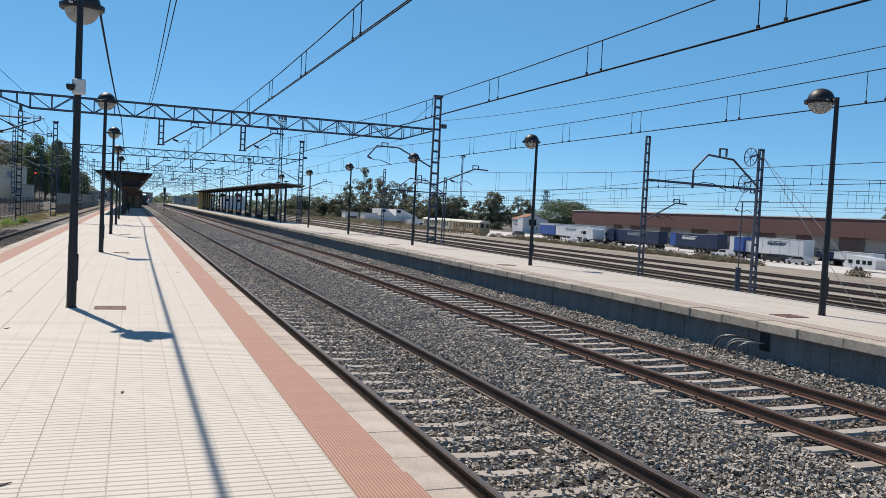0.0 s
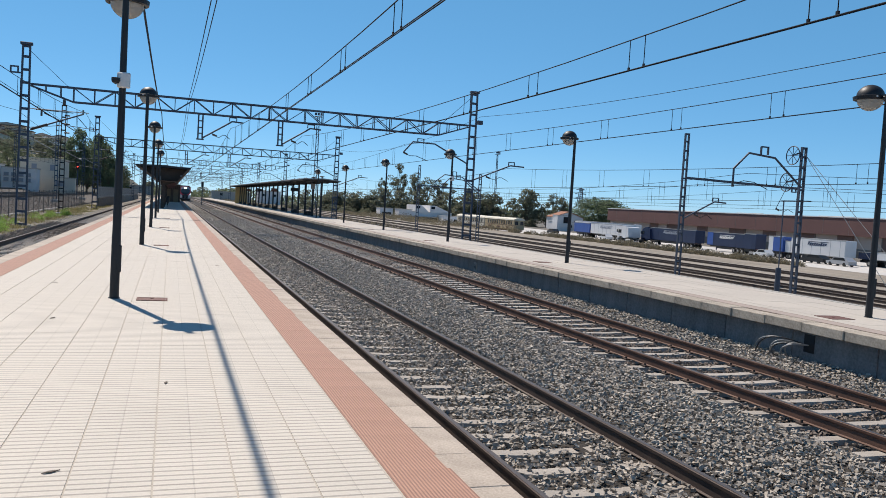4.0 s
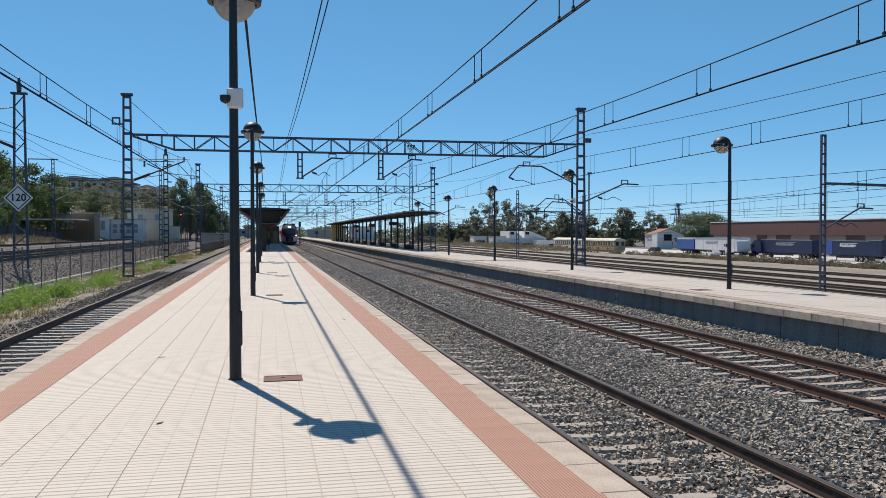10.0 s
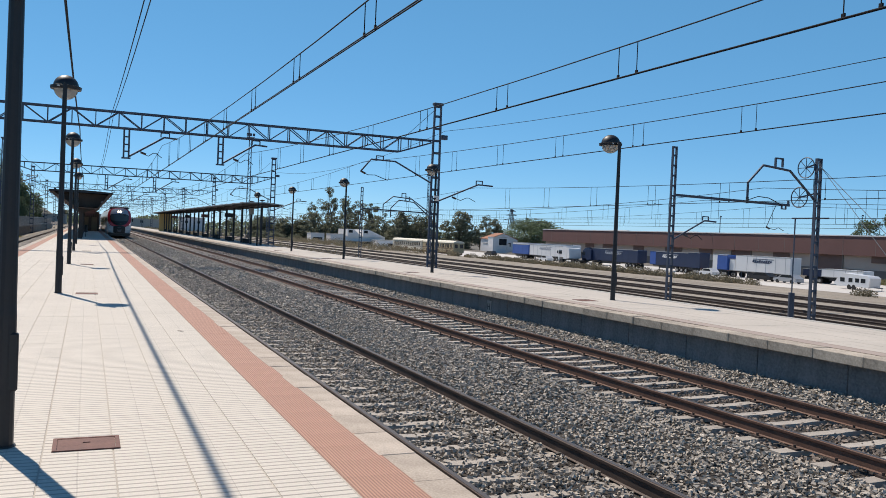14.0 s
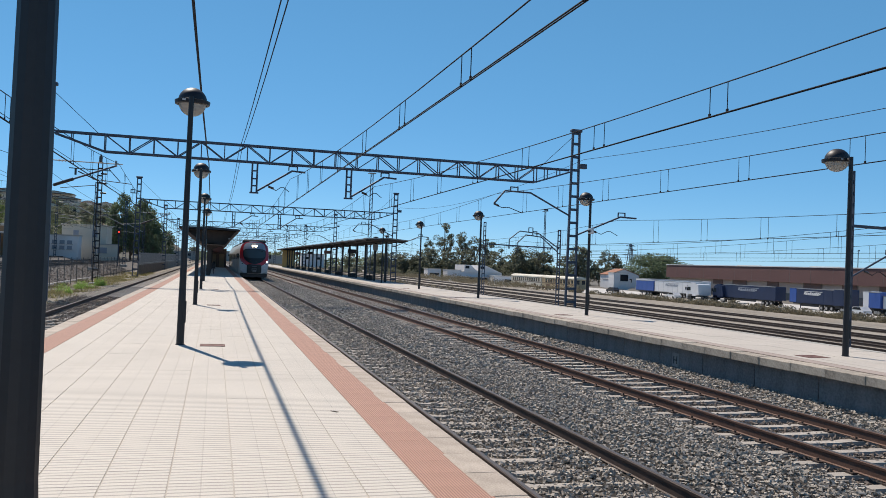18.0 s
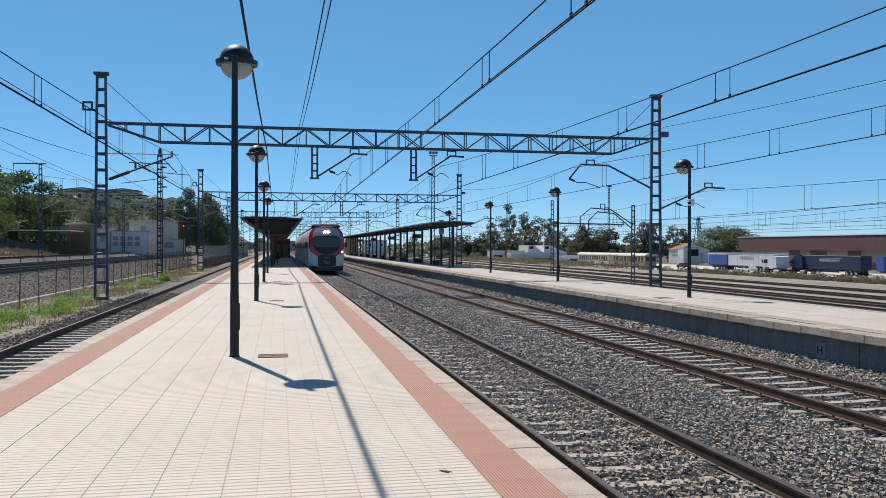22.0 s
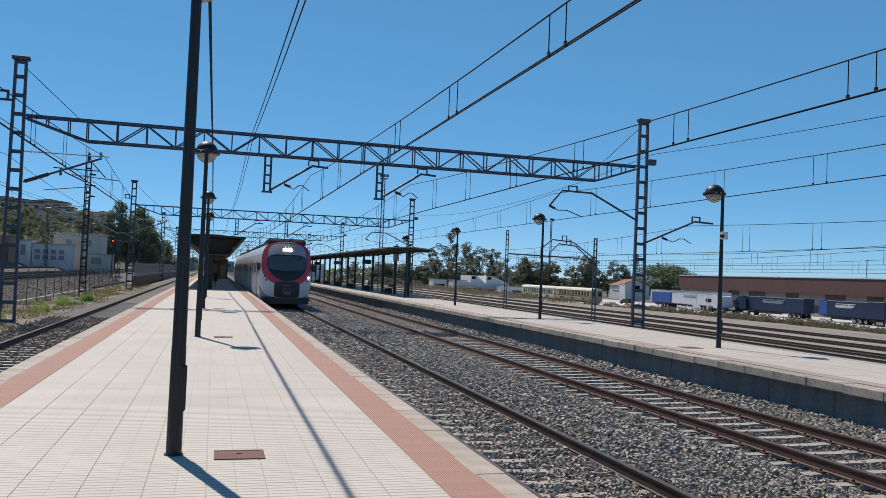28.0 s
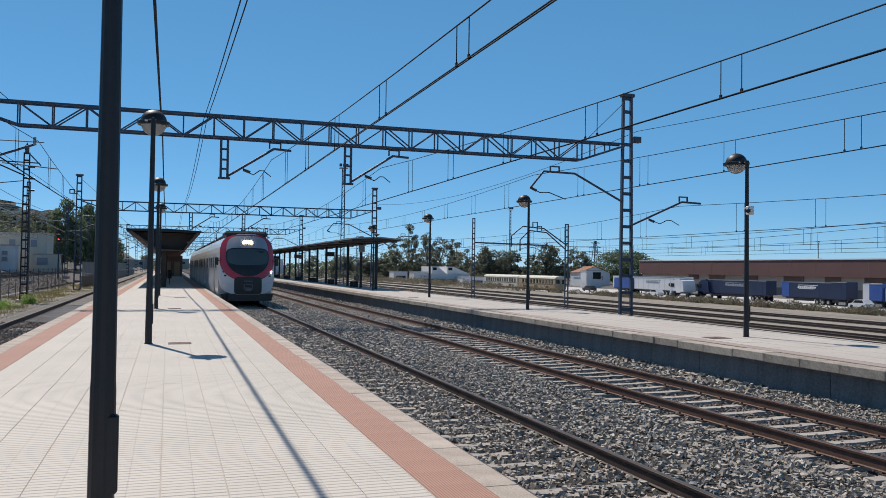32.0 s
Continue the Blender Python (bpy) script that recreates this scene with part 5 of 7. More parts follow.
    part("coupler_cover", Mesh().box((0, -0.04, 1.36), (0.5, 0.06, 0.07), bevel=0.02), M_TRDARK, c)
    part("snow_plough", Mesh().prism([(-1.36, 0.24), (1.36, 0.24), (1.44, 0.64), (-1.44, 0.64)], 0.42, 1.2).prism([(-1.05, 0.24), (1.05, 0.24), (1.1, 0.64), (-1.1, 0.64)], 0.10, 0.42), M_TRBLACK, cab, "black plough and skirt")
    part("roof_cover", Mesh().box((0, 2.9, 4.04), (2.4, 2.6, 0.4), bevel=0.12), M_TRBLACK, cab, "dark roof cover")
    return t


TRAIN = build_train()
TRAIN_ROWS = [(0, 283), (2, 254), (4, 226), (6, 200), (8, 177), (9, 166), (11, 145), (13, 123), (14, 112.5), (15, 103.5), (16.5, 94), (17.5, 88.5), (19, 81), (20, 76.8), (21, 73.2), (22, 70), (23, 66.8), (24, 63.4), (25, 59.8), (25.5, 58.3), (26.5, 56.6), (27.5, 55.8), (29, 55.55), (32, 55.5)]


# ---- slope behind the upper tracks ----
HILL_Y = [(60, 0.2), (95, 1.0), (140, 3.0), (200, 7.0), (270, 13.0), (340, 18.0), (520, 18.5), (900, 9.0)]
HILL_X = [(-22.5, 0.0), (-27.8, 0.0), (-32, 0.4), (-38, 0.78), (-48, 0.95), (-110, 1.0), (-170, 1.0), (-400, 0.6)]


def hill_z(x, y):
    """Height of the slope at a place."""
    x -= 5.2 * min(1.0, max(0.0, (y - 185) / 80))
    h = float(np.interp(y, [p for p, _ in HILL_Y], [q for _, q in HILL_Y]))
    return h * float(np.interp(-x, [-p for p, _ in HILL_X], [q for _, q in HILL_X])) + (0.5 if x < -28 else 0.0)


# ---- trees ----
def tree_parts(seed, h, r, leaf, clumps, per, material, bare=0.35, squash=1.0, label=""):
    """Trunk with limbs, and a crown of small leaf faces in uneven clumps."""
    rng = np.random.default_rng(seed)
    t = thing("tree", label, "tree", "background trees")
    m = Mesh()
    top = h * 0.7
    m.tube((0, 0, -0.3), (rng.normal(0, 0.1), rng.normal(0, 0.1), h * bare), 0.035 * h * 0.6, 7, 0.026 * h * 0.6)
    m.tube((0, 0, h * bare - 0.05), (rng.normal(0, 0.2), rng.normal(0, 0.2), top), 0.026 * h * 0.6, 7, 0.012 * h * 0.6)
    centres = []
    for i in range(clumps):
        a = rng.uniform(0, 6.28)
        k = rng.uniform(0, 1)
        rr = r * (0.25 + 0.75 * math.sin(math.pi * min(0.95, 0.15 + 0.8 * k))) * rng.uniform(0.35, 0.95)
        c = np.array([math.cos(a) * rr, math.sin(a) * rr, h * (bare + 0.08) + (h * (0.9 - bare)) * k])
        centres.append(c)
        if i % 3 == 0:
            m.tube((0, 0, h * bare * rng.uniform(0.8, 1.1)), tuple(c), 0.012 * h * 0.6, 5, 0.004 * h)
    part("trunk", m, M_BARK, t)
    quads = []
    for c in centres:
        s = r * rng.uniform(0.22, 0.46)
        p = rng.normal(0, 1, (per, 3))
        p = p / np.linalg.norm(p, axis=1, keepdims=True) * rng.uniform(0.3, 1.0, (per, 1)) ** 0.5 * s * [1, 1, 0.75 * squash] + c
        n1 = rng.normal(0, 1, (per, 3))
        n2 = np.cross(n1, rng.normal(0, 1, (per, 3)))
        n1 = n1 / np.linalg.norm(n1, axis=1, keepdims=True) * leaf * rng.uniform(0.5, 1.2, (per, 1))
        n2 = n2 / np.linalg.norm(n2, axis=1, keepdims=True) * leaf * rng.uniform(0.3, 0.8, (per, 1))
        quads.append(np.stack([p - n1, p - n2 * 0.8, p + n1, p + n2], 1))
    ob = new("crown", quads_mesh("crown", np.concatenate(quads), material))
    ob.parent = t
    return t


def plant(proto, x, y, z, s=1.0, turn=0.0, wide=1.0):
    t = copy_thing(proto, pose(x, y, z, 0, 0, turn))
    t.scale = (s * wide, s * wide, s)
    return t


T_DARK = [tree_parts(11 + i, 10, 3.4, 0.25, 32, 55, M_LEAF, 0.1, label="dark green broadleaf tree behind the tracks") for i in range(3)]
T_FAR = [tree_parts(91 + i, 10, 3.4, 0.41, 30, 40, M_LEAFHAZE, 0.08, label="green broadleaf tree beyond the goods yard, leaves paled for haze") for i in range(3)]
T_EUC = [tree_parts(31 + i, 14, 2.6, 0.2, 19, 110, M_LEAFHAZE, 0.42, label="tall open eucalyptus with ragged dark foliage") for i in range(3)]
T_DENSE = [tree_parts(41 + i, 10, 3.6, 0.24, 50, 80, M_LEAFDENSE, 0.1, label="dense dark evergreen beside the upper tracks") for i in range(2)]
T_LIGHT = [tree_parts(51 + i, 10, 4.0, 0.22, 34, 120, M_LEAFLIGHT, 0.12, label="dense bright green tree on the slope") for i in range(2)]
T_ROUND = tree_parts(71, 9, 6.2, 0.22, 95, 150, M_LEAFDENSE, 0.08, 0.85, label="broad rounded green pine by the warehouse")
# prototypes stand in the grove too
for i, t in enumerate(T_DARK):
    t.matrix_basis = pose(-52 - 9 * i, 215 + 14 * i, 5.0)
for i, t in enumerate(T_DENSE):
    t.matrix_basis = pose(-18.0 + 3 * i, 196 + 7 * i, 0.2)
for i, t in enumerate(T_FAR):
    t.matrix_basis = pose(58 + 9 * i, 352 - 6 * i, -4.0)
for i, t in enumerate(T_EUC):
    t.matrix_basis = pose(112 + 13 * i, 352 - 8 * i, -3.8)
for i, t in enumerate(T_LIGHT):
    t.matrix_basis = pose(-41 - 9 * i, 128 + 6 * i, 1.0)
T_ROUND.matrix_basis = pose(184, 310, -4.5)
T_ROUND.scale = (2.6, 2.6, 1.5)
rt = random.Random(9)
# tall eucalyptus group over the workshop
for x, y, s, k, w in ((98.5, 345, 1.72, 1, 0.9), (101.5, 350, 1.35, 0, 0.9), (106.5, 343, 1.5, 2, 1.0), (94, 349, 1.12, 1, 0.9), (91, 345, 1.25, 0, 0.6), (113.5, 347, 1.38, 2, 1.1), (119, 344, 1.3, 0, 1.2), (122, 351, 1.18, 1, 1.1), (109, 353, 1.3, 1, 1.0), (148, 312, 1.12, 1, 1.5), (166, 322, 1.1, 2, 1.0), (168.5, 318, 0.95, 0, 0.9)):
    plant(T_EUC[k], x, y, -3.8, s, rt.uniform(0, 360), w)
# lower grove behind the sheds and railcars
for x, y, s, w in ((76, 326, 1.05, 1.2), (82, 322, 1.15, 1.1), (88, 330, 1.25, 1.2), (95, 326, 1.15, 1.3), (103, 330, 1.3, 1.2), (110, 326, 1.2, 1.3), (117, 330, 1.25, 1.2), (122, 318, 1.4, 1.1), (127, 322, 1.32, 1.3), (132, 316, 1.22, 1.2), (137, 322, 1.28, 1.2), (142, 314, 1.12, 1.2), (147, 308, 1.55, 0.95), (151, 312, 1.42, 0.9), (155, 306, 1.05, 1.0), (161, 312, 0.85, 1.1), (167, 316, 1.3, 0.85)):
    plant(rt.choice(T_FAR), x, y, -4.0, s, rt.uniform(0, 360), w)
# single trees and a row of them behind the warehouse
for y, top, w in ((172, 9.0, 0.7), (168.5, 10.2, 0.7), (165, 11.0, 0.7), (161.5, 11.8, 0.7), (157.5, 13.2, 0.8), (152.5, 14.0, 0.9), (148, 12.4, 0.9), (144, 10.4, 0.9), (139.5, 9.6, 1.0), (134, 8.9, 0.6), (128.5, 13.8, 0.6), (125, 11.2, 0.8), (118, 11.5, 0.75), (112.5, 11.2, 0.7), (108.7, 13.3, 0.8), (105, 10.4, 0.9), (101, 9.4, 0.6), (92, 11.0, 0.9), (80, 12.0, 0.9)):
    plant(rt.choice(T_DARK), 218 + rt.uniform(-2, 2), y, -4.3, (top + 4.3) / 9.6, rt.uniform(0, 360), w * (1.0 if y > 136 else 0.78))
for i in range(34):
    plant(rt.choice(T_FAR), rt.uniform(56, 140), rt.uniform(318, 345), -4.2, rt.uniform(0.6, 1.0), rt.uniform(0, 360), rt.uniform(1.2, 1.9))
for i in range(30):
    plant(rt.choice(T_FAR), rt.uniform(44, 150), rt.uniform(300, 318), -5.0, rt.uniform(0.35, 0.55), rt.uniform(0, 360), rt.uniform(1.8, 2.6))
for i in range(18):
    x = rt.uniform(-260, 60)
    plant(rt.choice(T_FAR), x, rt.uniform(620, 760), -1.5, rt.uniform(0.7, 1.1), rt.uniform(0, 360), 2.2)
# far woods along the horizon
def far_woods(name, label, x0, x1, y0, y1, z, low, high, n, seed):
    """A distant belt of trees as one sheet of leaf clumps with an uneven top."""
    rng = np.random.default_rng(seed)
    x, y = rng.uniform(x0, x1, n), rng.uniform(y0, y1, n)
    top = low + (high - low) * (0.5 + 0.25 * np.sin(x * 0.11 + seed) + 0.25 * np.sin(x * 0.037 + 2 * seed)) + rng.normal(0, 0.5, n)
    p = np.stack([x, y, z + top * rng.uniform(0, 1, n) ** 0.6], 1)
    a, b = rng.normal(0, 1, (n, 3)), rng.normal(0, 1, (n, 3))
    a = a / np.linalg.norm(a, axis=1, keepdims=True) * rng.uniform(0.5, 1.3, (n, 1))
    b = b / np.linalg.norm(b, axis=1, keepdims=True) * rng.uniform(0.4, 1.0, (n, 1))
    return tagged(new(name, quads_mesh(name, np.stack([p - a, p - b, p + a, p + b], 1), M_LEAF)), label, "trees", kind="stuff")


far_woods("far_woods", "distant dark belt of trees along the horizon", -230, 330, 520, 570, -3.5, 4, 10, 15000, 3)
for x, y, w, h in ((-18, 500, 16, 4.5), (6, 505, 12, 5.5), (34, 480, 22, 4.0), (58, 500, 14, 6.0), (-44, 490, 20, 5.0)):
    bl = thing("far_building", "low pale building far along the line", "building", "town buildings")
    part("wall", Mesh().box((x, y, h / 2 - 2.0), (w, 10, h + 3)), rt.choice([M_WHITE, M_CREAM, M_CONC]), bl)
    part("roof", Mesh().box((x, y, h - 0.4), (w + 0.6, 10.6, 0.3)), rt.choice([M_ROOFTILE, M_CONC]), bl)
    for k in (-0.25, 0.25):
        part("window", Mesh().box((x + w * k, y - 5.02, h / 2), (1.6, 0.06, 1.4)), M_GLASS, bl)
# slope on the other side
for x, y, s, k in ((-36.5, 128, 1.12, 0), (-40, 122, 1.3, 1), (-33.2, 131, 1.0, 0), (-44, 116, 1.3, 1), (-37.5, 116, 1.12, 0), (-48, 122, 1.35, 0), (-52, 112, 1.3, 1), (-29.8, 88, 0.52, 0), (-32.6, 91, 0.55, 1), (-35.4, 93, 0.5, 0), (-38.5, 92, 0.55, 1), (-30.6, 97, 0.62, 0), (-37.0, 109.5, 0.98, 0), (-41.5, 109, 0.9, 1), (-34.8, 110.2, 0.62, 1), (-42.0, 132, 1.2, 0)):
    plant(T_LIGHT[k], x, y, 0.8, s, rt.uniform(0, 360))
for x, y, s, w in ((-19.7, 188, 1.4, 0.62), (-14.6, 190, 1.32, 0.66), (-17.2, 185, 1.1, 0.7), (-11.9, 189, 0.82, 0.7), (-12.6, 184, 0.55, 0.9), (-21.0, 192, 1.02, 0.7), (-16.6, 197, 1.25, 0.8), (-10.4, 202, 0.7, 0.8), (-42, 170, 0.65, 1), (-48, 182, 0.6, 1), (-56, 190, 1.0, 1), (-38, 196, 0.55, 1), (-60, 176, 0.9, 1), (-36, 176, 0.7, 1)):
    plant(rt.choice(T_DARK if x < -30 else T_DENSE), x, y, hill_z(x, y) - 0.2 if x < -28 else 0.2, s, rt.uniform(0, 360), w)



# ---- buildings ----
def house(name, label, x0, x1, y0, y1, z0, z1, wall, roof=None, windows=(), ridge=0.0, side="y0", pane=None):
    t = thing(name, label, "building", "town buildings")
    part("wall", Mesh().box(((x0 + x1) / 2, (y0 + y1) / 2, (z0 + z1) / 2 - 0.4), (x1 - x0, y1 - y0, z1 - z0 + 0.8)), wall, t)
    if ridge:
        xm = (x0 + x1) / 2
        part("roof", Mesh().prism([(x0 - 0.3, z1), (xm, z1 + ridge), (x1 + 0.3, z1), (x1 + 0.3, z1 + 0.15), (xm, z1 + ridge + 0.18), (x0 - 0.3, z1 + 0.15)], y0 - 0.3, y1 + 0.3), roof, t)
        part("gable", Mesh().prism([(x0, z1), (x1, z1), (xm, z1 + ridge)], y0, y1), wall, t)
    else:
        part("roof", Mesh().box(((x0 + x1) / 2, (y0 + y1) / 2, z1 + 0.08), (x1 - x0 + 0.3, y1 - y0 + 0.3, 0.16)), roof or M_CONC, t)
    for u, z, w, h in windows:
        if side == "y0":
            win = part("window", Mesh().box((x0 + u, y0 - 0.02, z), (w, 0.06, h)), pane or M_GLASS, t, "blue grey shuttered window" if pane else "dark window")
            part("sill", Mesh().box((x0 + u, y0 - 0.06, z - h / 2 - 0.05), (w + 0.2, 0.14, 0.08)), M_CONC, win)
        else:
            xx = x0 - 0.02 if side == "x0" else x1 + 0.02
            win = part("window", Mesh().box((xx, y0 + u, z), (0.06, w, h)), M_GLASS, t, "dark window")
            part("sill", Mesh().box((xx, y0 + u, z - h / 2 - 0.05), (0.14, w + 0.2, 0.08)), M_CONC, win)
    return t


# warehouse beyond the lorry yard
def warehouse():
    t = thing("warehouse", "long low warehouse with reddish brown cladding over a beige wall", "warehouse")
    x, ya, yb = 153.0, -110.0, 248.5
    part("plinth", Mesh().box((x + 20, (ya + yb) / 2, -3.2), (40, yb - ya, 2.2)), M_WAREDARK, t, "grey plinth")
    part("wall", Mesh().box((x + 20.1, (ya + yb) / 2, -0.5), (39.9, yb - ya - 0.2, 3.6)), M_WARELOW, t)
    part("cladding", Mesh().prism([(x - 1.2, 0.9), (x - 1.2, 5.05), (x + 40, 5.6), (x + 40, 0.9)], ya, yb), M_BRICKRED, t, "reddish brown overhanging cladding")
    part("roof_edge", Mesh().box((x - 1.15, (ya + yb) / 2, 5.16), (0.4, yb - ya, 0.24)), M_WHITE, t, "pale roof edge")
    for y in (209, 178, 152, 125, 101, 78.0, 48, 20, -9):
        d = part("door", Mesh().box((x - 0.02, y, -1.1), (0.12, 6.4, 4.4)), M_WAREDOOR, t, "brown loading door")
        for k in (-3.35, 3.35):
            part("door_jamb", Mesh().box((x - 0.06, y + k, -1.1), (0.16, 0.3, 4.6)), M_WAREDARK, d)
    for y in (220, 194, 165, 139, 112):
        part("upper_panel", Mesh().box((x - 0.02, y, 0.2), (0.1, 5.0, 1.5)), M_WAREDOOR, t, "brown panel under the cladding")
    for i in range(44):
        part("cladding_seam", Mesh().box((x - 1.21, ya + 8.1 * i + 4, 2.98), (0.02, 0.07, 4.1)), M_WAREDARK, t)
    for y in (206, 174, 142, 104, 61):
        part("roof_light", Mesh().prism([(x + 3, 5.1), (x + 7, 5.1), (x + 5, 5.55)], y, y + 11), M_CONC, t)
    return t


warehouse()
house("house", "white house with a low terracotta roof behind the lorries", 146.5, 159.5, 281, 288, -4.3, 0.8, M_WHITE, M_ROOFTILE, [(2.6, -1.2, 1.0, 1.4), (6.0, -1.2, 1.0, 1.4), (9.4, -1.2, 1.0, 1.4)], ridge=2.3)
house("annex", "low white annex before the tiled house", 141.5, 150.0, 270, 276, -4.3, -0.9, M_WHITE, M_CONC, [(1.6, -2.4, 1.2, 1.2), (4.2, -2.4, 1.6, 1.4), (6.8, -2.4, 1.2, 1.2)])
house("office_block", "tall pale block with a dark glazed corner", 132.0, 137.6, 249, 253, -4.3, 1.6, M_WHITE, M_CONC, [(3.9, 0.0, 3.0, 2.2)])


def sawtooth():
    """White workshop whose roof steps up in two glazed monitors."""
    t = thing("workshop_shed", "white workshop with two sawtooth roof monitors", "building", "town buildings")
    part("wall", Mesh().box((96.6, 292, -2.15), (16.2, 12, 3.7)), M_WHITE, t)
    for x in (89.8, 95.75):
        r = part("roof_monitor", Mesh().prism([(x, -0.32), (x, 2.35), (x + 2.3, 2.35), (x + 8.9 if x > 93 else x + 5.7, -0.32)], 285.6, 298), M_WHITE, t)
        part("window", Mesh().box((x + 1.15, 285.55, 1.5), (1.5, 0.08, 1.0)), M_GLASS, r)
    part("roof", Mesh().box((96.6, 292, -0.22), (16.4, 12.2, 0.12)), M_CONC, t)
    part("awning", Mesh().box((94.0, 284.2, -2.1), (14, 3.4, 0.2)), M_CONC, t)
    # solid black panel in place of the shade inside the bay
    part("shaded_bay", Mesh().box((94.0, 285.9, -3.1), (13.6, 0.2, 1.7)), M_TRBLACK, t, "black panel under the awning painted as the shade of an open bay")
    return t


sawtooth()
house("shed", "low white shed beside the yard tracks", 98.7, 107.5, 278, 285, -4.0, -1.35, M_WHITE, M_CONC, [(6, -2.9, 3.4, 1.0)])
house("shed", "small white store beside the yard tracks", 77.0, 82.1, 290, 296, -4.0, 0.35, M_WHITE, M_CONC, [(2.6, -1.6, 3.6, 0.9)])
house("shed", "white block store with a flat roof beside the workshop", 83.4, 88.6, 286, 292, -4.0, 0.3, M_WHITE, M_CONC)

# town on the slope
strip_hill = Mesh()
for y, h in HILL_Y:
    strip_hill.v += [(x, y, hill_z(x, y)) for x, k in HILL_X]
strip_hill.f = [(j * 8 + i, j * 8 + i + 1, (j + 1) * 8 + i + 1, (j + 1) * 8 + i) for j in range(7) for i in range(7)]
structure("hillside", strip_hill, M_HILL, "dry scrubby hillside behind the upper tracks")
house("kiosk", "white windowless utility block beside the upper tracks", -36.5, -29.9, 76, 81, 0.3, 5.0, M_WHITE, M_WHITE)
house("workshop", "white low building with three blue shuttered windows", -33.2, -28.3, 150, 154, 0.3, 4.75, M_WHITE, M_CONC, [(0.75, 3.3, 0.75, 1.6), (2.35, 3.3, 0.75, 1.6), (3.75, 3.3, 0.75, 1.6)], pane=M_GREYPAINT)
house("workshop", "white low annex with two rows of small windows", -28.2, -22.4, 150.5, 154, 0.3, 4.3, M_WHITE, M_CONC, [(u, z, 0.8, 0.62) for z in (3.15, 2.2) for u in (0.8, 2.0, 3.2, 4.4)], pane=M_GREYPAINT)
house("house", "grey rendered house above the upper tracks", -26.4, -18.8, 158, 166, 0.3, 6.45, M_CREAM, M_CREAM, [(5.6, 4.9, 0.9, 1.1), (2.4, 4.9, 0.9, 1.1)], pane=M_GREYPAINT)
house("shed", "low grey lean-to with open front beside the upper tracks", -20.4, -16.6, 156, 158, 0.2, 3.0, M_CREAM, M_CONC, [(1.2, 2.0, 1.6, 1.0)], pane=M_GREYPAINT)
villa = house("villa", "old cream villa with a curved gable among trees", -46.0, -33.2, 100, 107, 0.8, 8.0, M_OLDCOPE, M_ROOFTILE, [(4.3, 6.6, 0.9, 1.5), (7.0, 6.6, 0.9, 1.5), (11.9, 6.5, 0.7, 1.4)])
part("gable", Mesh().prism([(-36.4, 8.0)] + [(-34.9 - 0.8 * math.cos(math.pi * i / 12), 8.35 + 0.85 * math.sin(math.pi * i / 12)) for i in range(13)] + [(-33.4, 8.0)], 99.85, 100.2), M_OLDCOPE, villa, "curved cream parapet gable")
part("window", Mesh().prism([(-35.25, 7.1)] + [(-34.9 - 0.35 * math.cos(math.pi * i / 8), 8.05 + 0.45 * math.sin(math.pi * i / 8)) for i in range(9)] + [(-34.55, 7.1)], 99.8, 99.9), M_GLASS, villa, "dark arched window in the gable")
part("cornice", Mesh().box((-39.6, 99.92, 5.55), (12.9, 0.3, 0.16)), M_CREAM, villa)
part("cornice", Mesh().box((-39.6, 99.9, 7.95), (13.0, 0.34, 0.2)), M_CREAM, villa)
bank = Mesh()
for i in range(13):
    y = 52 + 5.2 * i
    fall = 0.75 * min(1.0, (114.5 - y) / 22) + 0.04 * math.sin(2.3 * i)
    bank.v += [(-25.9, y, 0.45), (-26.8, y, 0.55 + 0.5 * fall), (-28.2, y, 0.62 + 1.2 * fall), (-30.0, y, 0.66 + 1.3 * fall)]
bank.f = [(4 * i + k, 4 * i + 4 + k, 4 * i + 5 + k, 4 * i + 1 + k) for i in range(12) for k in range(3)]
structure("bank", bank, M_STRAW, "low bank of dry straw coloured earth behind the upper tracks")
straw = [(rnd.uniform(-28.2, -26.2), rnd.uniform(54, 108), 0.75, rnd.uniform(0.5, 1.2)) for _ in range(170)]
straw = [(x, y, 0.5 + (-25.9 - x) * 0.42 * min(1.0, (114.5 - y) / 22), k) for x, y, _, k in straw]
tufts("straw_grass", "dry straw coloured grass on the bank behind the upper tracks", M_STRAW, straw, 0.4, 60, 31, 1.0, 0.035)
bw = thing("boundary_fence", "dark weathered wire and reed fence behind the upper tracks", "fence")
for i in range(23):
    y = 52 + 2.8 * i
    z = 0.62 + 0.9 * min(1.0, (114.5 - y) / 22)
    part("fence_panel", Mesh().box((-28.3, y, z + 0.55), (0.06, 2.74, 1.1)), M_DARKREED, bw, "dark reed screening")
    part("fence_post", Mesh().tube((-28.22, y - 1.4, z - 0.3), (-28.22, y - 1.4, z + 1.4), 0.04, 6), M_GALV, bw)
can = thing("carport", "flat pale roofed carport on posts", "carport")
part("roof", Mesh().box((-33.0, 118, 3.75), (13.6, 8, 0.15), bevel=0.02), M_WHITE, can)
for x in (-39.5, -36.2, -32.9, -29.6, -26.4):
    part("post", Mesh().box((x, 114.5, 1.95), (0.12, 0.12, 3.5)), M_GALV, can)
part("back_wall", Mesh().box((-33.0, 121.9, 1.2), (13.6, 0.2, 2.4)), M_TANWOOD, can, "brown board back")
rear = house("store", "low pale flat roofed store behind the carport", -34.5, -28.9, 132, 138, 0.3, 4.75, M_CREAM, M_CONC)
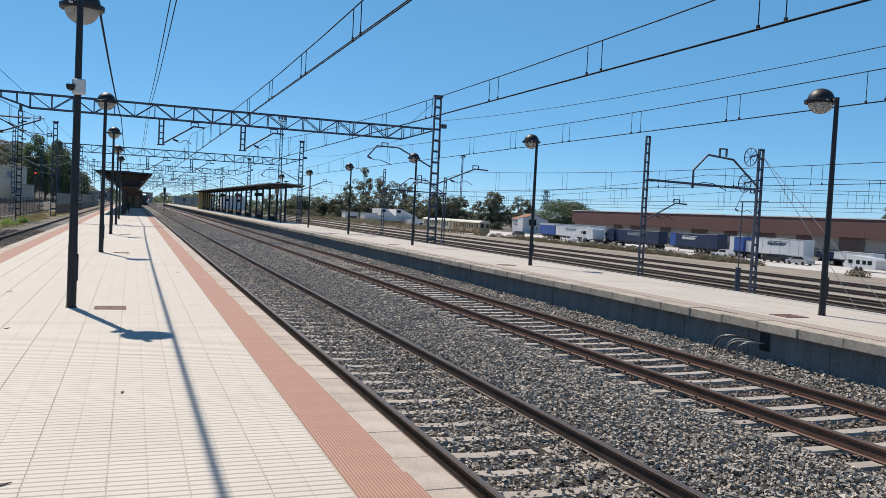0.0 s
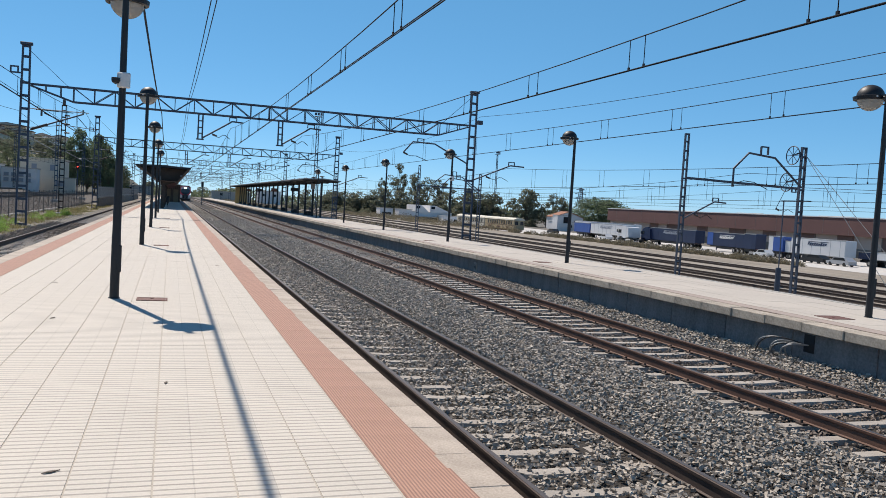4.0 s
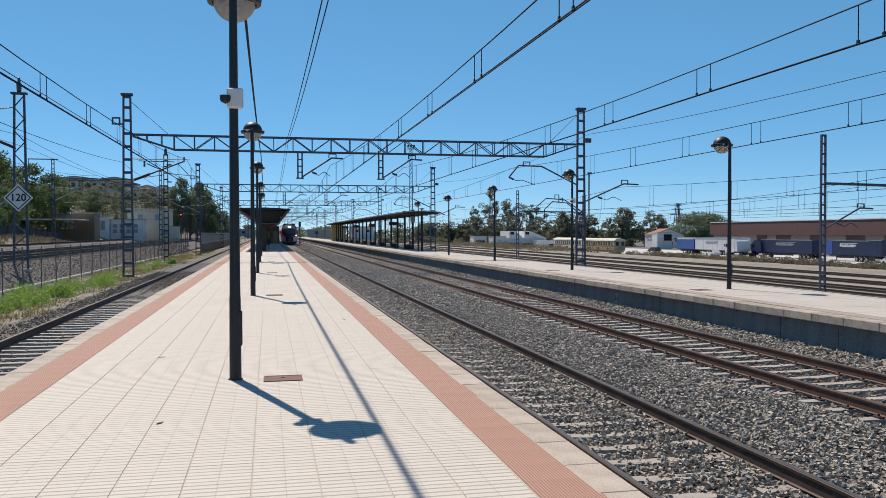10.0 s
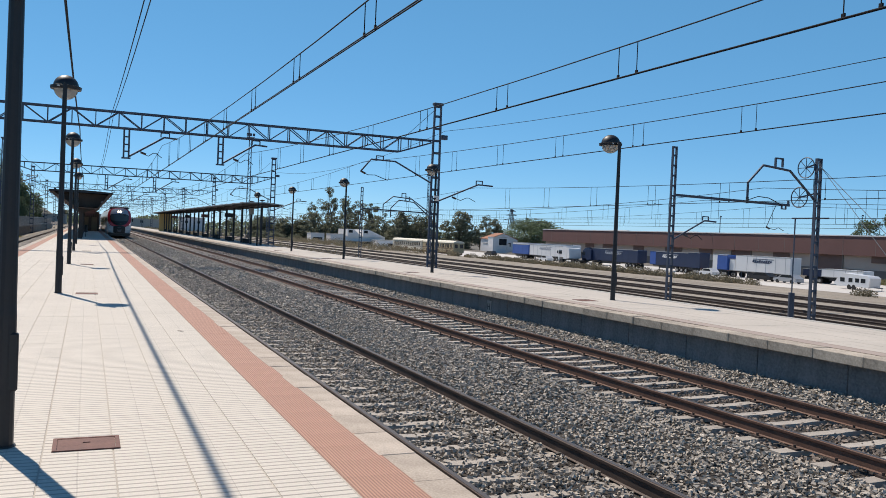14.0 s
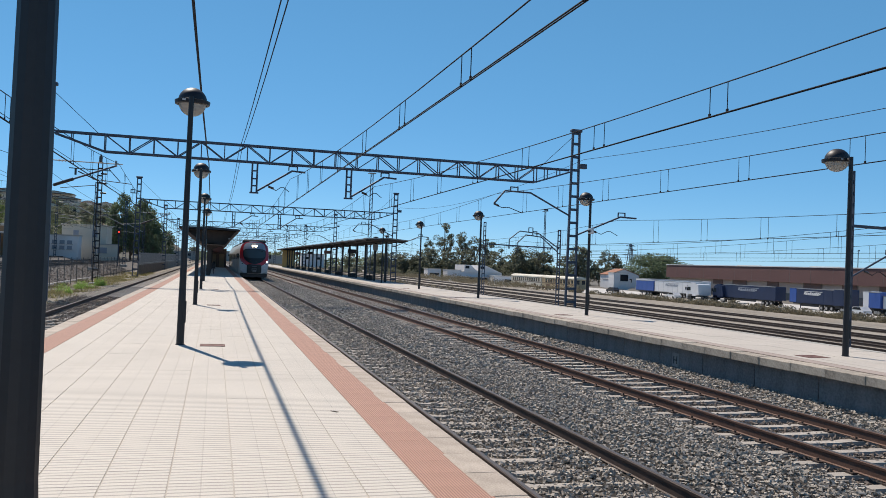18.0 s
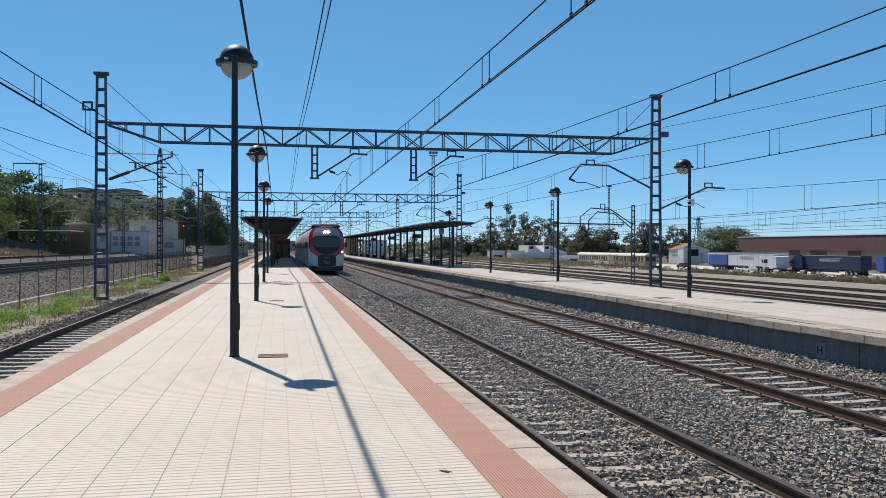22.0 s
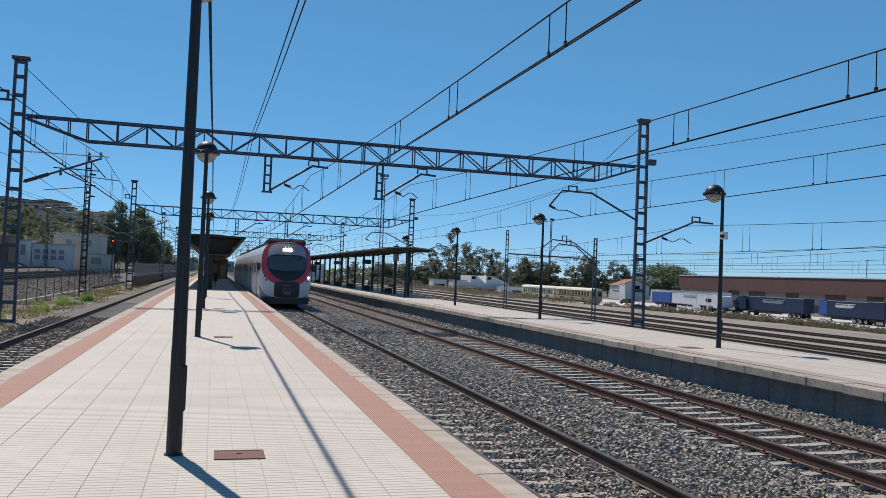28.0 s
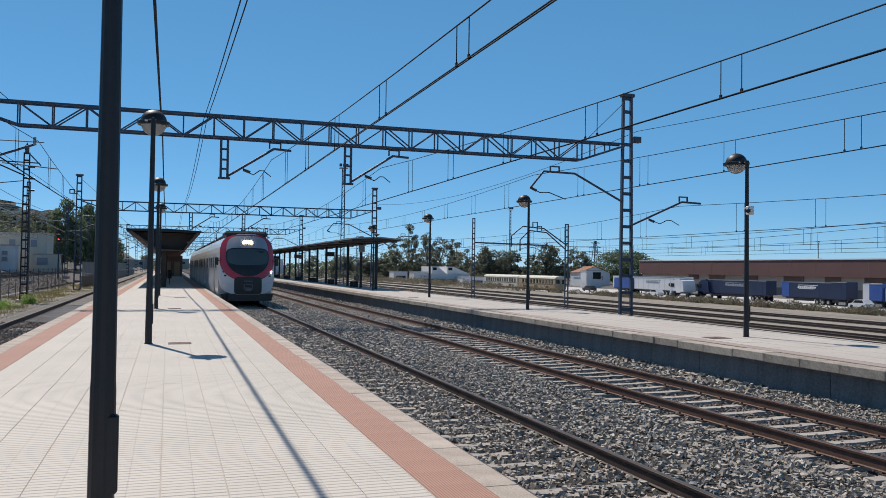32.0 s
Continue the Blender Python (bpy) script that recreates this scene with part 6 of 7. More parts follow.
for x, w, h in ((-33.2, 0.9, 0.75), (-31.9, 1.5, 0.95), (-30.4, 0.7, 0.5)):
    part("roof_unit", Mesh().box((x, 132.8, 4.9 + h / 2), (w, 0.8, h), bevel=0.03), M_WHITE, rear, "white ventilation unit on the roof")
house("store", "brown plastered store with a flat roof", -28.6, -25.6, 123, 127, 0.3, 4.8, M_TANWOOD, M_CONC)
terrace = thing("retaining_wall", "long pale retaining wall below the hillside houses", "wall")
for i in range(9):
    x, z = -45.5 - 3.4 * i, 17.1 + 0.14 * i
    part("wall_bay", Mesh().box((x, 299.5, z - 1.9), (3.36, 0.5, 3.6)), M_OLDCOPE, terrace)
    part("coping", Mesh().box((x, 299.4, z + 0.05), (3.38, 0.8, 0.3)), M_WHITE, terrace)
for x, y, w, z, h in ((-46, 303, 9, 15.5, 4.2), (-56, 305, 10, 16.0, 4.9), (-66, 303, 9, 16.4, 4.4), (-50, 316, 12, 17.0, 5.1), (-64, 318, 13, 17.5, 4.9)):
    row = house("hill_house", "wide hillside house with a dark overhanging roof", x - w, x, y, y + 7, z, z + h, M_CREAM, M_DARKTILE, [(w * u, z + h * 0.66, 1.2, 1.3) for u in (0.2, 0.5, 0.8)], ridge=0.8)
    part("eave", Mesh().box((x - w / 2, y - 0.7, z + h - 0.1), (w + 0.8, 1.6, 0.18)), M_DARKTILE, row)
rh = random.Random(21)
for row, y0 in enumerate((282, 296, 312, 330, 344, 354)):
    x = -35.0 - 1.0 * row
    while x > -72 - 22 * row:
        w, d, h = rh.uniform(5, 9), rh.uniform(6, 8), rh.uniform(2.4, 3.6)
        y = y0 + rh.uniform(-5, 5)
        z = hill_z(x - w / 2, y)
        floors = [(w * u, z + h * 0.55, 0.9, 1.2) for u in ((0.25, 0.65) if w < 9 else (0.18, 0.5, 0.8))]
        house("hill_house", "pale hillside house with a low roof", x - w, x, y, y + d, z, z + h, rh.choice([M_WHITE, M_WHITE, M_CREAM]), rh.choice([M_ROOFTILE, M_ROOFTILE, M_CONC]), floors, ridge=rh.choice([0, 0.9, 1.3]))
        x -= w + rh.choice([0.4, 1.5, 5.0])
for i in range(84):
    y = rh.uniform(160, 300)
    x = -35 - rh.uniform(0, 90) * (y / 330)
    plant(rh.choice(T_DARK if y < 220 else T_FAR), x, y, hill_z(x, y) - 0.3, rh.uniform(0.28, 0.56), rh.uniform(0, 360), 1.5)
for x, y, s, w in ((-29.5, 178, 0.5, 1.2), (-32.5, 184, 0.6, 1.2), (-36.0, 180, 0.62, 1.2), (-39.5, 188, 0.58, 1.2), (-43.0, 182, 0.6, 1.2), (-46.5, 190, 0.58, 1.3), (-34.0, 206, 0.5, 1.3), (-39.0, 214, 0.45, 1.3), (-29.8, 200, 0.5, 1.2), (-45.0, 216, 0.45, 1.3), (-50.0, 206, 0.5, 1.3)):
    plant(rh.choice(T_DARK), x, y, hill_z(x, y) - 0.4, s, rh.uniform(0, 360), w)
for i in range(34):
    y = rh.uniform(225, 297)
    x = -33 - rh.uniform(0, 1) ** 0.8 * 48 * (y / 300)
    plant(rh.choice(T_FAR + T_DARK), x, y, hill_z(x, y) - 0.4, rh.uniform(0.3, 0.5), rh.uniform(0, 360), rh.uniform(1.2, 1.8))
for i in range(16):
    x = -40 - rh.uniform(0, 80)
    plant(rh.choice(T_FAR), x, 362 + rh.uniform(0, 8), hill_z(x, 364), rh.uniform(0.3, 0.5), rh.uniform(0, 360), 1.3)


shrubs = []
for i in range(420):
    y = rh.uniform(100, 330)
    x = -30 - rh.uniform(0, 70) * (y / 330)
    shrubs.append((x, y, hill_z(x, y) - 0.2, rh.uniform(0.6, 1.7)))
bushes("hill_scrub", "dark green scrub covering the slope behind the upper tracks", M_LEAF, shrubs, 1.7, 130, 12, 1.5, 0.16)


# ---- vehicles in the lorry yard ----
def wheel_mesh():
    return Mesh().tube((-0.15, 0, 0), (0.15, 0, 0), 0.5, 16).done("wheel")


WHEEL = wheel_mesh()
WHEEL.materials.append(M_TYRE)
ROAD = -3.90


def wheels(parent, x, ys, r=1.0, z=-2.17):
    for y in ys:
        for s in (-1, 1):
            w = part("wheel", WHEEL, None, parent, at=Matrix.LocRotScale((x + s * 1.05, y, z + 0.5 * r), None, (1, r, r)))
            part("rim", Mesh().tube((s * 0.1, 0, 0), (s * 0.17, 0, 0), 0.27, 10), M_GALVLIGHT, w)


def trailer(x, y0, y1, cover, label, bars=None, top=1.75, doors=None):
    """Parked box trailer seen from the side, the rear at y0."""
    t = thing("lorry_trailer", label, "trailer", "parked lorries", at=(0, 0, ROAD + 2.17))
    part("box", Mesh().box((x + 1.25, (y0 + y1) / 2, (top - 0.95) / 2), (2.5, y1 - y0, top + 0.95), bevel=0.05), cover, t)
    part("chassis", Mesh().box((x + 1.25, (y0 + y1) / 2, -1.1), (1.2, y1 - y0 - 0.5, 0.28)), M_TRBLACK, t)
    part("side_guard", Mesh().box((x + 0.1, (y0 + y1) / 2 + 0.8, -1.35), (0.06, (y1 - y0) * 0.4, 0.4)), M_TRBLACK, t)
    for z in (top - 0.05, -0.93):
        part("frame_edge", Mesh().box((x + 0.02, (y0 + y1) / 2, z), (0.1, y1 - y0, 0.12)), M_GALVLIGHT if cover is M_VEHWHITE or z > 0 else M_NAVY, t)
    k = min(1.0, (y1 - y0) / 9.0)
    wheels(t, x + 1.25, [y0 + 1.3 * k, y0 + 2.6 * k, y0 + 3.9 * k])
    if bars:
        c = (y0 + y1) / 2
        w = (y1 - y0) * 0.36
        for i in range(9):
            a, hh = c + w * (0.5 - 0.11 * i), 0.42 - 0.05 * (i % 3)
            part("lettering", Mesh().prism([(a, top - 1.12), (a - w * 0.085, top - 1.12), (a - w * 0.085 - 0.2, top - 1.12 + hh), (a - 0.2, top - 1.12 + hh)], x - 0.03, x - 0.005, "x"), bars, t)
        for dz, sh, k in ((-0.6, -0.25, 1.05), (-1.24, 0.1, 0.8)):
            part("lettering_bar", Mesh().prism([(c + sh + w * k / 2, top + dz), (c + sh - w * k / 2, top + dz), (c + sh - w * k / 2 - 0.1, top + dz + 0.1), (c + sh + w * k / 2 - 0.1, top + dz + 0.1)], x - 0.03, x - 0.005, "x"), bars, t)
    for k in range(int((y1 - y0) / 2.2)):
        part("side_post", Mesh().box((x - 0.004, y0 + 1.1 + 2.2 * k, (top - 0.95) / 2), (0.016, 0.07, top + 0.8)), M_GREYPAINT if cover is M_VEHWHITE else cover, t)
    part("landing_leg", Mesh().box((x + 0.5, y1 - 2.6, -1.55), (0.14, 0.16, 1.0)), M_GALV, t)
    part("rear_light", Mesh().box((x + 0.35, y0 - 0.03, -1.0), (0.4, 0.06, 0.14)), M_BRICKRED, t)
    if doors:
        part("end_panel", Mesh().box((x - 0.01, doors[0], (top - 0.95) / 2), (0.04, doors[1], top + 0.9)), M_BLUE, t, "blue end panel")
    return t


def tractor(x, y0, colour, label, s=1, size=1.0):
    """Cab over tractor unit; s: the way it points along the line."""
    t = thing("lorry_tractor", label, "lorry", "parked lorries", at=pose(x + 1.25, y0, ROAD + 2.17, 0, 0, 0 if s > 0 else 180))
    t.scale = (size, size, 1.08)
    part("cab", Mesh().prism([(-0.6, -1.1), (0.4, -1.1), (0.55, -0.75), (1.75, -0.75), (1.9, -1.25), (2.2, -1.25), (2.28, -0.2), (1.95, 0.85), (1.5, 1.35), (0.6, 1.62), (-0.6, 1.7)], -1.22, 1.22, "x"), colour, t)
    part("fairing", Mesh().prism([(-1.5, -0.9), (-0.62, -0.9), (-0.62, 1.5), (-1.2, 1.3)], -1.2, 1.2, "x"), colour, t)
    part("fuel_tank", Mesh().tube((-1.0, -2.2, -1.55), (-1.0, -0.7, -1.55), 0.32, 12), M_GALVLIGHT, t)
    part("sun_visor", Mesh().box((0, 2.08, 0.98), (2.2, 0.3, 0.1)), M_TRBLACK, t)
    part("grille", Mesh().box((0, 2.27, -0.7), (1.9, 0.06, 0.7)), M_TRBLACK, t)
    for k in (-1.235, 1.235):
        part("side_window", Mesh().prism([(0.95, 0.0), (2.02, 0.0), (1.9, 0.75), (0.95, 0.75)], k - 0.02, k + 0.02, "x"), M_GLASS, t)
    part("windscreen", Mesh().beam((0, 2.26, -0.1), (0, 2.03, 0.9), 2.2, 0.04, up=(0, 1, 0)), M_GLASS, t)
    part("bumper", Mesh().box((0, 2.2, -1.45), (2.4, 0.35, 0.5), bevel=0.05), M_TRGREY, t)
    part("chassis", Mesh().box((0, -1.2, -1.35), (1.1, 5.6, 0.3)), M_TRBLACK, t)
    for y in (1.2, -2.2):
        for k in (-1, 1):
            part("wheel", WHEEL, None, t, at=(k * 1.05, y, -1.67))
    part("mirror", Mesh().box((-1.4, 2.1, 0.4), (0.2, 0.12, 0.6)).box((1.4, 2.1, 0.4), (0.2, 0.12, 0.6)), M_TRBLACK, t)
    return t


def car(x, y, colour, label, length=4.2):
    t = thing("car", label, "car", "parked cars", at=pose(x, y, ROAD))
    k = length / 4.2
    part("body", Mesh().prism([(-2.1 * k, 0.3), (2.1 * k, 0.3), (2.1 * k, 0.75), (1.2 * k, 0.92), (0.6 * k, 1.42), (-1.2 * k, 1.45), (-1.9 * k, 0.95), (-2.1 * k, 0.85)], -0.86, 0.86, "x"), colour, t)
    for s in (-0.87, 0.87):
        part("side_window", Mesh().prism([(-1.5 * k, 0.95), (0.95 * k, 0.95), (0.5 * k, 1.36), (-1.15 * k, 1.38)], s - 0.012, s + 0.012, "x"), M_GLASS, t)
    for yy in (-1.3 * k, 1.3 * k):
        for s in (-0.78, 0.78):
            part("wheel", WHEEL, None, t, at=Matrix.LocRotScale((s, yy, 0.31), None, (0.7, 0.62, 0.62)))
    return t


X = 110.0
trailer(X, 168.2, 184.6, M_VEHWHITE, "white box trailer with grey lettering bars parked on the road", M_GREYPAINT, 1.80)
trailer(X + 4.0, 169.5, 201.5, M_VEHWHITE, "long white trailer parked behind another one", None, 2.15)
trailer(X - 0.2, 184.8, 193.8, M_BLUE, "blue fronted swap body beside a white trailer", None, 1.70)
tractor(X - 3.2, 161.2, M_VEHWHITE, "white lorry tractor with a high roof", 1, 1.35)
trailer(X, 137.6, 155.6, M_NAVY, "navy curtain trailer with pale lettering bars", M_GREYPAINT, 1.83)
tractor(X - 0.6, 156.0, M_NAVY, "dark blue lorry tractor coupled to a curtain trailer", 1)
trailer(X, 120.8, 133.4, M_NAVY, "navy curtain trailer with a blue end and white lettering bars", M_SIGNW, 1.83, (132.4, 1.9))
trailer(X - 0.8, 117.2, 120.6, M_NAVY, "short navy container trailer with a white top edge", None, 2.0)
trailer(X + 0.3, 113.2, 114.9, M_VEHWHITE, "white refrigerated container on a stand", None, 1.92)
trailer(X - 0.3, 110.4, 113.0, M_BLUE, "short blue container trailer", None, 1.85)
trailer(X, 95.8, 108.6, M_VEHWHITE, "white box trailer with dark lettering bars", M_NAVY, 1.95)
trailer(X + 0.1, 108.8, 110.2, M_VEHWHITE, "small white steel container", None, 1.2)
car(106.0, 98.1, M_TRBLACK, "black parked car beside a white trailer", 5.2)
car(106.0, 92.4, M_TRGREY, "silver parked car beside a white trailer", 4.8)
car(106.5, 111.5, M_VEHWHITE, "small white parked car by the lorries", 3.6)
car(105.6, 168.4, M_VEHWHITE, "small white parked van by the lorry cab", 3.9)
car(108.0, 203.5, M_TRBLACK, "dark parked car at the road end", 4.8)
trailer(114.0, 92.7, 96.8, M_NAVY, "small dark blue steel container", None, 0.25)
trailer(113.5, 84.5, 92.5, M_VEHWHITE, "flat low white trailer", None, 0.4)


def caravan():
    t = thing("caravan", "white caravan with small windows standing on the yard", "caravan", at=pose(105.4, 78.9, ROAD))
    t.scale = (1.1, 1.12, 1.22)
    part("body", Mesh().prism([(-2.6, 0.35), (2.3, 0.35), (2.75, 0.7), (1.7, 1.95), (-2.3, 1.75), (-2.7, 1.5)], -1.05, 1.05, "x"), M_VEHWHITE, t)
    for y, w in ((1.45, 0.7), (0.2, 0.6), (-0.8, 0.6), (-1.7, 0.7)):
        part("window", Mesh().box((-1.06, y, 1.15), (0.03, w, 0.5), bevel=0.008), M_GLASS, t, "dark window")
    for y in (-0.3, 0.4):
        part("wheel", WHEEL, None, t, at=Matrix.LocRotScale((-0.95, y, 0.3), None, (0.7, 0.6, 0.6)))
    part("drawbar", Mesh().beam((0, -2.6, 0.4), (0, -3.8, 0.4), 0.1), M_GALV, t)
    part("jockey_wheel", Mesh().tube((0, -3.7, 0.0), (0, -3.7, 0.5), 0.05, 6), M_GALV, t)
    return t


caravan()
mach = thing("generator", "orange yellow generator on a small trailer", "machine", at=(103.5, 70.2, ROAD))
mach.scale = (1.25, 1.05, 1.5)
part("housing", Mesh().box((0, 0, 1.15), (1.4, 1.9, 1.1), bevel=0.06), M_ORANGE, mach)
part("chassis", Mesh().box((0, 0, 0.5), (1.2, 2.0, 0.2)), M_TRBLACK, mach)
part("exhaust", Mesh().tube((0.2, 0.3, 1.7), (0.2, 0.3, 2.0), 0.06, 8), M_GALV, mach)
for s in (-1, 1):
    part("wheel", WHEEL, None, mach, at=Matrix.LocRotScale((s * 0.6, 0, 0.3), None, (0.6, 0.6, 0.6)))
tk = trailer(99.3, 61.5, 64.8, M_VEHWHITE, "short white lorry body with a blue slanted stripe", None, 1.55)
part("blue_stripe", Mesh().prism([(64.78, -0.93), (63.9, -0.93), (62.7, 1.5), (64.78, 1.5)], 99.26, 99.3, "x"), M_NAVY, tk, "dark blue slanted panel")
part("grille", Mesh().box((100.5, 61.46, 0.3), (1.4, 0.06, 1.6)), M_TRGREY, tk)
trailer(104.9, 69.8, 71.6, M_VEHWHITE, "plain white steel container body", None, 1.75)


# ---- old railcars in the yard ----
def old_coach(y0, y1, x, paint, label):
    t = thing("old_railcar", label, "railcar", "derelict railcars")
    z, c = -3.38, (y0 + y1) / 2
    part("body", Mesh().box((x, c, z + 2.0), (2.8, y1 - y0, 2.3), bevel=0.14), paint, t)
    part("roof", Mesh().prism([(x - 1.46, z + 3.14), (x + 1.46, z + 3.14), (x + 1.3, z + 3.45), (x + 0.7, z + 3.68), (x, z + 3.75), (x - 0.7, z + 3.68), (x - 1.3, z + 3.45)], y0 - 0.12, y1 + 0.12), M_TRAMCREAM, t, "faded curved roof")
    part("waist_rail", Mesh().box((x - 1.41, c, z + 1.86), (0.04, y1 - y0 - 0.3, 0.09)), M_RUST, t, "rusty strip below the windows")
    for k in range(3):
        part("rust_patch", Mesh().box((x - 1.405, y0 + (y1 - y0) * (0.2 + 0.3 * k), z + 1.25), (0.02, 1.3 + 0.5 * k, 0.55)), M_RUST, t, "rust streaked lower panel")
    n = int((y1 - y0 - 2) / 1.5)
    for i in range(n):
        w = part("window", Mesh().box((x - 1.40, y0 + 1.6 + i * 1.5, z + 2.45), (0.05, 0.95, 0.85)), M_GLASS, t, "dark open window")
        part("window_frame", Mesh().box((x - 1.43, y0 + 1.6 + i * 1.5, z + 2.45), (0.03, 0.07, 0.85)), M_TRAMCREAM, w)
    for k in (-0.7, 0.7):
        part("end_window", Mesh().box((x + k, y0 - 0.01, z + 2.45), (0.8, 0.05, 0.9)), M_GLASS, t)
    part("underframe", Mesh().box((x, c, z + 0.62), (2.2, y1 - y0 - 0.6, 0.35)), M_RUST, t)
    for yy in (y0 + 2, y0 + 4, y1 - 4, y1 - 2):
        for s in (-0.87, 0.87):
            part("wheel", WHEEL, None, t, at=Matrix.LocRotScale((x + s, yy, z + 0.42), None, (0.4, 0.84, 0.84)))
    return t


track("siding", 81.0, -3.42, M_RUST, "rusty siding under the old railcars", y0=150.0, y1=300.0, near_to=150.0, far_to=230)
old_coach(167.3, 186.6, 81.0, M_TRAMYEL, "derelict ochre railcar with peeling paint on the siding")
old_coach(187.2, 208.8, 81.0, M_TRAMCREAM, "derelict cream railcar with open windows on the siding")


# ---- masts ----
def mast(x, y, z0, z1, label, w=0.36, gap=0.34, steel=None, along="x"):
    t = thing("catenary_mast", label, "mast", "overhead masts")
    lattice_post(t, "post", x, y, z0, z1, gap, along, steel, 0.8, 0.6, 0.07, single=y < 75)
    part("footing", Mesh().box((x, y, z0 + 0.05), (0.9, 0.9, 0.35), bevel=0.03), M_CONC, t)
    return t




def beam_arm(m, x, y, z, reach):
    """Long level arm across the goods tracks with a hanging bracket at its end."""
    a = part("beam", Mesh().beam((x + 0.1, y, z), (x + reach, y, z - 0.15), 0.12, 0.16), M_GALV, m)
    part("bracket", Mesh().box((x + reach - 0.1, y, z + 0.02), (0.12, 0.1, 0.34)).box((x + reach - 0.5, y, z - 0.42), (0.42, 0.1, 0.07)).box((x + reach - 0.68, y, z - 0.26), (0.07, 0.1, 0.34)).box((x + reach - 0.32, y, z - 0.26), (0.07, 0.1, 0.34)), M_GALV, a)
    part("strut", Mesh().tube((x + reach - 1.2, y, z - 0.2), (x + reach - 2.0, y, z - 1.75), 0.022, 6), M_WIRE, a)
    part("steady_arm", Mesh().pipe([(x + reach - 2.0, y, z - 1.75), (x + reach - 1.2, y, z - 1.85), (x + reach - 0.9, y, z - 1.7), (x + reach - 0.4, y, z - 1.9)], 0.02, 6), M_WIRE, a)
    part("insulator", Mesh().tube((x + reach - 1.96, y, z - 1.68), (x + reach - 1.7, y, z - 1.82), 0.06, 8), M_INSUL, a)


def arch_arm(m, x, y, z, reach):
    """Bent tube arm reaching back over the low track."""
    a = part("arch_arm", Mesh().pipe([(x, y, z), (x - reach * 0.42, y, z + 1.5), (x - reach * 0.8, y, z + 1.65), (x - reach, y, z + 0.75), (x - reach, y, z - 0.1)], 0.06, 8), M_GALV, m)
    k = x - reach * 0.58
    part("bracket", Mesh().box((k, y, z + 2.05), (0.5, 0.1, 0.07)).box((k - 0.23, y, z + 1.84), (0.07, 0.1, 0.42)).box((k + 0.23, y, z + 1.84), (0.07, 0.1, 0.42)), M_GALV, a)
    part("insulator", Mesh().tube((x - reach, y, z + 0.05), (x - reach, y, z - 0.25), 0.07, 8), M_INSUL, a)
    part("steady_arm", Mesh().pipe([(x - reach, y, z - 0.1), (x - reach * 0.85, y, z + 0.12), (x - reach * 0.7, y, z + 0.08), (x - reach * 0.5, y, z - 0.25)], 0.022, 6), M_WIRE, a)


m1 = mast(34.3, 34.6, -2.3, 7.85, "slim lattice mast with a long level arm in the goods yard")
beam_arm(m1, 34.3, 34.6, 4.8, 9.9)
cantilever(m1, 34.5, 34.6, 2.0, 1, 3.4, False)
m2 = mast(34.2, 23.4, -2.3, 6.3, "lattice mast with tensioning wheel in the goods yard")
arch_arm(m2, 34.2, 23.4, 4.05, 4.6)
m3 = mast(34.2, 97.8, -2.3, 7.6, "slim lattice mast with a long level arm in the goods yard")
beam_arm(m3, 34.2, 97.8, 4.75, 9.6)
m4 = mast(35.4, 76.6, -2.3, 5.95, "lattice mast with a bent double arm in the goods yard")
arch_arm(m4, 35.4, 76.6, 3.95, 5.6)
arch_arm(m4, 35.4, 76.9, 3.6, 4.6)
for yc, zc in ((23.95, 5.85), (24.3, 4.35)):
    wh = Mesh()
    wh.pipe([(33.95, yc + 0.52 * math.cos(a), zc + 0.52 * math.sin(a)) for a in [2 * math.pi * i / 24 for i in range(25)]], 0.03, 5)
    wh = part("tension_wheel", wh, M_GALV, m2, "spoked tensioning wheel")
    for i in range(4):
        a = math.pi * i / 4
        part("spoke", Mesh().tube((33.95, yc + 0.5 * math.cos(a), zc + 0.5 * math.sin(a)), (33.95, yc - 0.5 * math.cos(a), zc - 0.5 * math.sin(a)), 0.018, 5), M_GALV, wh)
    part("axle_arm", Mesh().beam((33.95, yc, zc), (34.15, 23.4, zc + 0.2), 0.07), M_GALV, wh)
part("weights", Mesh().tube((34.5, 25.0, -0.6), (34.5, 25.0, -2.0), 0.16, 10), M_GALV, m2, "stack of counterweights")
part("weight_guide", Mesh().beam((34.5, 25.0, -2.2), (34.5, 25.0, 3.3), 0.05).beam((34.5, 22.9, 3.3), (34.5, 25.2, 3.3), 0.07), M_GALV, m2)
for y in (17.5, 19.5):
    part("guy_wire", Mesh().tube((34.2, 23.3, 5.9), (34.4, y - 3.4, -2.2), 0.016, 5), M_GALVLIGHT, m2, "pale slanting guy wire")
for y, k in ((160, 0), (222, 0)):
    mm = mast(34.3, y, -2.3, 7.6, "slim lattice mast in the goods yard")
    cantilever(mm, 34.5, y, 2.8, 1, 3.0, True)
# side and upper tracks
s120 = thing("catenary_mast", "lattice mast with zigzag lacing beside the upper tracks", "mast", "overhead masts")
sx = -13.66
for s in (-1, 1):
    part("upright", Mesh().beam((sx + 0.38 * s, 41.3, -0.7), (sx + 0.26 * s, 41.3, 9.82), 0.09, 0.12), M_GALV, s120)
for i in range(15):
    k = 1 if i % 2 else -1
    za, zb = -0.3 + 0.67 * i, -0.3 + 0.67 * (i + 1)
    w = 0.38 - 0.12 * i / 15
    part("brace", Mesh().beam((sx + w * k, 41.25, za), (sx - w * k, 41.25, zb), 0.055), M_GALV, s120)
part("cap", Mesh().box((sx, 41.3, 9.88), (0.86, 0.4, 0.12), bevel=0.02), M_GALV, s120)
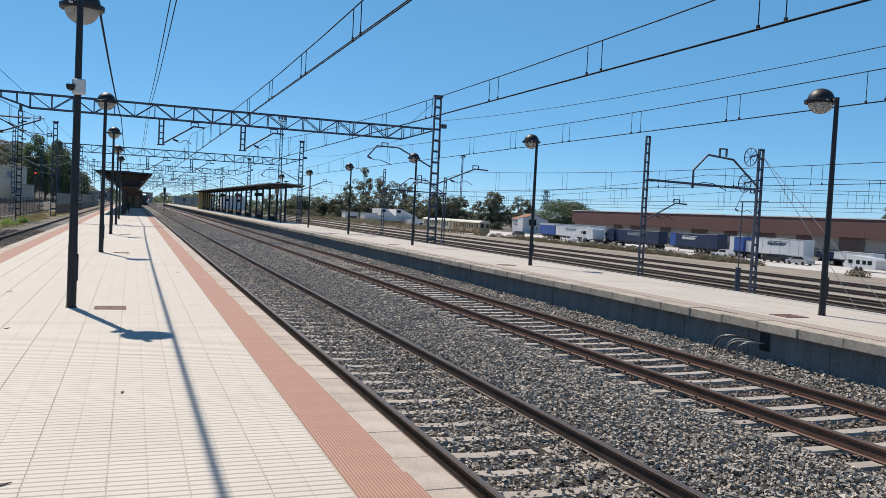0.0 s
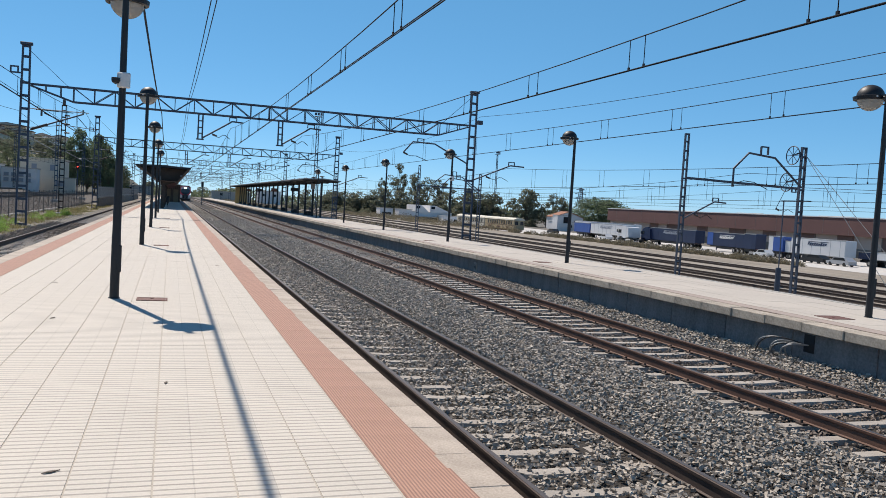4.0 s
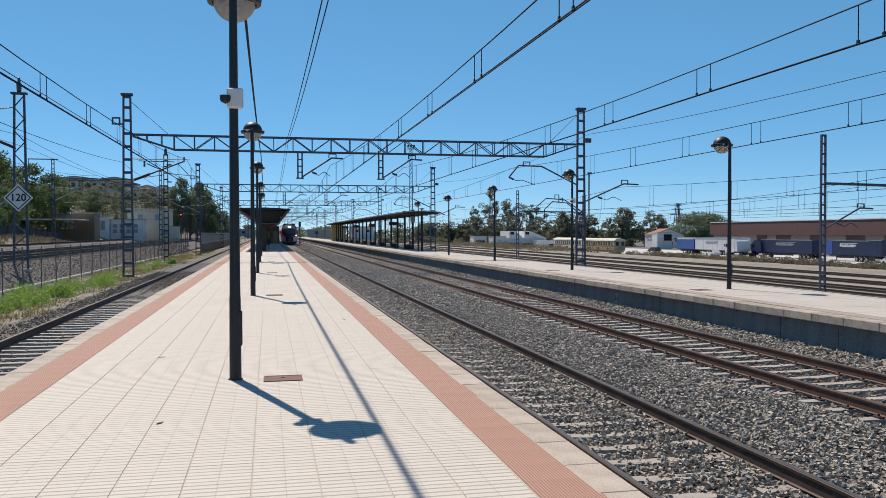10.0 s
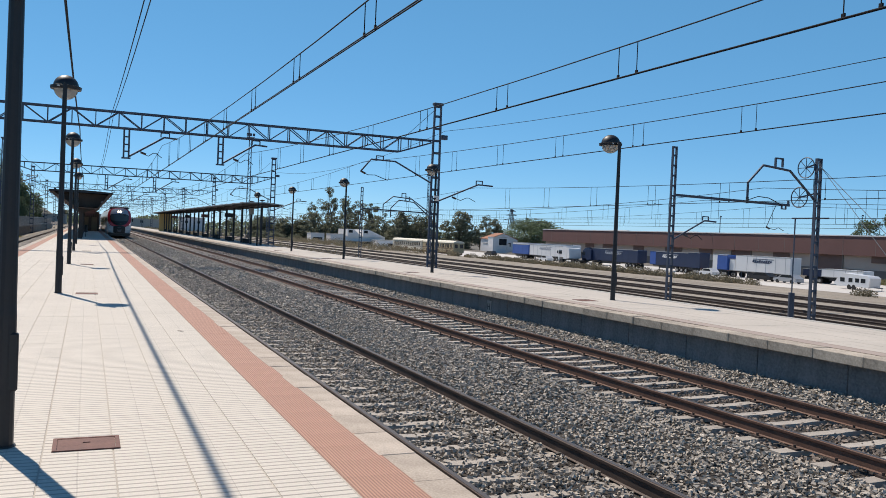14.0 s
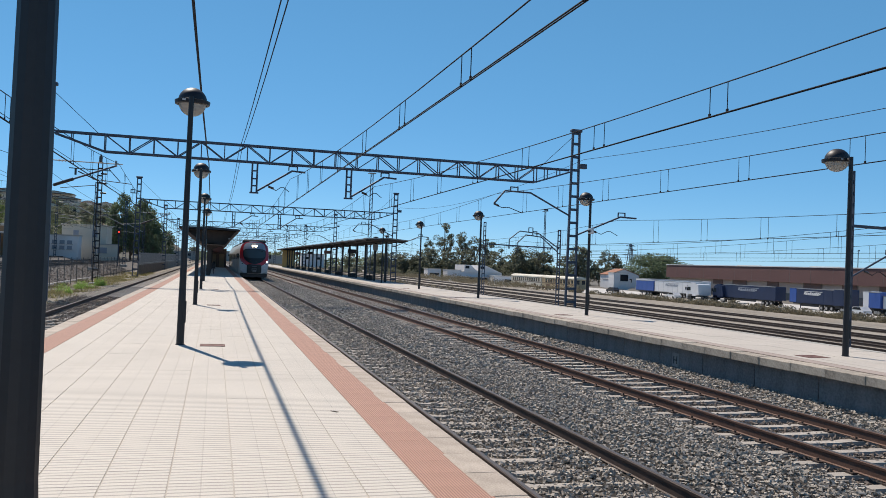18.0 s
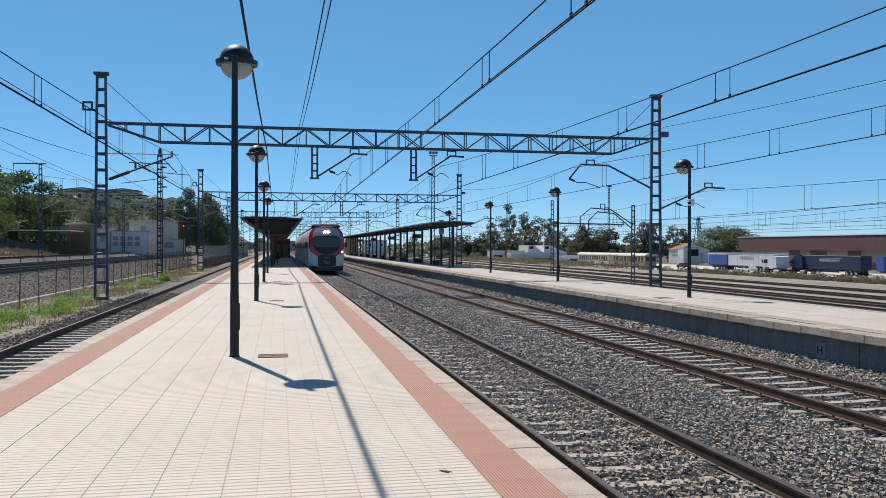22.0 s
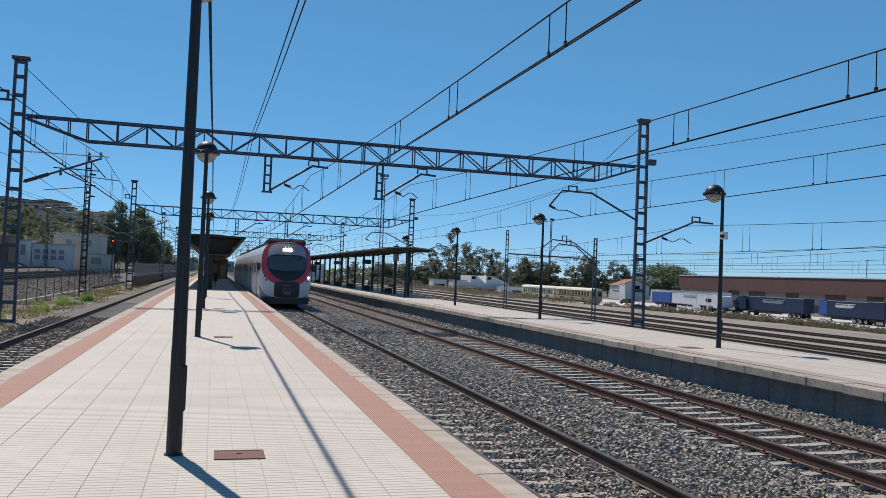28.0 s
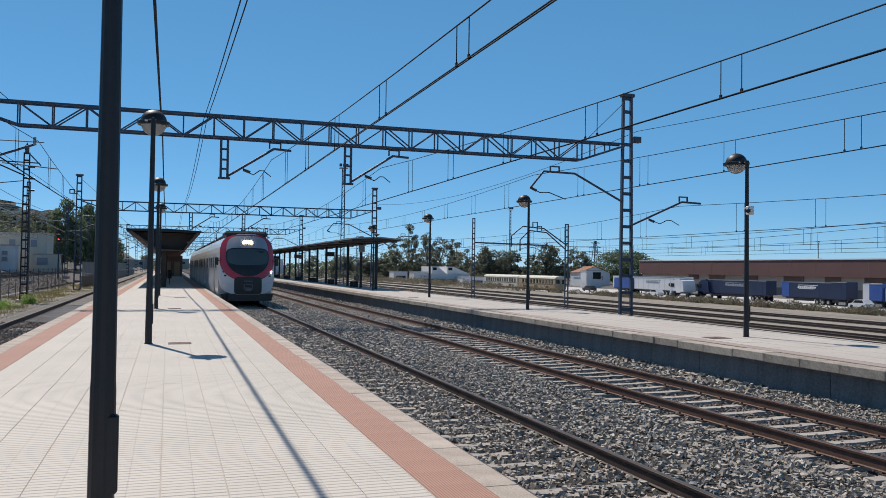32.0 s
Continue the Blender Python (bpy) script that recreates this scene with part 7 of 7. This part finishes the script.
part("footing", Mesh().box((sx, 41.3, -0.55), (1.0, 0.9, 0.5), bevel=0.03), M_CONC, s120)
part("arm", Mesh().tube((sx - 0.25, 41.3, 9.08), (-21.0, 41.3, 8.0), 0.028, 6).tube((sx - 0.2, 41.3, 6.7), (-17.6, 41.3, 8.35), 0.045, 8), M_GALV, s120)
part("insulator", Mesh().tube((sx - 0.3, 41.3, 6.75), (sx - 1.2, 41.3, 7.14), 0.09, 8), M_INSUL, s120)
for k in range(3):
    part("insulator", Mesh().lathe([(0.02, -0.06), (0.085, 0.0), (0.02, 0.06)], 8, (sx - 0.6 - 0.17 * k, 41.3, 9.03 - 0.02 * k)), M_SIGNW, s120, "white glass insulator disc")
part("peak", Mesh().lathe([(0.07, 0.0), (0.13, 0.1), (0.15, 0.5), (0.09, 0.56), (0.07, 0.85), (0.0, 0.9)], 10, (sx, 41.3, 9.93)), M_INSUL, s120, "dark ribbed insulator on the mast top")


def speed_board(x, y, z, r=0.80):
    t = thing("speed_sign", "white diamond speed board with black border and black figures", "sign", at=pose(x, y, z))
    dia = lambda k: [(0, -k), (k, 0), (0, k), (-k, 0)]
    part("plate", Mesh().prism(dia(r), -0.02, 0.0), M_SIGNW, t)
    border = Mesh()
    a, b = dia(r * 0.86), dia(r * 0.76)
    border.add([(x1, -0.024, z1) for x1, z1 in a + b] + [(x1, -0.020, z1) for x1, z1 in a + b], [(i, (i + 1) % 4, 4 + (i + 1) % 4, 4 + i) for i in range(4)] + [(8 + i, 8 + (i + 1) % 4, i + (1 - 4 if i == 3 else 1), i) for i in range(4)])
    part("border", border, M_SIGNK, t)
    c = bpy.data.curves.new("figures", "FONT")
    c.body, c.size, c.align_x, c.align_y, c.extrude, c.offset = "120", r * 0.72, "CENTER", "CENTER", 0.003, 0.012
    tmp = bpy.data.objects.new("figures", c)
    me = bpy.data.meshes.new_from_object(tmp)
    bpy.data.objects.remove(tmp)
    part("figures", me, M_SIGNK, t, at=pose(0, -0.026, 0, 90, 0, 0))
    part("bracket", Mesh().box((0, 0.12, 0.1), (0.5, 0.24, 0.06)).box((0, 0.12, -0.2), (0.5, 0.24, 0.06)), M_GALV, t)
    return t


speed_board(-13.66, 40.9, 3.82)
p1 = mast(-9.0, 70.5, -1.1, 9.2, "dark mast with insulators beside the side track", gap=0.42, steel=M_RAILBLACK)
for z in (8.2, 7.4, 6.6):
    part("insulator", Mesh().tube((-8.9, 70.3, z), (-8.45, 70.3, z), 0.07, 8), M_INSUL, p1)
part("cross_arm", Mesh().beam((-11.4, 70.5, 8.55), (-8.2, 70.5, 8.5), 0.07).tube((-10.7, 70.5, 8.3), (-9.1, 70.5, 7.6), 0.05, 6).tube((-12.0, 70.5, 6.85), (-9.2, 70.5, 7.25), 0.03, 6), M_RAILBLACK, p1)
part("insulator", Mesh().lathe([(0.07, 0.0), (0.14, 0.1), (0.14, 0.5), (0.06, 0.6), (0.0, 0.75)], 8, (-9.0, 70.5, 9.15)), M_INSUL, p1)
part("insulator", Mesh().tube((-10.9, 70.5, 8.5), (-10.9, 70.5, 8.0), 0.09, 8), M_INSUL, p1)
for x, y, h in ((-25.2, 97, 10.8), (-26.0, 150, 10.5), (-12.6, 96, 9.5), (-12.6, 128, 9.5), (-12.6, 160, 9.5), (-26.0, 200, 10.5), (-12.8, 200, 9.5), (-26.0, 45, 10.8)):
    mm = mast(x, y, -0.3, h, "slim lattice mast beside the upper tracks")
    cantilever(mm, x + (0.2 if x < -20 else -0.2), y, 5.8, 1 if x < -20 else -1, 3.6, False, M_GALVLIGHT)
    k = 1 if x < -20 else -1
    part("tie_rod", Mesh().tube((x + 0.2 * k, y, 7.4), (x + 3.4 * k, y, 7.15), 0.035, 6).tube((x + 1.2 * k, y, 5.5), (x + 4.2 * k, y, 5.75), 0.03, 6), M_GALVLIGHT, mm, "pale tie rod")


# ---- fence beside the side track ----
def fence():
    t = thing("wire_fence", "low wire fence on thin steel posts beside the side track", "fence")
    x = -10.4
    post = Mesh().tube((0, 0, -0.2), (0, 0, 2.25), 0.03, 6).done("fence_post")
    post.materials.append(M_FENCE)
    for i in range(34):
        part("fence_post", post, None, t, at=pose(x - 0.012 * i, 9 + 3.0 * i, -1.1, 0, rt.uniform(-1.5, 1.5), 0))
    for k, z in enumerate((-0.9, -0.2, 0.5, 1.1)):
        part("fence_wire", Mesh().tube((x, 9, z), (x - 0.4, 108, z), 0.008, 4), M_FENCE, t)
    net = Mesh()
    for i in range(1, 640):
        y = 9 + i * 0.155
        net.tube((x, y, -1.0), (x, y + 1.05 * 0.9, 1.1), 0.0018, 3).tube((x, y + 0.94, -1.0), (x, y, 1.1), 0.0018, 3)
    tagged(part("fence_mesh", net, M_FENCE, t), kind="stuff")
    return t


fence()
pal = thing("palisade_fence", "pale steel fence with posts on a low dirty concrete wall", "fence")
part("base_wall", Mesh().box((-8.6, 177, -0.5), (0.3, 140, 1.5)), M_OLDWALL, pal, "low dirty brown wall")
slats = Mesh()
for i in range(460):
    slats.box((-8.6, 107.3 + i * 0.303, 1.02), (0.02, 0.035, 1.55))
tagged(part("slat_row", slats, M_GALVLIGHT, pal), kind="stuff")
for i in range(34):
    part("fence_post", Mesh().box((-8.62, 107.1 + 4.2 * i, 1.05), (0.12, 0.14, 1.65)), M_GALVLIGHT, pal)
part("fence_rail", Mesh().box((-8.55, 177, 0.45), (0.05, 140, 0.06)).box((-8.55, 177, 1.72), (0.05, 140, 0.06)), M_GALVLIGHT, pal)


# ---- small things ----
cab = thing("cable_bundle", "loose pale cables hanging from the far platform wall", "cable")
rc = random.Random(4)
for i in range(9):
    y0 = -1.42 + rc.uniform(-0.12, 0.12)
    pts = []
    reach = rc.uniform(0.35, 1.25)
    rise = rc.uniform(0.06, 0.24)
    for k in range(11):
        s = k / 10
        pts.append((LIP + 0.2 - 0.3 * math.sin(math.pi * s) - 0.04 * i * s, y0 + reach * s, -0.44 + rise * math.sin(math.pi * s * 1.1) - 0.3 * s - 0.06 * s * s))
    part("cable", Mesh().pipe(pts, 0.012, 6), M_BLACK if i % 4 == 3 else M_GALVLIGHT, cab)
# flat black plate, the hole's inner shade put into its colour
part("duct_mouth", Mesh().box((LIP + 0.272, -1.44, -0.42), (0.02, 0.26, 0.34), bevel=0.004), M_BLACK, cab, "black plate painted as the shade in a broken wall opening")
plate = thing("wall_plate", "small pale plate fixed to the far platform wall", "plate", "wall plates", at=(LIP + 0.268, 16.2, -0.53))
part("plate_face", Mesh().box((0, 0, 0), (0.02, 0.3, 0.36), bevel=0.004), M_GALVLIGHT, plate)
part("letter_mark", Mesh().box((-0.014, -0.07, 0), (0.006, 0.03, 0.2)).box((-0.014, 0.07, 0), (0.006, 0.03, 0.2)).box((-0.014, 0, 0), (0.006, 0.12, 0.03)), M_SIGNK, plate)
pole = thing("lighting_mast", "tall thin lattice lighting mast with floodlights", "mast", "lighting masts", at=(22.7, 117.6, -1.2))
part("post", Mesh().beam((-0.27, 0, 0), (-0.16, 0, 16.2), 0.11).beam((0.27, 0, 0), (0.16, 0, 16.2), 0.11), M_GALV, pole)
for i in range(22):
    part("rung", Mesh().beam((-0.24 + 0.005 * i, 0, 0.6 + 0.72 * i), (0.24 - 0.005 * i, 0, 0.6 + 0.72 * (i + 0.8)), 0.05), M_GALV, pole)
part("platform", Mesh().box((0, 0, 16.3), (1.1, 0.8, 0.1)), M_GALVLIGHT, pole)
for s in (-0.45, 0, 0.45):
    part("floodlight", Mesh().box((s, -0.2, 16.7), (0.32, 0.25, 0.4), bevel=0.03), M_GALV, pole)
for x, y, s in ((153.7, 363, 2.1), (400, 430, 1.6), (400, 318, 1.6), (274, 497, 1.5)):
    q = copy_thing(pole, pose(x, y, -4.4, 0, 0, 20))
    q.scale = (s, s, s)
def pylon(x, y, z, h):
    """Tapered lattice power tower with three cross arms."""
    t = thing("power_pylon", "distant grey lattice power pylon beyond the trees", "pylon", at=(x, y, z))
    half = lambda k: 2.6 * (1 - k) + 0.45 * k
    for a in (-1, 1):
        for b in (-1, 1):
            part("leg", Mesh().beam((2.6 * a, 2.6 * b, 0), (0.45 * a, 0.45 * b, h), 0.3), M_GALV, t)
    for i in range(10):
        k, m = i / 10, (i + 1) / 10
        for s in (-1, 1):
            part("brace", Mesh().beam((half(k) * s, -half(k), h * k), (-half(m) * s, -half(m), h * m), 0.16), M_GALV, t)
    for k, w in ((0.72, 4.6), (0.84, 3.8), (0.95, 3.0)):
        part("cross_arm", Mesh().beam((-w, 0, h * k), (w, 0, h * k), 0.28).beam((-w, 0, h * k), (0, 0, h * (k + 0.05)), 0.18).beam((w, 0, h * k), (0, 0, h * (k + 0.05)), 0.18), M_GALV, t)
    return t


pylon(236.8, 430, -4.5, 23.4)
sig = thing("signal", "slim railway signal with a dark head between the tracks", "signal", at=(7.0, 165, -0.8))
part("post", Mesh().tube((0, 0, 0), (0, 0, 4.0), 0.09, 8), M_GALV, sig)
part("head", Mesh().box((0, 0, 4.4), (0.5, 0.3, 1.1), bevel=0.05), M_BLACK, sig)
part("ladder", Mesh().beam((0.2, 0.1, 0), (0.2, 0.1, 3.8), 0.04).beam((0.4, 0.1, 0), (0.4, 0.1, 3.8), 0.04), M_GALV, sig)
yoke = thing("mast_arm", "short dark arm with a drop rod on a mast top", "bracket", at=(-25.4, 97, 10.7))
part("beam", Mesh().beam((0.8, 0, 0.1), (-2.6, 0, 0.1), 0.12), M_GALV, yoke)
part("drop_rod", Mesh().beam((-2.55, 0, 0.1), (-2.45, 0, -2.2), 0.05), M_GALV, yoke)
rs = thing("signal", "railway signal showing red beside the upper tracks", "signal", at=(-12.4, 118, -0.2))
part("post", Mesh().tube((0, 0, 0), (0, 0, 4.6), 0.08, 8), M_GALV, rs)
hd = part("head", Mesh().box((0, 0, 4.9), (0.45, 0.3, 0.9), bevel=0.05), M_BLACK, rs)
part("lens", Mesh().tube((0, -0.16, 4.75), (0, -0.2, 4.75), 0.09, 12), M_REDLAMP, hd, "lit red lens")
leafd = thing("twig", "dry brown leaf lying on the paving", "leaf", "dry leaves", at=pose(0.16, -8.35, 0.004, 0, 0, 30))
part("blade", Mesh().prism([(-0.05, 0), (0, -0.012), (0.06, 0.0), (0, 0.016)], 0, 0.006, "z"), M_BARK, leafd)
for x, y, a in ((0.8, -6.0, 80), (-1.1, 2.0, 10), (1.9, 6.5, 140), (-0.6, -2.2, 60)):
    copy_thing(leafd, pose(x, y, 0.004, 0, 0, a))


# ---- what moves ----
def motions():
    walk(TRAIN, [(t, pose(TRACK_A - 0.03, y, RAIL)) for t, y in TRAIN_ROWS])


motions()
